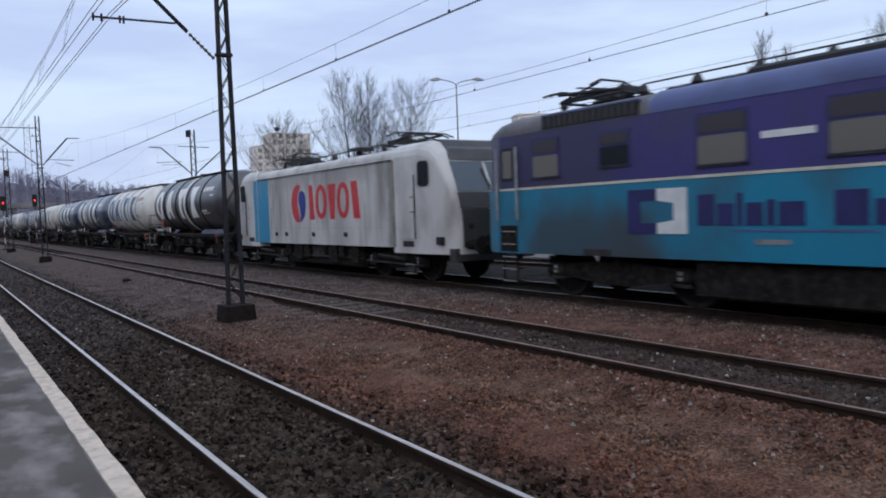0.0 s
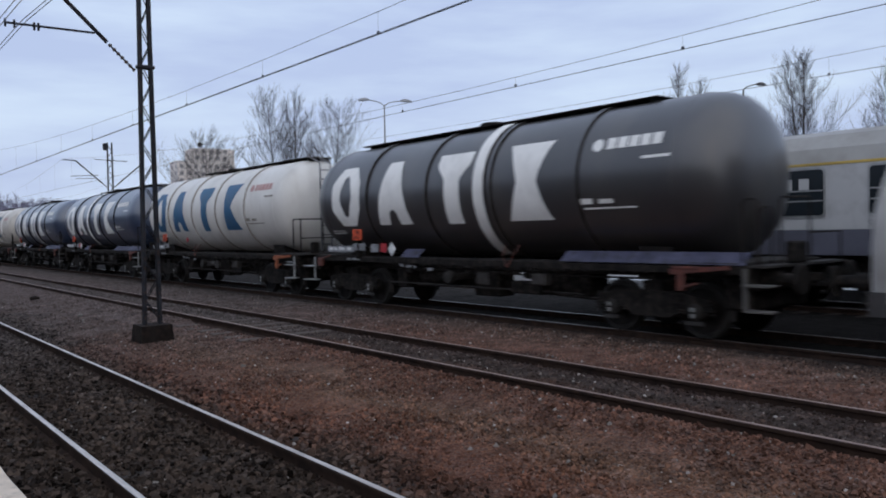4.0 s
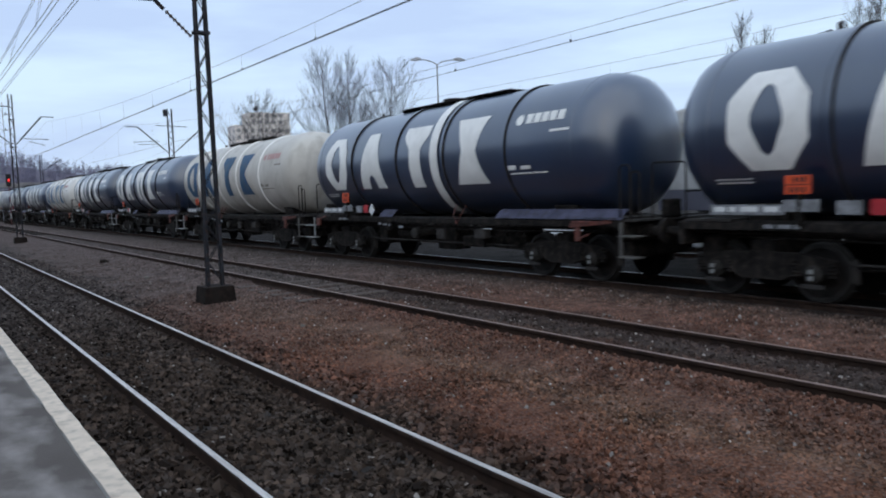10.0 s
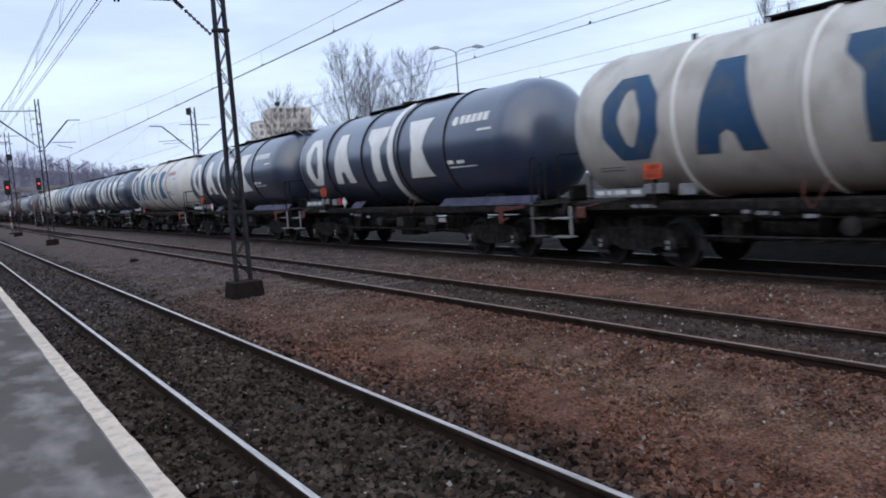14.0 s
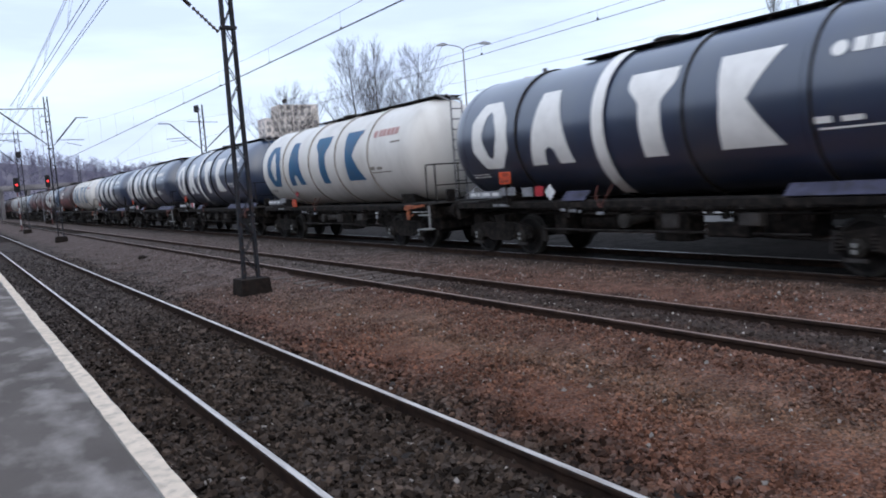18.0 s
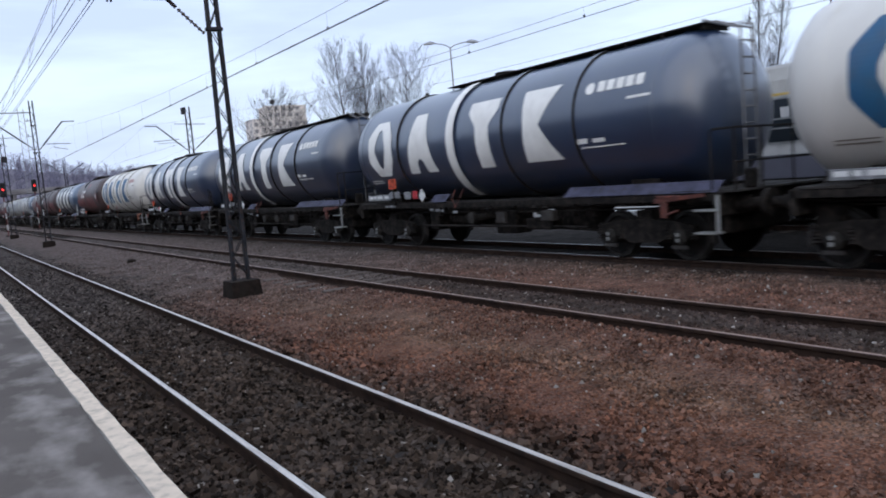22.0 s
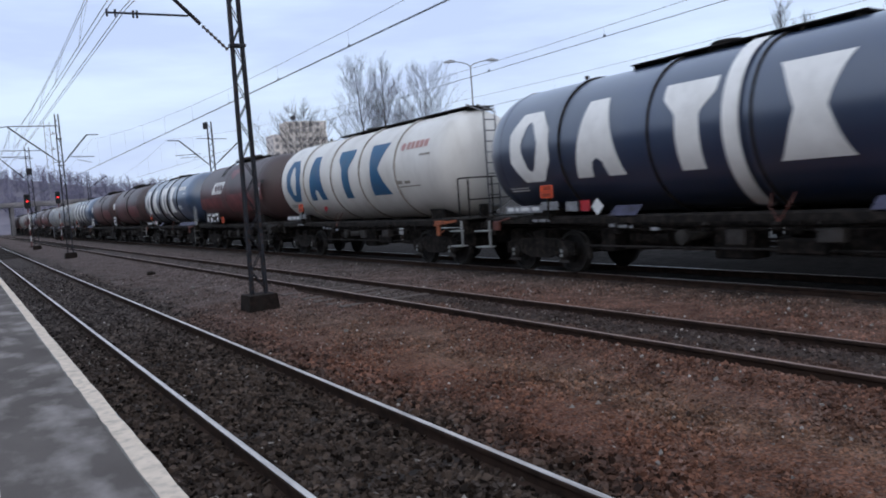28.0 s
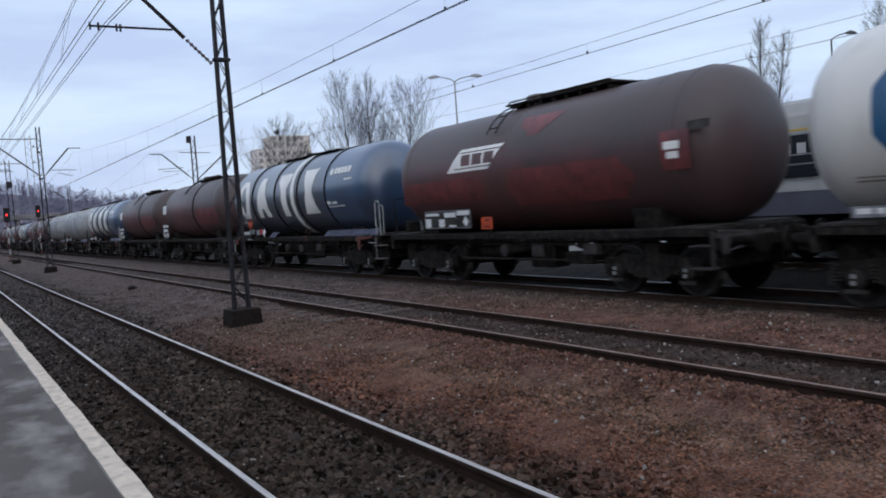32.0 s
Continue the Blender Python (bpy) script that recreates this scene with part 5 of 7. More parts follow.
        part("brake_stand", B(-1.0, -0.75, yb - 0.03, yb + 0.12, 1.3, 1.62, bev=0.03), M["underframe"], t)
    elif not brown:
        for x, y, w, z in ((-1.33, fo - h + 0.04, -0.24, 2.27), (-1.33, fo - h - 0.22, -0.20, 2.14)):
            part("grab_hoop", polytube(bmesh.new(), [(x, y, 1.27), (x, y, z - 0.06), (x, y + w * 0.25, z), (x, y + w * 0.75, z), (x, y + w, z - 0.06), (x, y + w, 1.302)], 0.018), M["steel" if shell == "tank_blue" else "underframe"], t, "tubular grab hoop at the wagon end")
        y = fo - h - 0.30
        part("end_rail", polytube(bmesh.new(), [(-0.83, y, 1.27), (-0.83, y, 2.26), (-0.78, y, 2.30), (0.10, y, 2.32), (0.16, y, 2.27), (0.16, y, 1.27)], 0.02), M["underframe"], t, "dark tubular rail across the wagon end")
        part("end_rail", polytube(bmesh.new(), [(0.16, y, 1.75), (1.3, y, 1.75), (1.3, y, 1.27)], 0.018), M["underframe"], t)
        part("brake_stand", B(-0.45, 0.0, y - 0.04, y + 0.12, 1.27, 1.62, bev=0.03), M["underframe"], t)
        part("end_shelf", B(-1.34, 1.34, fo - h - 0.36, fo - h - 0.065, 1.235, 1.27), M["frame_grey"], t)
    # painted shapes in place of the owner's mark, and small writing as bars
    mm = M[mark] if mark else None
    if mm and not brown:
        ty = -0.02 if band == "A" else 0.50 if band else 0.28
        part("painted_mark", on_tank(bmesh.new(), 4.90, 1.32, 2.05, 3.57, shape_ring), mm, t, "angular ring-shaped painted mark")
        part("painted_mark", on_tank(bmesh.new(), 2.88, 1.34, 2.05, 3.57, shape_wedge), mm, t, "upright wedge-shaped painted mark")
        part("painted_mark", on_tank(bmesh.new(), ty + 0.03, 1.12, 2.03, 3.57, shape_funnel), mm, t, "funnel-shaped painted mark")
        part("painted_mark", on_tank(bmesh.new(), -1.68 if band == "B" else -1.62 if dirty and not ladder else -1.95, 1.20 if band == "B" else 1.14, 2.05, 3.57, shape_waisted if band == "B" else shape_notched, rows=28), mm, t, "waisted block-shaped painted mark" if band == "B" else "block-shaped painted mark with a deep notch")
        if band:
            yb = 0.70 if band == "A" else -0.93
            part("painted_band", on_tank(bmesh.new(), yb + 0.16, 0.32, 1.36, 4.16, shape_full, TR + 0.052, 40), M["mark_white"], t, "white painted band round the tank")
        sub = M["mark_red"] if mark in ("mark_blue", "mark_teal") else M["mark_white"] if mark == "mark_white" else M["mark_faint"]
        bm = bmesh.new()
        on_tank(bm, -3.84, 0.24, 3.24, 3.46, lambda v: [(0.5 - math.sqrt(max(0.02, v - v * v)), 0.5 + math.sqrt(max(0.02, v - v * v)))])
        part("painted_emblem", bm, sub, t)
        for q in range(5):
            part("small_writing", on_tank(bmesh.new(), -4.16 - q * 0.235, 0.19, 3.26, 3.46, shape_full, rows=3), sub, t)
        txt = M["mark_white"] if mark == "mark_white" else M["grime_shade"]
        part("data_line", on_tank(bmesh.new(), -3.66, 1.15, 2.215, 2.245, shape_full, rows=1), txt, t)
        part("data_bar", on_tank(bmesh.new(), -3.61, 0.26, 2.31, 2.41, shape_full, rows=1), txt, t)
        part("data_bar", on_tank(bmesh.new(), -4.01, 0.32, 2.31, 2.39, shape_full, rows=1), txt, t)
        part("data_line", on_tank(bmesh.new(), 5.25, 0.65, 1.86, 1.885, shape_full, rows=1), txt, t)
        part("data_line", on_tank(bmesh.new(), 5.25, 0.65, 1.92, 1.94, shape_full, rows=1), txt, t)
        part("data_line", on_tank(bmesh.new(), -te + 1.35, 0.55, 3.03, 3.08, shape_full, rows=1), txt, t)
    yp = 3.75 if not brown else 0.74
    zp = 1.82 if not brown else 1.5
    yp, zp = plate or (yp, zp)
    if not bare:
        bm = B(-1.44, -1.42, yp - 0.2, yp + 0.2, zp - 0.14, zp + 0.14, bev=0.004)
        op = part("orange_plate", bm, M["orange"], t, "orange hazard plate")
        part("plate_line", B(-1.444, -1.441, yp - 0.19, yp + 0.19, zp - 0.006, zp + 0.006), M["black_paint"], op)
        for z in (zp - 0.075, zp + 0.075):
            for q in range(3 if z > zp else 4):
                part("plate_figure", B(-1.444, -1.441, yp - 0.13 + q * 0.075, yp - 0.09 + q * 0.075, z - 0.04, z + 0.04), M["black_paint"], op)
        part("plate_bracket", B(-1.42, -1.3, yp - 0.02, yp + 0.02, 1.2, zp), M["underframe"], t)
    if not brown:
        for y0, w, z in ((4.32, 0.16, 1.165), (4.10, 0.22, 1.165), (3.84, 0.10, 1.165), (2.0, 0.14, 1.05), (1.75, 0.22, 1.03), (1.45, 0.07, 1.02), (0.95, 0.2, 0.98)):
            part("small_writing", B(-1.382, -1.3785, y0 - w, y0, z, z + 0.06), M["plate_grey"], t)
        st = part("sill_label", B(-1.40, -1.375, 3.98, 5.25, 1.37, 1.53, bev=0.004), M["plate_grey"], t, "dusty lettered strip above the sill")
        for y0, w in ((5.18, 0.22), (4.9, 0.12), (4.7, 0.3), (4.3, 0.24)):
            part("data_field", B(-1.405, -1.4005, y0 - w, y0, 1.42, 1.50), M["plate_white"], st)
        part("data_board", B(-1.40, -1.375, 3.45, 4.0, 1.42, 1.60, bev=0.004), M["plate_grey"], t, "grey data board")
        yr = 2.2 if not plate else 2.95
        if shell == "tank_white":
            part("red_placard", PR([(yr - 0.14, 1.74), (yr, 1.60), (yr + 0.14, 1.74), (yr, 1.88)], "x", -1.12, -1.108), M["plate_red"], t, "small red diamond placard on the tank")
        else:
            part("data_board", B(-1.40, -1.375, 2.85, 3.2, 1.38, 1.58, bev=0.004), M["plate_grey"], t, "grey data board")
        if not dirty:
            part("red_placard", PR([(2.48, 1.38), (2.70, 1.38), (2.72, 1.40), (2.72, 1.58), (2.70, 1.60), (2.48, 1.60), (2.46, 1.58), (2.46, 1.40)], "x", -1.43, -1.415), M["plate_red"], t, "red hazard placard")
        if not dirty:
            part("hazard_diamond", PR([(2.06, 1.46), (2.22, 1.29), (2.38, 1.46), (2.22, 1.63)], "x", -1.455, -1.44), M["plate_white"], t, "white diamond hazard placard")
    elif bare:
        part("white_panel", on_tank(bmesh.new(), 4.75, 0.75, 2.68, 3.14, shape_full, TR + 0.012, 6), M["plate_white"], t, "plain white panel on the tank")
        bd = part("data_board", B(-1.45, -1.42, 3.85, 5.05, 1.34, 2.12, bev=0.006), M["frame_grey"], t, "tall dark data board with white fields")
        for a, b, c, d in ((3.9, 4.3, 1.95, 2.08), (4.4, 5.0, 1.95, 2.08), (4.1, 4.9, 1.7, 1.85), (3.9, 4.25, 1.42, 1.62), (4.5, 4.7, 1.42, 1.62), (4.85, 5.0, 1.42, 1.85)):
            part("data_field", B(-1.456, -1.451, a, b, c, d), M["plate_white"], bd)
        part("repaint_patch", on_tank(bmesh.new(), -1.5, 3.2, 1.95, 2.75, lambda v: [(0.04 * math.sin(9 * v), 1 - 0.06 * math.sin(7 * v + 1))], TR + 0.007, 10), M["tank_red"], t, "patch of fresher oxide-red paint")
    else:
        bd = part("data_board", B(-1.43, -1.40, 1.36, 3.42, 1.40, 1.86, bev=0.006), M["frame_grey"], t, "dark data board with white fields")
        for a, b, c, d in ((1.38, 3.40, 1.835, 1.852), (1.38, 3.40, 1.408, 1.425), (3.38, 3.40, 1.408, 1.852), (1.38, 1.40, 1.408, 1.852)):
            part("board_edge", B(-1.436, -1.431, a, b, c, d), M["plate_grey"], bd)
        for (a, b, c, d) in ((2.75, 3.36, 1.73, 1.80), (2.0, 2.5, 1.68, 1.80), (1.42, 1.95, 1.72, 1.83), (3.12, 3.36, 1.44, 1.66), (2.5, 2.75, 1.44, 1.64), (2.0, 2.3, 1.44, 1.48)):
            part("data_field", B(-1.436, -1.431, a, b, c, d), M["plate_white"], bd)
        part("hazard_diamond", PR([(1.46, 1.56), (1.58, 1.43), (1.70, 1.56), (1.58, 1.69)], "x", -1.437, -1.4325), M["plate_white"], bd, "white diamond placard")
        part("emblem_panel", on_tank(bmesh.new(), 2.22, 2.2, 2.76, 3.30, lambda v: [(0.24 * v, 0.76 + 0.24 * v)]), M["mark_white"], t, "slanted white emblem panel")
        for q in range(3):
            part("emblem_bar", on_tank(bmesh.new(), 1.62 - 0.45 * q, 0.37, 2.90, 3.16, shape_full, TR + 0.016, 4), M["tank_brown"], t)
        for q in range(2):
            part("emblem_bar", on_tank(bmesh.new(), 1.90 - 0.25 * q, 1.62, 2.825 + q * 0.375, 2.85 + q * 0.375, shape_full, TR + 0.016, 1), M["tank_brown"], t)
        part("repaint_patch", on_tank(bmesh.new(), -0.1, 3.5, 1.85, 2.66, lambda v: [(0.03 * math.sin(9 * v), 1 - 0.05 * math.sin(7 * v + 1))], TR + 0.007, 10), M["tank_red"], t, "patch of fresher oxide-red paint")
        part("repaint_patch", on_tank(bmesh.new(), 4.6, 3.7, 2.05, 2.60, lambda v: [(0.08 * v, 1 - 0.03 * math.sin(8 * v))], TR + 0.007, 10), M["tank_red"], t, "thin patch of fresher oxide-red paint")
        part("repaint_patch", on_tank(bmesh.new(), -0.25, 1.5, 3.35, 3.80, lambda v: [(0.3 * (1 - v) + 0.05 * math.sin(9 * v), 0.55 + 0.45 * v)], TR + 0.007, 10), M["tank_red"], t, "patch of fresher oxide-red paint")
        part("repaint_patch", on_tank(bmesh.new(), -4.42, 0.62, 2.30, 2.98, shape_full, TR + 0.007, 10), M["tank_red"], t, "patch of fresher oxide-red paint")
        part("data_field", on_tank(bmesh.new(), -4.5, 0.34, 2.66, 2.80, shape_full, TR + 0.012, 3), M["mark_white"], t)
        part("data_field", on_tank(bmesh.new(), -4.55, 0.26, 2.50, 2.62, shape_full, TR + 0.012, 3), M["mark_white"], t)
        part("notice_patch", on_tank(bmesh.new(), -5.0, 0.45, 2.95, 3.10, shape_full, TR + 0.007, 3), M["frame_grey"], t)
    return t


LABELS = {
    "dark": "dark navy tank wagon with large white painted marks and white band",
    "black": "black tank wagon with large white painted marks and white band",
    "sooty": "dusty brown-black tank wagon with large white painted marks",
    "blue": "mid-blue tank wagon with large white painted marks",
    "white": "cream-white tank wagon with large blue painted marks",
    "soiled": "soiled cream tank wagon with faded blue painted marks",
    "brown": "oxide-brown tank wagon with roof walkway and data board",
    "brownT": "oxide-brown tank wagon with one hoop and white panel",
    "grey": "dull silver-grey tank wagon",
}
SHORT = 6.0
PROTO = {
    "darkA": tank_wagon(LABELS["dark"], "tank_dark", "mark_white", "A", True),
    "blackA": tank_wagon(LABELS["black"], "tank_black", "mark_white", "A", True),
    "sootyB": tank_wagon(LABELS["sooty"], "tank_sooty", "mark_white", "B", False, walk_span=(-4.6, 4.9)),
    "darkB": tank_wagon(LABELS["dark"], "tank_dark", "mark_white", "B", False),
    "blueB": tank_wagon(LABELS["blue"], "tank_blue", "mark_white", "B", False),
    "whiteA": tank_wagon(LABELS["white"], "tank_white", "mark_blue", None, True),
    "whiteF": tank_wagon(LABELS["white"], "tank_white", "mark_blue", None, True, plate=(2.52, 1.41)),
    "soiledB": tank_wagon(LABELS["soiled"], "tank_soiled", "mark_teal", None, False),
    "brown": tank_wagon(LABELS["brown"], "tank_brown", None, None, False, True, SHORT),
    "brownT": tank_wagon(LABELS["brownT"], "tank_brown", None, None, False, True, SHORT, bare=True),
    "grey": tank_wagon(LABELS["grey"], "tank_grey", "mark_faint", None, False),
}
TRAIN = ["sootyB", "whiteA", "darkA", "darkB", "soiledB", "darkB", "blackA", "whiteF", "darkA", "blackA", "darkB", "whiteA", "brown", "blueB", "brownT", "brownT", "blueB", "grey", "grey", "brown", "brown", "darkB", "brown", "grey", "brown", "brown"]
PLATE1 = 43.57
vehicles = []
yc = PLATE1 - 3.75
prev = HALF
used = set()
for k, kind in enumerate(TRAIN):
    hl = SHORT if kind in ("brown", "brownT") else HALF
    if k:
        yc += prev + hl
    prev = hl
    w = PROTO[kind] if kind not in used else copy_thing(PROTO[kind], Matrix())
    used.add(kind)
    vehicles.append((w, yc))


def loft(bm, sections, mi=0):
    """Join rings of (x, y, z) points, all of one length, into a closed skin."""
    rings = [[bm.verts.new(p) for p in s] for s in sections]
    fs = []
    for a, b in zip(rings, rings[1:]):
        n = len(a)
        for i in range(n):
            fs.append(bm.faces.new((a[i], a[(i + 1) % n], b[(i + 1) % n], b[i])))
    fs += [bm.faces.new(rings[0]), bm.faces.new(rings[-1])]
    for f in fs:
        f.material_index = mi
    bmesh.ops.recalc_face_normals(bm, faces=fs)
    return bm


def hull(y, w, zb, zs, wr, zr):
    arc = [(wr + (w - wr) * math.cos(radians(a)), zs + (zr - zs) * math.sin(radians(a))) for a in (0, 22, 45, 68, 90)]
    return [(-w, y, zb)] + [(-x, y, z) for x, z in arc] + [(x, y, z) for x, z in arc[::-1]] + [(w, y, zb)]


def oval_ring(y, z, w, h, sw, x0, x1, seg=28):
    bm = bmesh.new()
    o = [(y + w / 2 * math.cos(a), z + h / 2 * math.sin(a)) for a in np.linspace(0, 2 * math.pi, seg, endpoint=False)]
    i = [(y + (w / 2 - sw) * math.cos(a), z + (h / 2 - sw * 0.8) * math.sin(a)) for a in np.linspace(0, 2 * math.pi, seg, endpoint=False)]
    vo0, vi0, vo1 = ([bm.verts.new((x, *p)) for p in q] for x, q in ((x0, o), (x0, i), (x1, o)))
    for k in range(seg):
        n = (k + 1) % seg
        bm.faces.new((vo0[k], vo0[n], vi0[n], vi0[k]))
        bm.faces.new((vo0[k], vo0[n], vo1[n], vo1[k]))
    bmesh.ops.recalc_face_normals(bm, faces=bm.faces[:])
    return bm


def rounded(y0, y1, z0, z1, r):
    pts = []
    for cy, cz, a0 in ((y1 - r, z1 - r, 0), (y0 + r, z1 - r, 90), (y0 + r, z0 + r, 180), (y1 - r, z0 + r, 270)):
        for k in range(4):
            a = radians(a0 + 30 * k)
            pts.append((cy + r * math.cos(a), cz + r * math.sin(a)))
    return pts


def pantograph(t, y, z, d=1):
    bm = polytube(bmesh.new(), [(-0.45, y - 0.9, z), (0.45, y - 0.9, z), (0.45, y + 0.9, z), (-0.45, y + 0.9, z), (-0.45, y - 0.88, z)], 0.035)
    p = part("pantograph", bm, M["roof_gear"], t, "folded sooty pantograph")
    for s in (-0.45, 0.45):
        part("lower_arm", T((s, y + d * 0.8, z + 0.03), (s * 0.6, y - d * 0.75, z + 0.10), 0.045, 6), M["roof_gear"], p)
        part("upper_arm", T((s * 0.6, y - d * 0.75, z + 0.10), (s * 1.2, y + d * 0.85, z + 0.17), 0.04, 6), M["roof_gear"], p)
    for o in (-0.12, 0.12):
        part("contact_strip", polytube(bmesh.new(), [(-0.9, y + d * 0.85 + o, z + 0.12), (-0.6, y + d * 0.85 + o, z + 0.21), (0.6, y + d * 0.85 + o, z + 0.21), (0.9, y + d * 0.85 + o, z + 0.12)], 0.025), M["roof_gear"], p)
    part("cross_bar", T((-0.5, y, z), (0.5, y, z), 0.03, 6), M["roof_gear"], p)
    for s in (-0.3, 0.3):
        part("spring_tube", T((s, y - d * 0.5, z + 0.06), (s, y + d * 0.35, z + 0.08), 0.06, 8), M["roof_gear"], p)
        part("brace", T((s * 0.9, y - d * 0.75, z + 0.10), (-s, y + d * 0.55, z + 0.30), 0.022, 6), M["roof_gear"], p)
        part("brace", T((s * 1.6, y + d * 0.85, z + 0.02), (s * 1.2, y - d * 0.2, z + 0.32), 0.024, 6), M["roof_gear"], p)
    part("head_spring", polytube(bmesh.new(), [(-0.7, y - d * 0.25, z + 0.22), (-0.35, y - d * 0.2, z + 0.36), (0.35, y - d * 0.2, z + 0.36), (0.7, y - d * 0.25, z + 0.22)], 0.026), M["roof_gear"], p)
    part("knuckle", B(-0.34, 0.34, *sorted((y - d * 0.83, y - d * 0.67)), z + 0.04, z + 0.16, bev=0.02), M["roof_gear"], p)
    for q in ((-0.45, y - 0.8), (0.45, y - 0.8), (-0.45, y + 0.8), (0.45, y + 0.8)):
        part("roof_insulator", L([(z - 0.25, 0.06), (z - 0.2, 0.09), (z - 0.15, 0.06), (z - 0.1, 0.09), (z - 0.02, 0.05)], 10, "z", c=(q[0], q[1], 0)), M["roof_gear"], t)


def grey_loco():
    t = thing("electric_locomotive", "silver-grey electric locomotive with azure panel and red emblem", "locomotive")
    secs = [hull(-8.02, 1.12, 0.8, 1.50, 1.02, 1.62), hull(-7.96, 1.20, 0.8, 1.95, 1.02, 2.10), hull(-7.84, 1.27, 0.8, 2.30, 1.02, 2.50), hull(-7.60, 1.33, 0.8, 2.75, 1.02, 3.05), hull(-7.36, 1.38, 0.8, 3.10, 1.02, 3.46), hull(-7.05, 1.42, 0.8, 3.34, 1.02, 3.72), hull(-6.6, 1.45, 0.8, 3.42, 1.0, 3.80), hull(-5.25, 1.45, 0.8, 3.42, 1.0, 3.80)]
    cab = part("front_cab", loft(bmesh.new(), secs), M["loco_grey"], t, "silver-grey driving cab")
    rear = part("rear_cab", loft(bmesh.new(), [[(x, -y, z) for x, y, z in s] for s in secs]), M["loco_grey"], t, "silver-grey driving cab")
    part("body", loft(bmesh.new(), [hull(-5.246, 1.43, 0.95, 3.36, 1.2, 3.46), hull(5.246, 1.43, 0.95, 3.36, 1.2, 3.46)]), M["loco_side"], t, "dirt-streaked silver-grey machine room side")
    part("roof", loft(bmesh.new(), [hull(-5.24, 1.36, 3.40, 3.5, 0.95, 3.72), hull(5.24, 1.36, 3.40, 3.5, 0.95, 3.72)]), M["loco_roof"], t, "pale roof hatches")
    part("rain_gutter", B(-1.47, -1.37, -5.2, 5.2, 3.37, 3.395), M["loco_dark"], t)
    for y in (-3.2, -0.9, 1.6, 3.6):
        part("roof_joint", B(-1.2, 1.2, y - 0.015, y + 0.015, 3.705, 3.735), M["frame_grey"], t)
    for y, z0, z1, w in ((-5.3, 0.95, 3.36, 0.06), (5.3, 0.95, 3.36, 0.012)):
        part("cab_joint", B(-1.459, -1.43, y - w, y + w, z0, z1), M["grime_shade"], t)
    # azure stripe and emblem shapes on the flank
    part("azure_panel", B(-1.445, -1.431, 4.12, 5.285, 0.96, 3.36), M["azure"], t, "azure-blue vertical panel")
    part("azure_panel", B(-1.462, -1.451, 5.315, 5.62, 0.96, 3.36), M["azure"], t, "azure-blue vertical panel")
    X0, X1 = -1.444, -1.431
    bm = bmesh.new()
    prism(bm, [(1.30 + 0.60 * math.cos(a), 2.36 + 0.66 * math.sin(a)) for a in np.linspace(radians(-95), radians(110), 22)] + [(1.16, 2.86), (1.36, 2.66), (1.42, 2.36), (1.28, 2.02)], "x", X0, X1)
    part("emblem_red", bm, M["lotus_red"], t, "red half of the round emblem")
    bm = bmesh.new()
    prism(bm, [(0.98 + 0.29 * math.cos(a), 2.50 + 0.30 * math.sin(a)) for a in np.linspace(radians(0), radians(180), 14)] + [(0.70, 2.2), (0.82, 1.92), (1.08, 1.74), (1.24, 1.72), (1.12, 1.95), (1.16, 2.2), (1.25, 2.36)], "x", X0, X1)
    part("emblem_blue", bm, M["vinyl_blue"], t, "blue half of the round emblem")
    part("emblem_bar", PR([(0.38, 1.79), (0.38, 2.95), (0.10, 2.95), (-0.02, 1.79)], "x", X0, X1), M["lotus_red"], t, "red upright block")
    part("emblem_oval", oval_ring(-0.56, 2.37, 0.84, 1.14, 0.22, X0, X1), M["lotus_red"], t, "red oval ring")
    part("emblem_bar", PR([(-1.10, 2.92), (-1.66, 2.92), (-1.52, 1.79), (-1.24, 1.79)], "x", X0, X1), M["lotus_red"], t, "red tapering block")
    part("emblem_oval", oval_ring(-2.17, 2.37, 0.84, 1.14, 0.22, X0, X1), M["lotus_red"], t, "red oval ring")
    part("emblem_bar", PR([(-2.72, 2.93), (-3.12, 2.93), (-3.28, 1.79), (-2.86, 1.79)], "x", X0, X1), M["lotus_red"], t, "red slanted block")
    for s, e in ((-1, cab), (1, rear)):
        ys = lambda q: s * q
        bm = PR(rounded(*sorted((ys(6.58), ys(7.1))), 2.58, 3.24, 0.14), "x", -1.466, -1.442)
        part("side_window", bm, M["glass"], e, "dark rounded side window")
        d = part("cab_door", B(-1.464, -1.448, *sorted((ys(5.62), ys(6.38))), 1.2, 3.28, bev=0.006), M["loco_grey"], e)
        for z in (1.9, 2.3):
            part("door_handle", B(-1.49, -1.465, *sorted((ys(6.22), ys(6.34))), z, z + 0.03), M["loco_dark"], d)
        part("handrail", T((-1.5, ys(6.46), 1.2), (-1.5, ys(6.46), 2.9), 0.02, 6), M["frame_grey"], e)
        part("door_step", B(-1.46, -1.36, *sorted((ys(5.75), ys(6.3))), 0.98, 1.14), M["black_paint"], e)
        part("lamp_niche", B(-1.44, -1.30, *sorted((ys(7.35), ys(7.6))), 1.05, 1.25), M["black_paint"], e)
        st = part("cab_steps", B(-1.44, -1.36, *sorted((ys(5.78), ys(6.28))), 0.48, 0.51), M["steel"], e, "steel cab steps")
        for q in (5.79, 6.27):
            part("step_hanger", B(-1.435, -1.395, *sorted((ys(q - 0.015), ys(q + 0.015))), 0.24, 0.98), M["underframe"], st)
        part("cab_step", B(-1.44, -1.36, *sorted((ys(5.78), ys(6.28))), 0.24, 0.27), M["steel"], st)
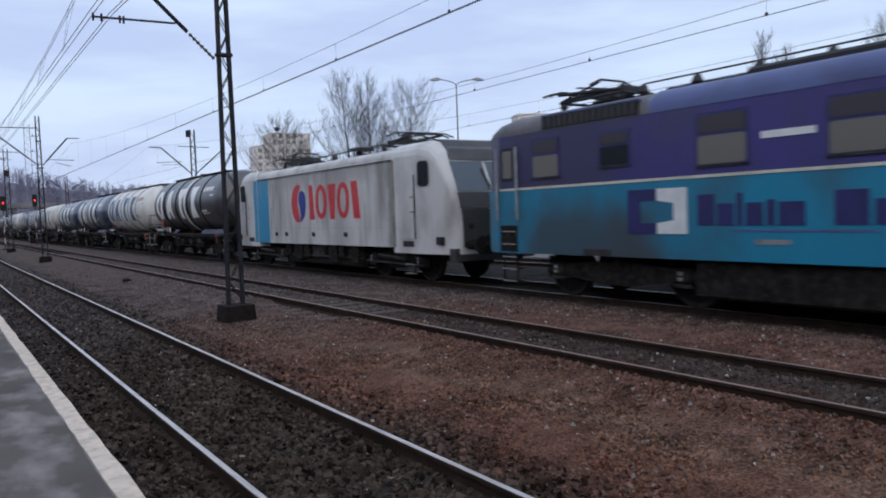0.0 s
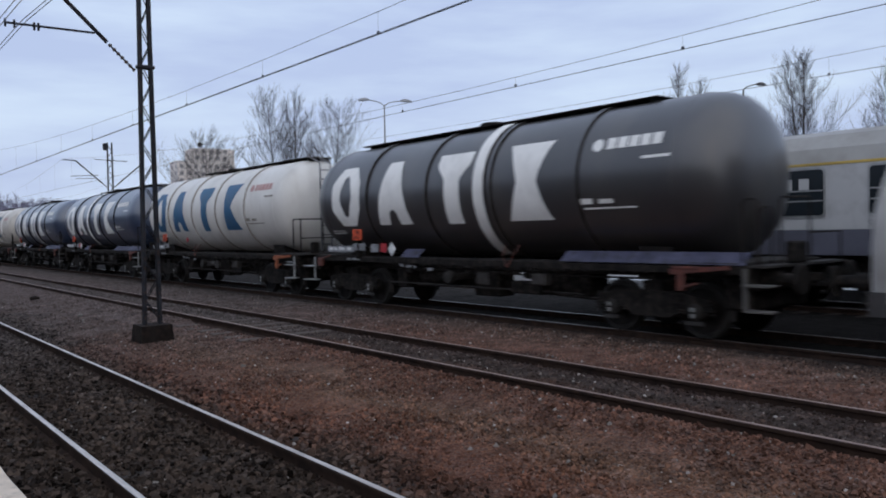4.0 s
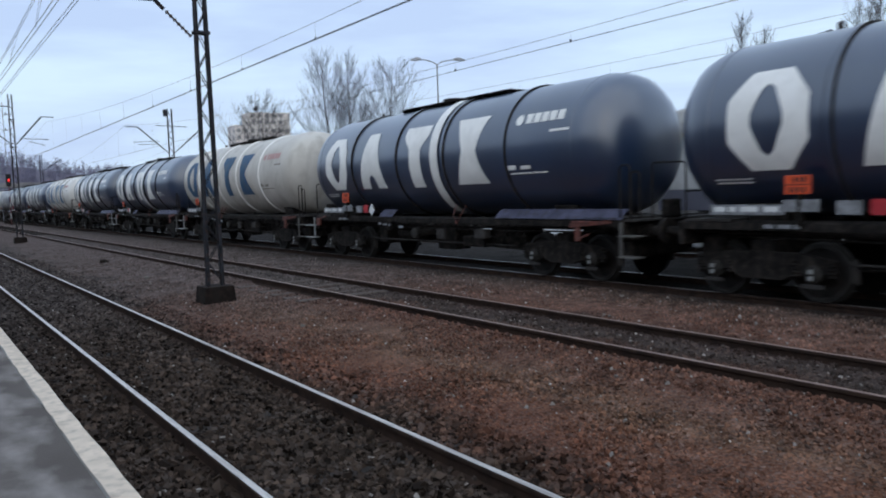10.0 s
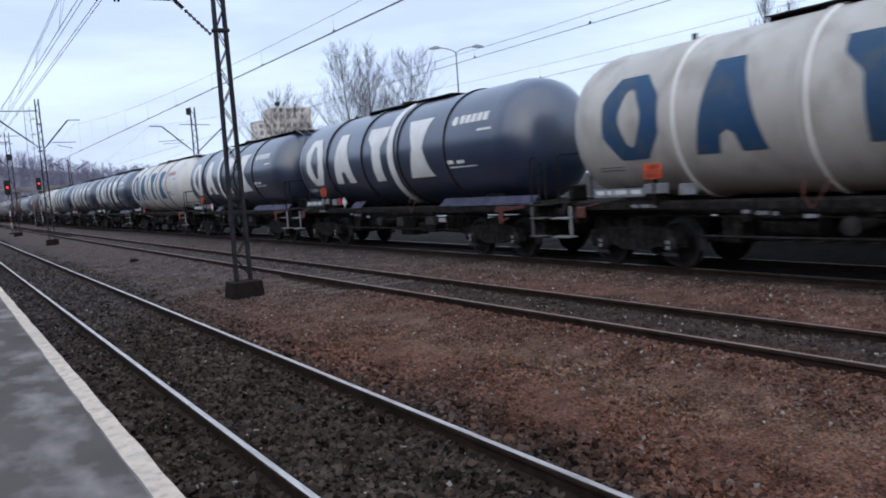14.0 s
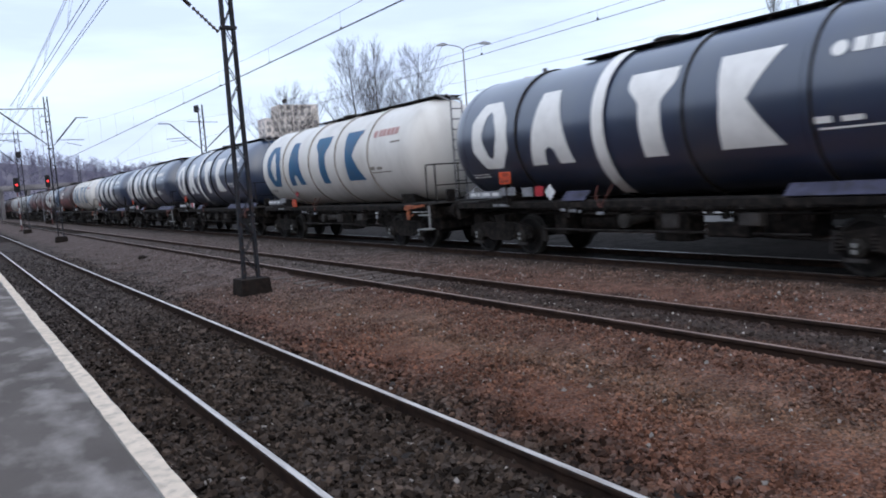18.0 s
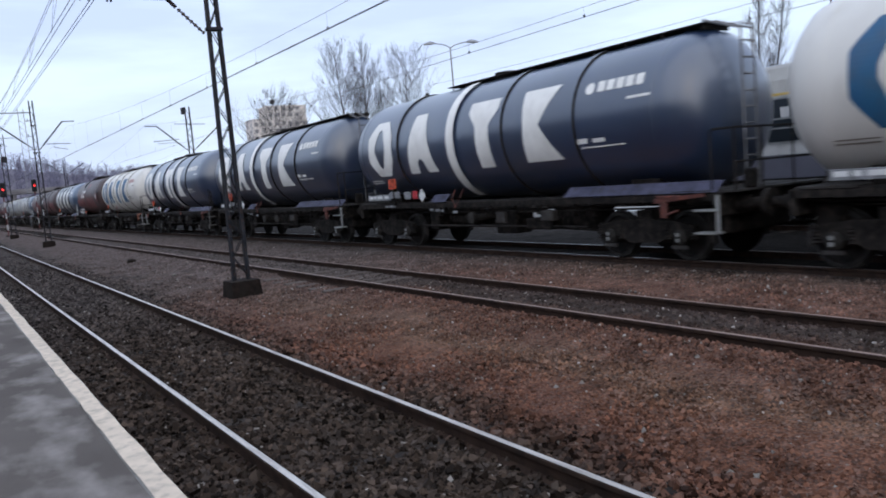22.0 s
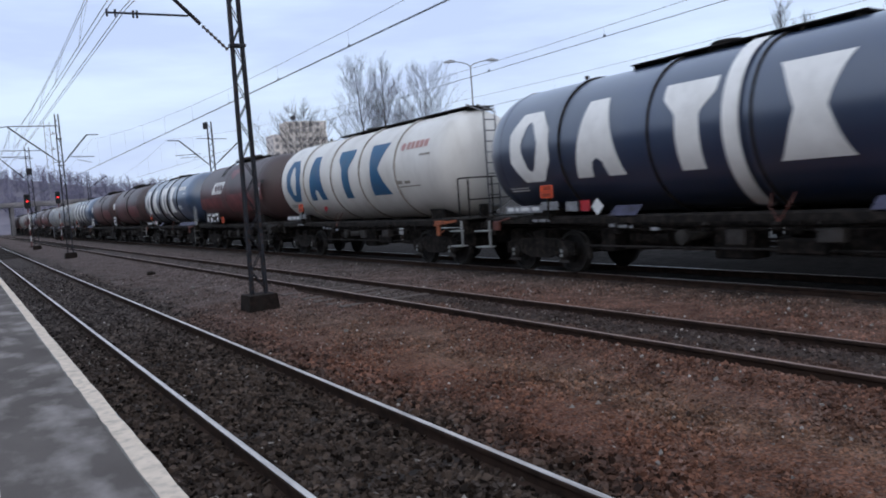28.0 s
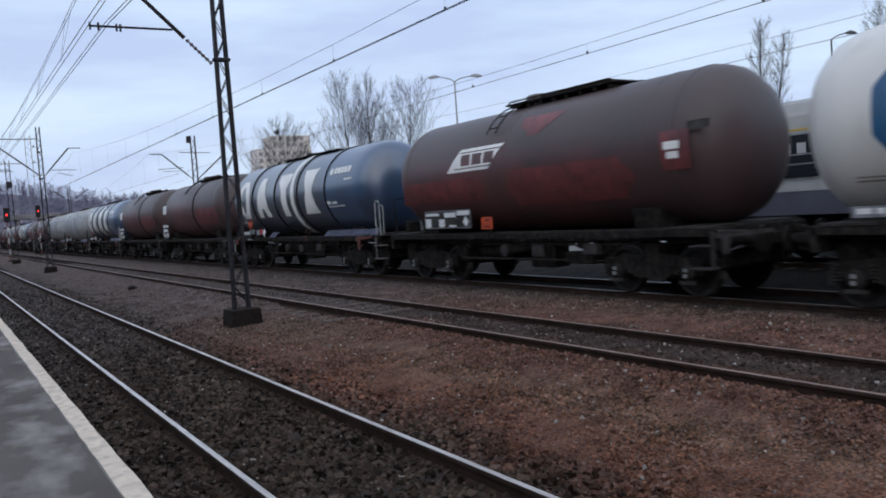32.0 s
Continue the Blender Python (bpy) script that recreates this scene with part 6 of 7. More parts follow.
        # dark centre of the front with split windscreen
        bm = bmesh.new()
        for a, b in ((-1.08, -0.05), (0.05, 1.08)):
            q = [bm.verts.new((x, s * (y + 0.012), z)) for x, y, z in ((a, 7.53, 3.18), (b, 7.53, 3.18), (b, 7.88, 2.40), (a, 7.88, 2.40))]
            bm.faces.new(q)
        g = bmesh.ops.extrude_face_region(bm, geom=bm.faces[:])
        for v in [v for v in g["geom"] if isinstance(v, bmesh.types.BMVert)]:
            v.co.y -= s * 0.03
        bmesh.ops.recalc_face_normals(bm, faces=bm.faces[:])
        part("windscreen", bm, M["windscreen"], e, "two-pane windscreen, sky reflection partly painted in")
        bm = loft(bmesh.new(), [[(-1.08, s * 8.02, 1.95), (1.08, s * 8.02, 1.95), (1.1, s * 7.91, 2.37), (-1.1, s * 7.91, 2.37)], [(-1.08, s * 7.90, 1.95), (1.08, s * 7.90, 1.95), (1.1, s * 7.78, 2.37), (-1.1, s * 7.78, 2.37)]])
        part("front_panel", bm, M["loco_dark"], e, "dark grey front panel")
        part("front_panel", B(-1.05, 1.05, *sorted((s * 7.97, s * 8.045)), 0.98, 1.93), M["loco_dark"], e, "dark grey front panel")
        part("visor", loft(bmesh.new(), [[(-1.06, s * 7.535, 3.22), (1.06, s * 7.535, 3.22), (1.0, s * 7.38, 3.52), (-1.0, s * 7.38, 3.52)], [(-1.0, s * 7.07, 3.77), (1.0, s * 7.07, 3.77), (0.98, s * 6.75, 3.83), (-0.98, s * 6.75, 3.83)]]), M["loco_dark"], e, "dark sloping brow")
        for x in (-0.8, 0.8):
            part("headlight", T((x, s * 8.02, 1.5), (x, s * 8.06, 1.5), 0.08, 14), M["frame_grey"], e)
        part("wiper", T((0.0, s * 7.94, 2.35), (-0.15, s * 7.66, 3.0), 0.018, 5), M["black_paint"], e)
        part("buffer_beam", B(-1.3, 1.3, *sorted((s * 7.75, s * 8.0)), 0.62, 0.95), M["loco_dark"], e)
    for y in (0.13, -2.26, 2.48, 3.4):
        part("body_socket", B(-1.45, -1.425, y - 0.11, y + 0.11, 1.22, 1.36), M["black_paint"], t)
    part("side_seam", B(-1.434, -1.428, -5.1, 4.1, 1.5, 1.505), M["plate_grey"], t)
    for y in (3.95,):
        part("side_seam", B(-1.436, -1.428, y - 0.004, y + 0.006, 0.96, 3.36), M["frame_grey"], t)
    buffers(t, 8.6, 1.05)
    for y in (-4.8, 4.8):
        bogie(t, y, 2.6, 0.6, 1.1)
    part("transformer", B(-1.2, 1.2, -2.9, 2.9, 0.26, 0.94, bev=0.05), M["underframe"], t)
    part("equipment_box", B(-1.3, -0.9, -0.3, 0.6, 0.5, 0.92, bev=0.03), M["frame_grey"], t)
    for y, w, z0 in ((-2.6, 0.5, 0.42), (-1.7, 0.35, 0.55), (-1.1, 0.6, 0.36), (1.0, 0.45, 0.5), (1.7, 0.7, 0.4), (2.6, 0.3, 0.52)):
        part("equipment_box", B(-1.34, -1.15, y - w / 2, y + w / 2, z0, 0.93, bev=0.02), M["underframe"], t)
    for y in (-6.55, -3.15, 3.15, 6.55):
        part("sand_pipe", polytube(bmesh.new(), [(-0.95, y, 0.9), (-1.0, y, 0.4), (-0.8, y, 0.12)], 0.03), M["underframe"], t)
    for y in (-4.8, 4.8):
        part("damper", T((-1.3, y - 0.7, 0.62), (-1.3, y + 0.7, 0.7), 0.05, 8), M["frame_grey"], t)
        part("traction_link", T((-1.22, y - 1.6, 0.45), (-1.22, y + 1.6, 0.5), 0.035, 6), M["frame_grey"], t)
    part("pipe_run", polytube(bmesh.new(), [(-1.25, -3.0, 0.55), (-1.25, 3.0, 0.55)], 0.03), M["frame_grey"], t)
    pantograph(t, 3.9, 3.98, 1)
    pantograph(t, -4.0, 3.98, -1)
    bm = polytube(bmesh.new(), [(-0.3, 3.0, 4.02), (-0.3, -3.0, 4.05)], 0.025)
    part("roof_busbar", bm, M["roof_gear"], t)
    for y in (0.6, -1.25, 2.0):
        part("roof_insulator", L([(3.7, 0.08), (3.78, 0.12), (3.84, 0.08), (3.9, 0.12), (4.03, 0.05)], 10, "z", c=(-0.3, y, 0)), M["roof_gear"], t)
    part("circuit_breaker", B(-0.55, 0.1, -1.6, -1.0, 3.98, 4.1, bev=0.03), M["roof_gear"], t)
    part("roof_aerial", T((-0.3, -0.9, 3.7), (-0.3, -0.9, 4.15), 0.03, 6), M["roof_gear"], t)
    return t


def blue_loco():
    t = thing("electric_locomotive", "violet and turquoise electric locomotive with cream lining", "locomotive")
    low = lambda y, w: [(-w, y, 0.92), (-w, y, 2.32), (w, y, 2.32), (w, y, 0.92)]
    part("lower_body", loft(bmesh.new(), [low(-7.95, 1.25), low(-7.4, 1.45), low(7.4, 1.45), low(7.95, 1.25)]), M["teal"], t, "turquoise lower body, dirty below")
    upp = lambda y, w: [(-w, y, 2.325), (-w, y, 3.5), (w, y, 3.5), (w, y, 2.325)]
    part("upper_body", loft(bmesh.new(), [upp(-7.85, 1.22), upp(-7.3, 1.44), upp(7.3, 1.44), upp(7.85, 1.22)]), M["violet"], t, "violet upper body")
    part("lining", B(-1.462, -1.44, -7.3, 7.3, 2.30, 2.35), M["cream_line"], t, "thin cream lining")
    part("roof", loft(bmesh.new(), [hull(-7.92, 1.18, 3.505, 3.52, 0.7, 3.56), hull(-7.7, 1.27, 3.505, 3.56, 0.8, 3.76), hull(-7.2, 1.42, 3.505, 3.6, 0.9, 3.92), hull(7.0, 1.44, 3.505, 3.6, 0.9, 3.92), hull(7.45, 1.38, 3.505, 3.58, 0.85, 3.86), hull(7.75, 1.27, 3.505, 3.55, 0.8, 3.74), hull(7.93, 1.18, 3.505, 3.52, 0.7, 3.58)]), M["roof_grey"], t, "sooty grey rounded roof", smooth=True)
    part("roof_fairing", loft(bmesh.new(), [hull(-6.5, 1.45, 3.5, 3.62, 1.12, 3.92), hull(2.9, 1.45, 3.5, 3.62, 1.12, 3.92), hull(3.1, 1.42, 3.5, 3.58, 1.16, 3.84), hull(3.2, 1.36, 3.5, 3.54, 1.2, 3.72)]), M["violet_roof"], t, "blue-violet roof fairing", smooth=True)
    lv = part("louvre_panel", B(-1.452, -1.36, 3.25, 5.85, 3.53, 3.78), M["black_paint"], t, "dark louvre band")
    part("louvre_trim", B(-1.458, -1.34, 3.25, 5.85, 3.785, 3.815), M["violet_roof"], lv, "pale trim above the louvres")
    for y in np.arange(3.35, 5.8, 0.16):
        part("louvre_slat", B(-1.47, -1.452, y, y + 0.05, 3.55, 3.76), M["loco_dark"], lv)
    for a, b, c, d, g in ((5.38, 6.15, 2.55, 3.3, "glass_pale"), (3.5, 4.2, 2.66, 3.26, "glass"), (1.08, 1.98, 2.52, 3.32, "glass_pale"), (-1.05, -0.25, 2.52, 3.3, "glass_pale"), (-3.2, -2.3, 2.52, 3.3, "glass_pale"), (-5.4, -4.5, 2.52, 3.3, "glass")):
        w = part("window", B(-1.452, -1.442, a - 0.05, b + 0.05, c - 0.05, d + 0.05, bev=0.004), M["vinyl_navy"], t)
        part("pane", PR(rounded(a, b, c, c + (d - c) * 0.58, 0.05), "x", -1.46, -1.4525), M[g], w, "blind-backed pane" if g == "glass_pale" else "")
        part("pane", PR(rounded(a, b, c + (d - c) * 0.64, d, 0.05), "x", -1.46, -1.4525), M["glass_dim"], w)
        part("sill", B(-1.475, -1.4525, a - 0.05, b + 0.05, c - 0.05, c - 0.015), M["frame_grey"], w)
    d = part("cab_door", B(-1.455, -1.443, 6.75, 7.28, 1.55, 3.36, bev=0.006), M["violet"], t)
    part("door_foot", B(-1.4585, -1.4555, 6.752, 7.278, 1.552, 2.30), M["teal"], d, "turquoise lower half of the door")
    part("door_frame", PR(rounded(6.80, 7.23, 2.5, 3.24, 0.06), "x", -1.4585, -1.4555), M["black_paint"], d)
    part("door_window", PR(rounded(6.86, 7.17, 2.58, 3.18, 0.05), "x", -1.464, -1.459), M["glass_pale"], d)
    for y in (6.66, 7.36):
        part("handrail", T((-1.50, y, 1.65), (-1.50, y, 3.25), 0.028, 8), M["steel"], t, "pale vertical handrail")
    for z in (0.28, 0.55, 0.82, 1.1, 1.38):
        st = part("cab_step", B(-1.45, -1.25, 6.8, 7.25, z, z + 0.035), M["underframe"], t)
        part("step_edge", B(-1.472, -1.4505, 6.8, 7.25, z + 0.005, z + 0.03), M["steel"], st, "worn bright step edge")
    for y in (6.8, 7.25):
        part("step_hanger", B(-1.44, -1.40, y - 0.02, y + 0.02, 0.26, 0.95), M["underframe"], t)
    # no hollow here: the recess's darkness is a thin black sheet on the flank
    part("step_well", B(-1.4535, -1.4505, 6.72, 7.33, 0.95, 1.53), M["underframe"], t, "flat dark sheet in place of a shaded recess behind the cab steps")
    part("number_bar", B(-1.452, -1.443, -0.05, 0.82, 2.84, 2.95), M["plate_white"], t, "pale bar where a number stands")
    # square emblem and name bars
    part("emblem_navy", PR([(3.53, 1.36), (3.53, 2.16), (2.88, 2.16), (2.88, 1.95), (3.25, 1.95), (3.25, 1.55), (2.88, 1.55), (2.88, 1.36)], "x", -1.463, -1.452), M["vinyl_navy"], t, "navy bracket of the square emblem")
    part("emblem_white", PR([(2.86, 1.36), (2.86, 1.55), (2.5, 1.6), (2.5, 1.9), (2.86, 1.95), (2.86, 2.16), (2.22, 2.16), (2.22, 1.36)], "x", -1.463, -1.452), M["plate_white"], t, "white bracket of the square emblem")
    for a, b, z1 in ((2.0, 1.68, 2.02), (1.62, 1.32, 1.86), (1.26, 1.16, 2.02), (1.1, 0.8, 1.86), (0.74, 0.6, 1.9), (0.54, 0.12, 1.86), (-0.32, -0.8, 2.0), (-0.88, -1.3, 1.86), (-1.4, -1.8, 1.86), (-1.9, -2.3, 1.86)):
        part("name_bar", B(-1.462, -1.452, b, a, 1.5, z1), M["vinyl_navy"], t, "navy bar of the painted name")
    part("painted_line", B(-1.4595, -1.4505, -0.9, 1.35, 1.40, 1.435), M["violet_roof"], t, "faint pale line of small writing")
    part("small_writing", B(-1.4595, -1.4505, 0.35, 0.95, 1.20, 1.28), M["plate_grey"], t)
    part("lamp_front", T((-0.8, 7.9, 1.5), (-0.8, 8.0, 1.5), 0.12, 14), M["plate_white"], t)
    part("rear_windscreen", B(-1.0, 1.0, 7.86, 7.9, 2.5, 3.3), M["glass"], t)
    part("grime_box", B(-1.47, -1.455, 4.0, 4.7, 0.93, 1.06), M["frame_grey"], t)
    buffers(t, 8.55, 1.05)
    for y in (-4.15, 4.15):
        bogie(t, y, 3.2, 0.6, 1.12)
    part("battery_box", B(-1.3, 1.3, -2.2, 2.2, 0.26, 0.91, bev=0.04), M["underframe"], t)
    pantograph(t, 5.4, 4.18, 1)
    bm = polytube(bmesh.new(), [(-0.4, 4.0, 4.25), (-0.4, -6.0, 4.25)], 0.018)
    polytube(bm, [(0.3, 4.0, 4.2), (0.3, -6.0, 4.2)], 0.02)
    part("roof_busbar", bm, M["roof_gear"], t)
    for y in np.arange(-6, 4.1, 1.25):
        part("roof_insulator", L([(3.85, 0.08), (3.95, 0.12), (4.02, 0.08), (4.1, 0.12), (4.24, 0.05)], 10, "z", c=(-0.4, y, 0)), M["roof_gear"], t)
    part("resistor_box", B(-0.8, 0.8, -3.5, 1.5, 3.92, 4.1, bev=0.05), M["roof_gear"], t)
    return t


vehicles.append((grey_loco(), 23.4))
vehicles.append((blue_loco(), 6.05))


# parked electric multiple unit beyond the train
def parked_unit():
    t = thing("parked_passenger_train", "parked pale-grey passenger train with ochre band and beige roof", "passenger train", pose(18.1, 0, 0.17))
    y0, y1 = -45.0, 13.2
    part("body", PR([(-1.45, 1.75), (-1.45, 3.13), (1.45, 3.13), (1.45, 1.75)], "y", y0, y1), M["emu_side"], t, "pale grey side")
    part("roof", PR([(-1.46, 3.18), (-1.33, 3.5), (-0.95, 3.82), (-0.4, 3.96), (0.4, 3.96), (0.95, 3.82), (1.33, 3.5), (1.46, 3.18)], "y", y0, y1), M["emu_roof"], t, "beige rounded roof")
    part("ochre_band", B(-1.462, 1.462, y0, y1, 3.135, 3.19), M["emu_yellow"], t, "ochre band under the roof")
    part("skirt", B(-1.44, 1.44, y0, y1, 1.2, 1.748), M["emu_blue"], t, "blue-grey lower side")
    y = 9.97
    while y > y0 + 2:
        w = part("window", PR(rounded(y - 0.66, y + 0.66, 2.00, 3.10, 0.1), "x", -1.466, -1.452), M["steel"], t)
        part("pane", PR(rounded(y - 0.62, y + 0.62, 2.06, 3.05, 0.08), "x", -1.474, -1.467), M["glass"], w)
        for z in (2.36, 2.58):
            part("window_bar", B(-1.482, -1.475, y - 0.61, y + 0.61, z, z + 0.03), M["steel"], w)
        for o in (-0.32, 0.05):
            part("headrest", B(-1.4785, -1.4745, y + o, y + o + 0.22, 2.62, 2.86), M["emu_side"], w, "pale seat headrest behind the glass")
        y -= 2.17
    part("end_window", B(-0.9, 0.9, y1, y1 + 0.02, 2.2, 3.0), M["glass"], t)
    part("underframe", B(-1.1, 1.1, y0 + 1, y1 - 1, 0.5, 1.2), M["underframe"], t)
    for yb in (y1 - 3.5, y1 - 17, y1 - 22):
        bogie(t, yb, 2.6, 0.46)
    return t


parked_unit()


# ---- signals, lamps, trees, houses, hill, bridge ----
def signal(x, y, head_z):
    t = thing("railway_signal", "railway signal showing red on a striped post", "railway signal", pose(x, y, ground_z(x)), "colour-light signals")
    n = 7
    for k in range(n):
        z0, z1 = 0.05 + (head_z - 0.7) * k / n, 0.05 + (head_z - 0.7) * (k + 1) / n
        part("post_section", T((0, 0, z0), (0, 0, z1), 0.058, 10), M["white_paint"] if k % 2 else M["red_paint"], t)
    part("footing", B(-0.25, 0.25, -0.25, 0.25, -0.1, 0.08), M["concrete_dark"], t)
    part("signal_head", B(-0.26, 0.26, -0.12, 0.12, head_z - 0.75, head_z + 0.65, bev=0.06), M["black_paint"], t, "black signal head")
    for k in range(3):
        z = head_z - 0.5 + 0.45 * k
        part("hood", T((0, -0.12, z), (0, -0.34, z + 0.02), 0.11, 12, 0.10, caps=False), M["black_paint"], t)
        part("lens", T((0, -0.125, z), (0, -0.14, z), 0.09, 14), M["signal_red"] if k == 1 else M["black_paint"], t, "lit red lens" if k == 1 else "")
    return t


signal(4.86, 150, 7.5)
signal(5.75, 84, 4.55)
signal(9.9, 98, 5.1)


def street_lamp(x, y, h, arms, material, label):
    t = thing("street_lamp", label, "street lamp", pose(x, y, 0))
    part("column", T((0, 0, -0.2), (0, 0, h - 0.28), 0.10, 10, 0.055), M[material], t)
    for ux, uy in arms:
        pts = [(0, 0, h - 0.5), (ux * 0.03, uy * 0.03, h - 0.30), (ux * 0.14, uy * 0.14, h - 0.14), (ux * 0.35, uy * 0.35, h - 0.02), (ux * 0.64, uy * 0.64, h + 0.08)]
        part("arm", polytube(bmesh.new(), pts, 0.038, 8), M[material], t)
        a = math.atan2(uy, ux)
        L_ = math.hypot(ux, uy)
        hd = part("lantern", loft(bmesh.new(), [[(L_ * 0.62, -0.06, h + 0.02), (L_ * 0.62, 0.06, h + 0.02), (L_ * 0.62, 0.05, h + 0.14), (L_ * 0.62, -0.05, h + 0.14)], [(L_ * 0.8, -0.2, h), (L_ * 0.8, 0.2, h), (L_ * 0.8, 0.12, h + 0.22), (L_ * 0.8, -0.12, h + 0.22)], [(L_ * 1.05, -0.1, h - 0.02), (L_ * 1.05, 0.1, h - 0.02), (L_ * 1.05, 0.05, h + 0.1), (L_ * 1.05, -0.05, h + 0.1)]]), M[material], t)
        hd.rotation_euler = (0, 0, a)
    return t


street_lamp(33.5, 46.9, 12.0, [(-1.75, 0.75), (1.9, -0.8)], "lamp_post", "grey street lamp with two curved arms")
street_lamp(51.0, 27.5, 12.0, [(1.3, -0.9)], "lamp_dark", "dark street lamp with one short arm")


def limb(bm, p, d, length, r0, r1, n, seg, rng, wob, up):
    """A bent tapering limb; returns its points and end direction."""
    q, d = Vector(p), Vector(d).normalized()
    pts, rings = [q.copy()], [ring(bm, q, d, r0, seg)]
    for k in range(n):
        d = (d + Vector((rng.gauss(0, wob), rng.gauss(0, wob), rng.gauss(0, wob * 0.5) + up))).normalized()
        q = q + d * length / n
        pts.append(q.copy())
        rings.append(ring(bm, q, d, r0 + (r1 - r0) * (k + 1) / n, seg))
    skin(bm, rings, False)
    return pts, d


def along(pts, u):
    f = u * (len(pts) - 1)
    i = min(int(f), len(pts) - 2)
    return pts[i].lerp(pts[i + 1], f - i), (pts[i + 1] - pts[i]).normalized()


def bare_tree(x, y, h, seed, reach, lean_up, label, limbs=22, thick=1.0):
    """A leafless tree: trunk, rising limbs, branches and three orders of twigs; reach: lowest limbs' length over the height."""
    rng = random.Random(seed)
    t = thing("bare_tree", label, "tree", pose(x, y, 0))
    br, tw = bmesh.new(), bmesh.new()
    trunk, _ = limb(br, (0, 0, -0.3), (0, 0, 1), h * 0.96, h * 0.0085, 0.02, 12, 7, rng, 0.035, 0.03)
    for k in range(limbs):
        u = 0.16 + 0.78 * (k + rng.random() * 0.8) / limbs
        p, _ = along(trunk, u)
        az = k * 2.4 + rng.uniform(-0.5, 0.5)
        ln = h * reach * (1.12 - u) * rng.uniform(0.75, 1.2) + 0.6
        out = Vector((math.cos(az), math.sin(az), lean_up * rng.uniform(0.75, 1.25)))
        lp, _ = limb(br, p, out, ln, h * 0.0019 * (1.25 - u), 0.010, 7, 4, rng, 0.08, 0.07)
        nb = 7 + int(6 * (1 - u))
        for m in range(nb):
            v = 0.15 + 0.85 * (m + rng.random()) / nb
            q, ld = along(lp, min(v, 0.99))
            a2 = rng.uniform(0, 6.28)
            d2 = (ld + 0.62 * Vector((math.cos(a2), math.sin(a2), 0.35))).normalized()
            l2 = (0.7 + ln * 0.26) * rng.uniform(0.7, 1.25) * (1.15 - 0.45 * v)
            bp, _ = limb(tw, q, d2, l2, 0.0135 * thick, 0.008 * thick, 3, 3, rng, 0.10, 0.08)
            for s in range(5):
                w = 0.2 + 0.8 * (s + rng.random()) / 5
                q3, d3 = along(bp, min(w, 0.99))
                a3 = rng.uniform(0, 6.28)
                e3 = (d3 + 0.62 * Vector((math.cos(a3), math.sin(a3), 0.4))).normalized()
                tp, _ = limb(tw, q3, e3, l2 * rng.uniform(0.35, 0.65), 0.009 * thick, 0.0055 * thick, 2, 3, rng, 0.10, 0.08)
                for g in range(2):
                    q4, d4 = along(tp, 0.35 + 0.5 * g)
                    a4 = rng.uniform(0, 6.28)
                    limb(tw, q4, (d4 + 0.6 * Vector((math.cos(a4), math.sin(a4), 0.3))), l2 * 0.28, 0.008 * thick, 0.005 * thick, 1, 3, rng, 0.1, 0.05)
    part("trunk", br, M["bark"], t, "grey trunk and limbs", smooth=True)
    part("crown", tw, M["twig"], t, "fine leafless twigs")
    return t


UPRIGHT, BROAD = "tall bare winter tree with upswept branches", "bare winter tree with a broad twiggy crown"
t1 = bare_tree(46.75, 89.3, 21.0, 11, 0.46, 1.45, UPRIGHT, 36, 0.85)
t2 = bare_tree(51.2, 90.7, 22.2, 12, 0.40, 1.5, UPRIGHT, 34, 0.85)
bare_tree(55.2, 90.8, 20.8, 23, 0.50, 1.15, UPRIGHT, 36, 0.85)
t4 = bare_tree(61.95, 150.6, 23.4, 14, 0.62, 0.95, BROAD, 40, 1.15)
t5 = bare_tree(74.7, 48, 20.8, 17, 0.20, 2.2, UPRIGHT, 32, 0.75)
for tree, x, y, turn, s in ((t4, 72.5, 158, 200, 0.72), (t5, 77.4, 49, 80, 0.96), (t5, 77.5, 36, 150, 1.03), (t1, 81.0, 37, 10, 0.95), (t2, 86.0, 30, 280, 0.9), (t5, 78.0, 62, 200, 0.66)):
    c = copy_thing(tree, Matrix())
    c.matrix_basis = pose(x, y, 0, 0, 0, turn) @ Matrix.Scale(s, 4)
nest_tree = thing("bird_nest", "dark round clump of twigs high in a bare tree", "nest", pose(60.6, 149.6, 20.6))
bm = bmesh.new()
bmesh.ops.create_icosphere(bm, subdivisions=2, radius=0.55)
for v in bm.verts:
    v.co *= 1 + 0.35 * noise.noise(v.co * 4)
part("twig_clump", bm, M["bark"], nest_tree)


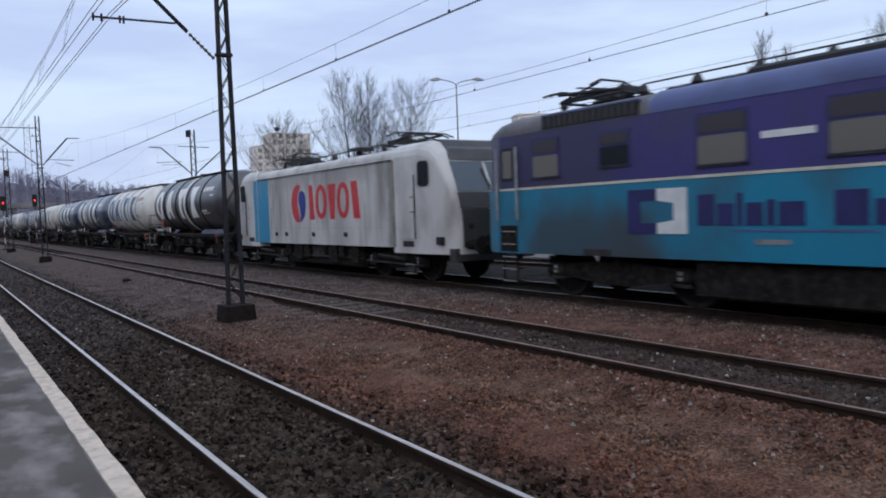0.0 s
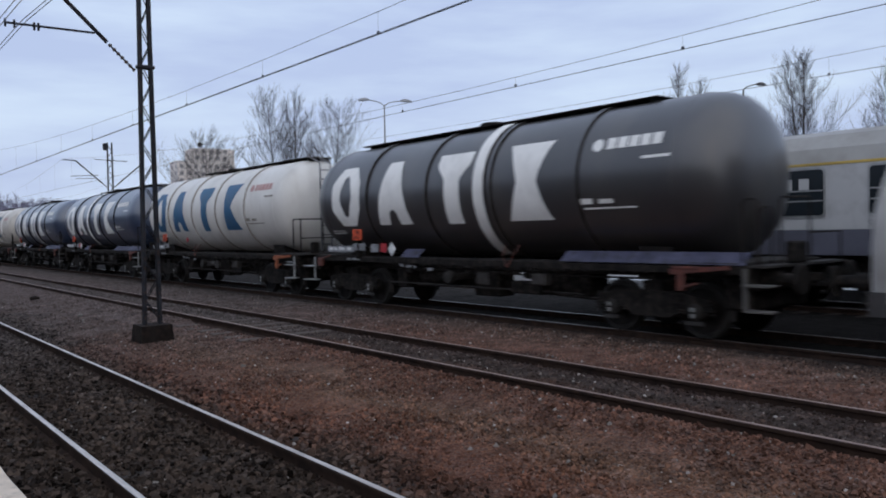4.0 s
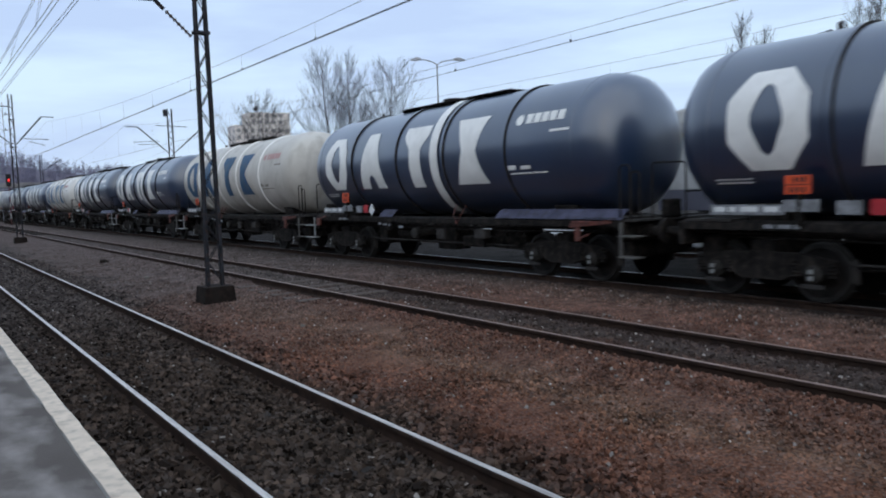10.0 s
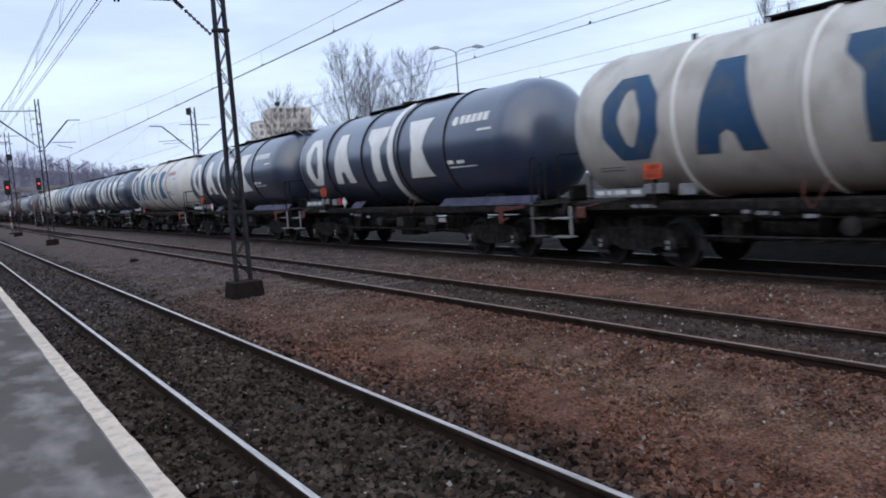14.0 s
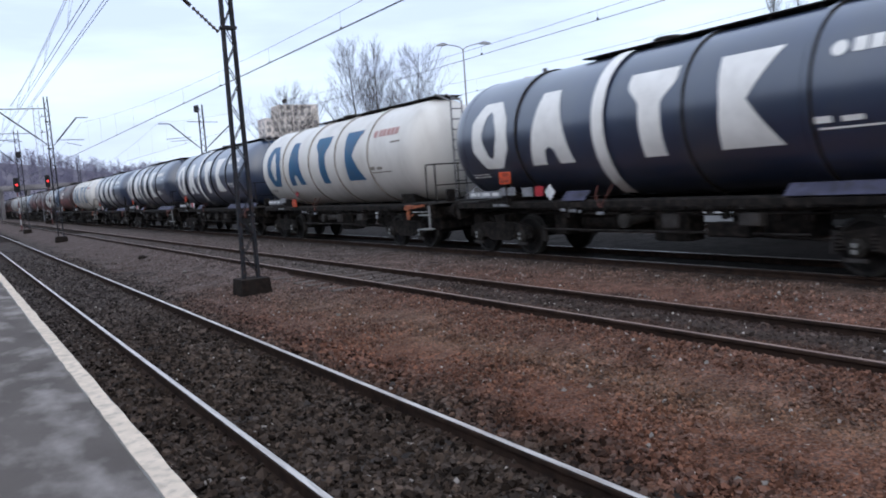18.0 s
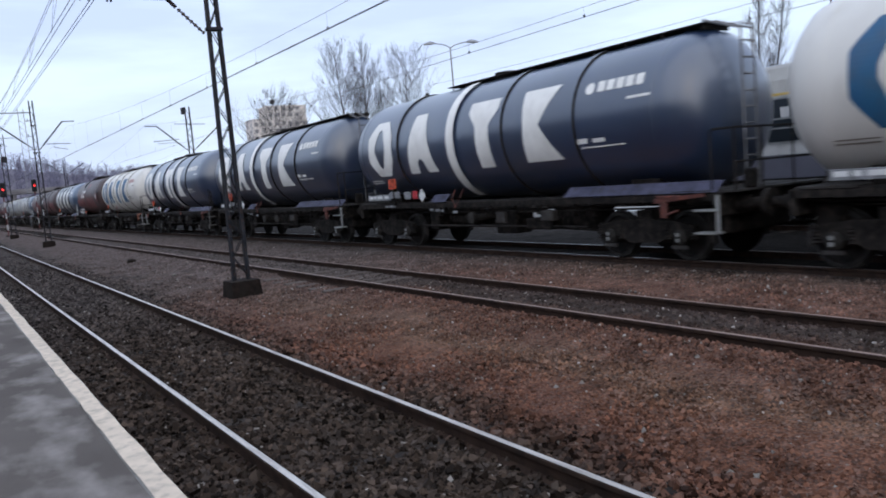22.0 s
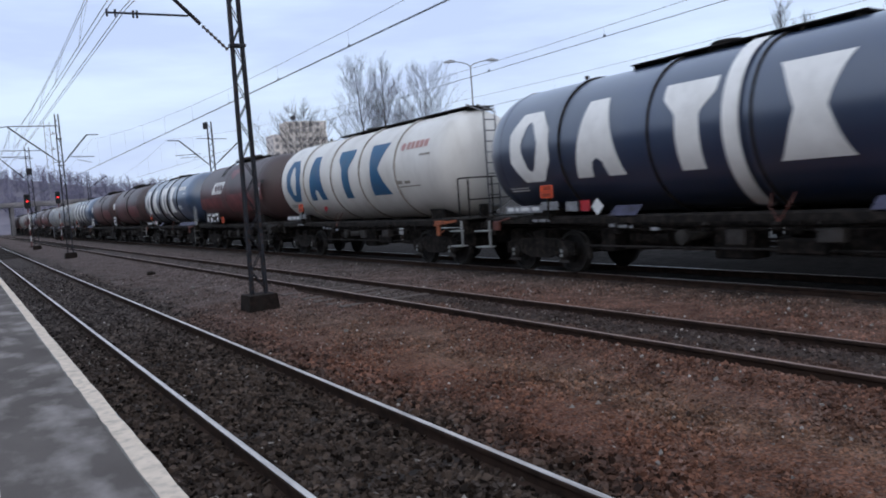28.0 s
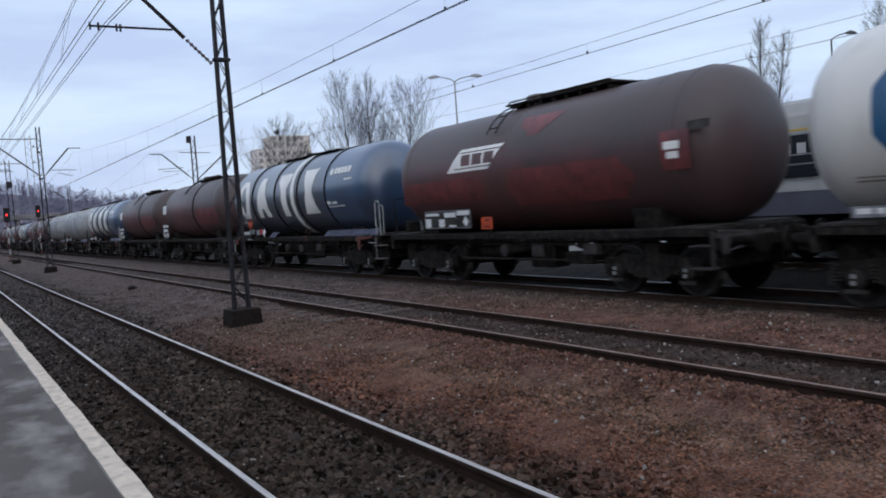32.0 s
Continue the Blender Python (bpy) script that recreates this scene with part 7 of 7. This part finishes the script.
def apartment_block(x, y, turn, w, d, storeys, bays, label, upper=True):
    t = thing("apartment_building", label, "building", pose(x, y, 0, 0, 0, turn))
    h = storeys * 2.8 + 1
    part("wall", B(-w / 2, w / 2, -d / 2, d / 2, -0.5, h), M["stucco_pale"], t, "pale plastered wall")
    part("roof", B(-w / 2 - 0.2, w / 2 + 0.2, -d / 2 - 0.2, d / 2 + 0.2, h + 0.004, h + 0.3), M["stucco_pale"], t)
    if upper:
        up = part("upper_storey", B(-w * 0.24, w * 0.5, -d / 2 + 0.3, d / 2 - 0.3, h + 0.3, h + 5.6), M["stucco_pale"], t, "set-back upper storeys")
        for b in range(int(bays * 0.7)):
            for z in (h + 1.0, h + 3.7):
                part("window", B(-w * 0.2 + b * w / bays, -w * 0.2 + b * w / bays + 1.5, -d / 2 + 0.25, -d / 2 + 0.35, z, z + 1.4), M["glass_far"], up)
    proto = bal = None
    for s in range(max(0, storeys - 6), storeys):
        for b in range(bays):
            xx = -w / 2 + (b + 0.5) * w / bays
            z = 1.2 + s * 2.8
            if proto is None:
                proto = part("window", B(-0.75, 0.75, -0.05, 0.05, 0, 1.5), M["glass_far"], t)
                bal = part("balcony", B(-1.2, 1.2, -0.9, 0.0, -1.0, 0.1), M["stucco_pale"], t)
                o, q = proto, bal
            else:
                o = new("window", proto.data)
                o.parent = t
                q = None
                if b % 3 == 1:
                    q = new("balcony", bal.data)
                    q.parent = t
            o.location = (xx, -d / 2 - 0.02, z)
            if q:
                q.location = (xx, -d / 2 - 0.01, z)
    for s in range(max(0, storeys - 6), storeys):
        for yy in (-d / 4, d / 4):
            o = new("window", proto.data)
            o.parent = t
            o.location, o.rotation_euler = (-w / 2 - 0.02, yy, 1.2 + s * 2.8), (0, 0, radians(90))
    return t


apartment_block(123.4, 302.6, -6, 23, 12, 11, 8, "cream apartment tower with balconies behind bare trees")
apartment_block(174.8, 201.8, -25, 10, 9, 12, 3, "cream apartment block beyond the railway yard", False)

# wooded hill at the end of the line, distance haze mixed into its colour
def hill_z(x, y):
    rise = min(1.0, max(0.0, (y - 235) / 60)) * float(np.interp(x, [-200, 20, 60, 130], [1.0, 1.0, 0.62, 0.0]))
    return (20.0 + 6 * noise.noise((x * 0.012, y * 0.01, 2)) + 1.8 * noise.noise((x * 0.06, y * 0.06, 7)) + 0.8 * noise.noise((x * 0.3, y * 0.2, 3))) * rise - 0.5


bm = bmesh.new()
xs, ys = np.linspace(-260, 140, 90), np.linspace(234, 620, 40)
grid = [[bm.verts.new((x, y, hill_z(x, y))) for x in xs] for y in ys]
for a, b in zip(grid, grid[1:]):
    for i in range(len(xs) - 1):
        bm.faces.new((a[i], a[i + 1], b[i + 1], b[i]))
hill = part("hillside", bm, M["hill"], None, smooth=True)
tagged(hill, "low winter hillside tinted for haze closing the railway line", "hill", kind="structure")

# far thickets on the hill and along the yard, joined twigs, haze in their colour
bm = bmesh.new()
rng = random.Random(5)
for k in range(1500):
    x, y = (rng.uniform(-60, 90), rng.uniform(250, 300)) if k % 4 else (rng.uniform(14, 60), rng.uniform(200, 234))
    z, hh = hill_z(x, y) if y > 235 else -0.3, rng.uniform(2.0, 4.2) if x < 22 and y > 235 else rng.uniform(2.5, 5.5)
    tube(bm, (x, y, z - 0.5), (x + rng.gauss(0, 0.3), y, z + hh * 0.9), 0.07, 4, 0.03, caps=False)
    for j in range(30):
        u = rng.uniform(0.05, 0.95)
        a = rng.uniform(0, 6.28)
        ln = hh * rng.uniform(0.3, 0.62) * (1.1 - 0.5 * u)
        tube(bm, (x, y, z + hh * u), (x + ln * math.cos(a) * 0.75, y + ln * math.sin(a) * 0.75, z + hh * u + ln * rng.uniform(0.3, 0.9)), 0.04, 3, 0.02, caps=False)
tagged(part("far_thicket", bm, M["far_twig"], None), "leafless thicket of far trees, greyed by painted haze", "trees", kind="stuff")

# road bridge over the tracks and low buildings beside it
bridge = thing("road_bridge", "grey concrete road bridge crossing the tracks", "bridge", pose(0, 192, 0))
part("deck", B(-60, 70, -4, 4, 6.3, 6.85), M["bridge_grey"], bridge)
part("parapet", B(-60, 70, -4.2, -3.95, 6.75, 7.3), M["bridge_grey"], bridge)
for x in (-3.2, 5.1, 9.9, 15.1, 22.5):
    part("pier", B(x - 0.35, x + 0.35, -3, 3, -0.3, 6.3), M["bridge_grey"], bridge)
for a, b in ((-60, -5.5), (26, 70)):
    part("abutment", B(a, b, -3.9, 3.9, -0.4, 6.298), M["bridge_grey"], bridge)
shed = thing("station_building", "white-walled railway building of two storeys beyond the platform", "building", pose(-2.0, 178, 0))
part("wall", B(-14, 3.0, -4, 4, -0.3, 8.3), M["emu_side"], shed, "white plastered wall")
part("roof", B(-14.4, 3.4, -4.4, 4.4, 8.3, 8.7), M["stucco_pale"], shed, "pale flat roof edge")
part("door", B(1.0, 2.2, -4.06, -4.0, 0.0, 2.1), M["glass"], shed)
for x, z in [(x, z) for x in (-9, -6, -3, 0) for z in (1.4, 5.0)]:
    part("window", B(x - 0.7, x + 0.7, -4.06, -4.0, z, z + 1.6), M["glass"], shed)
house = thing("house", "pale house with pitched roof on the hillside", "house", pose(-16, 246, 6))
part("wall", B(-9, 9, -5, 5, -8, 4.5), M["concrete"], house)
part("roof", PR([(-9.5, 4.5), (9.5, 4.5), (6, 8.0), (-6, 8.0)], "y", -5.5, 5.5), M["concrete"], house)

# ---- what moves: the train rolls past and slows a little ----
ROLLED = [(0, 0.00), (1, 6.54), (2, 13.41), (3, 20.42), (4, 27.31), (5, 33.97), (6, 40.49), (7, 46.86), (8, 53.16), (9, 59.24), (10, 65.36), (11, 71.51), (12, 77.66), (13, 83.77), (14, 89.91), (15, 95.96), (16, 101.77), (17, 107.47), (18, 113.16), (19, 118.94), (20, 124.71), (21, 130.51), (22, 136.27), (23, 141.92), (24, 147.53), (25, 153.08), (26, 158.67), (27, 164.27), (28, 169.83), (29, 175.42), (30, 180.96), (31, 186.44), (32, 192.05)]


def rolled(t):
    return float(np.interp(t, [q for q, _ in ROLLED], [s for _, s in ROLLED]))


def motions():
    for v, y in vehicles:
        walk(v, [(t, pose(12.1, y - s, 0.17)) for t, s in ROLLED])
    total = rolled(32.0)
    for v, y in vehicles:
        for b in v.children:
            if not b.name.startswith("bogie"):
                continue
            for w in b.children:
                if not w.name.startswith("wheelset"):
                    continue
                r = w.location.z
                n = int(total / r / 1.35) + 1
                rows = []
                for k in range(n + 1):
                    t = 32.0 * k / n
                    rows.append((t, pose(*w.location, math.degrees(rolled(t) / r) % 360)))
                walk(w, rows)


motions()
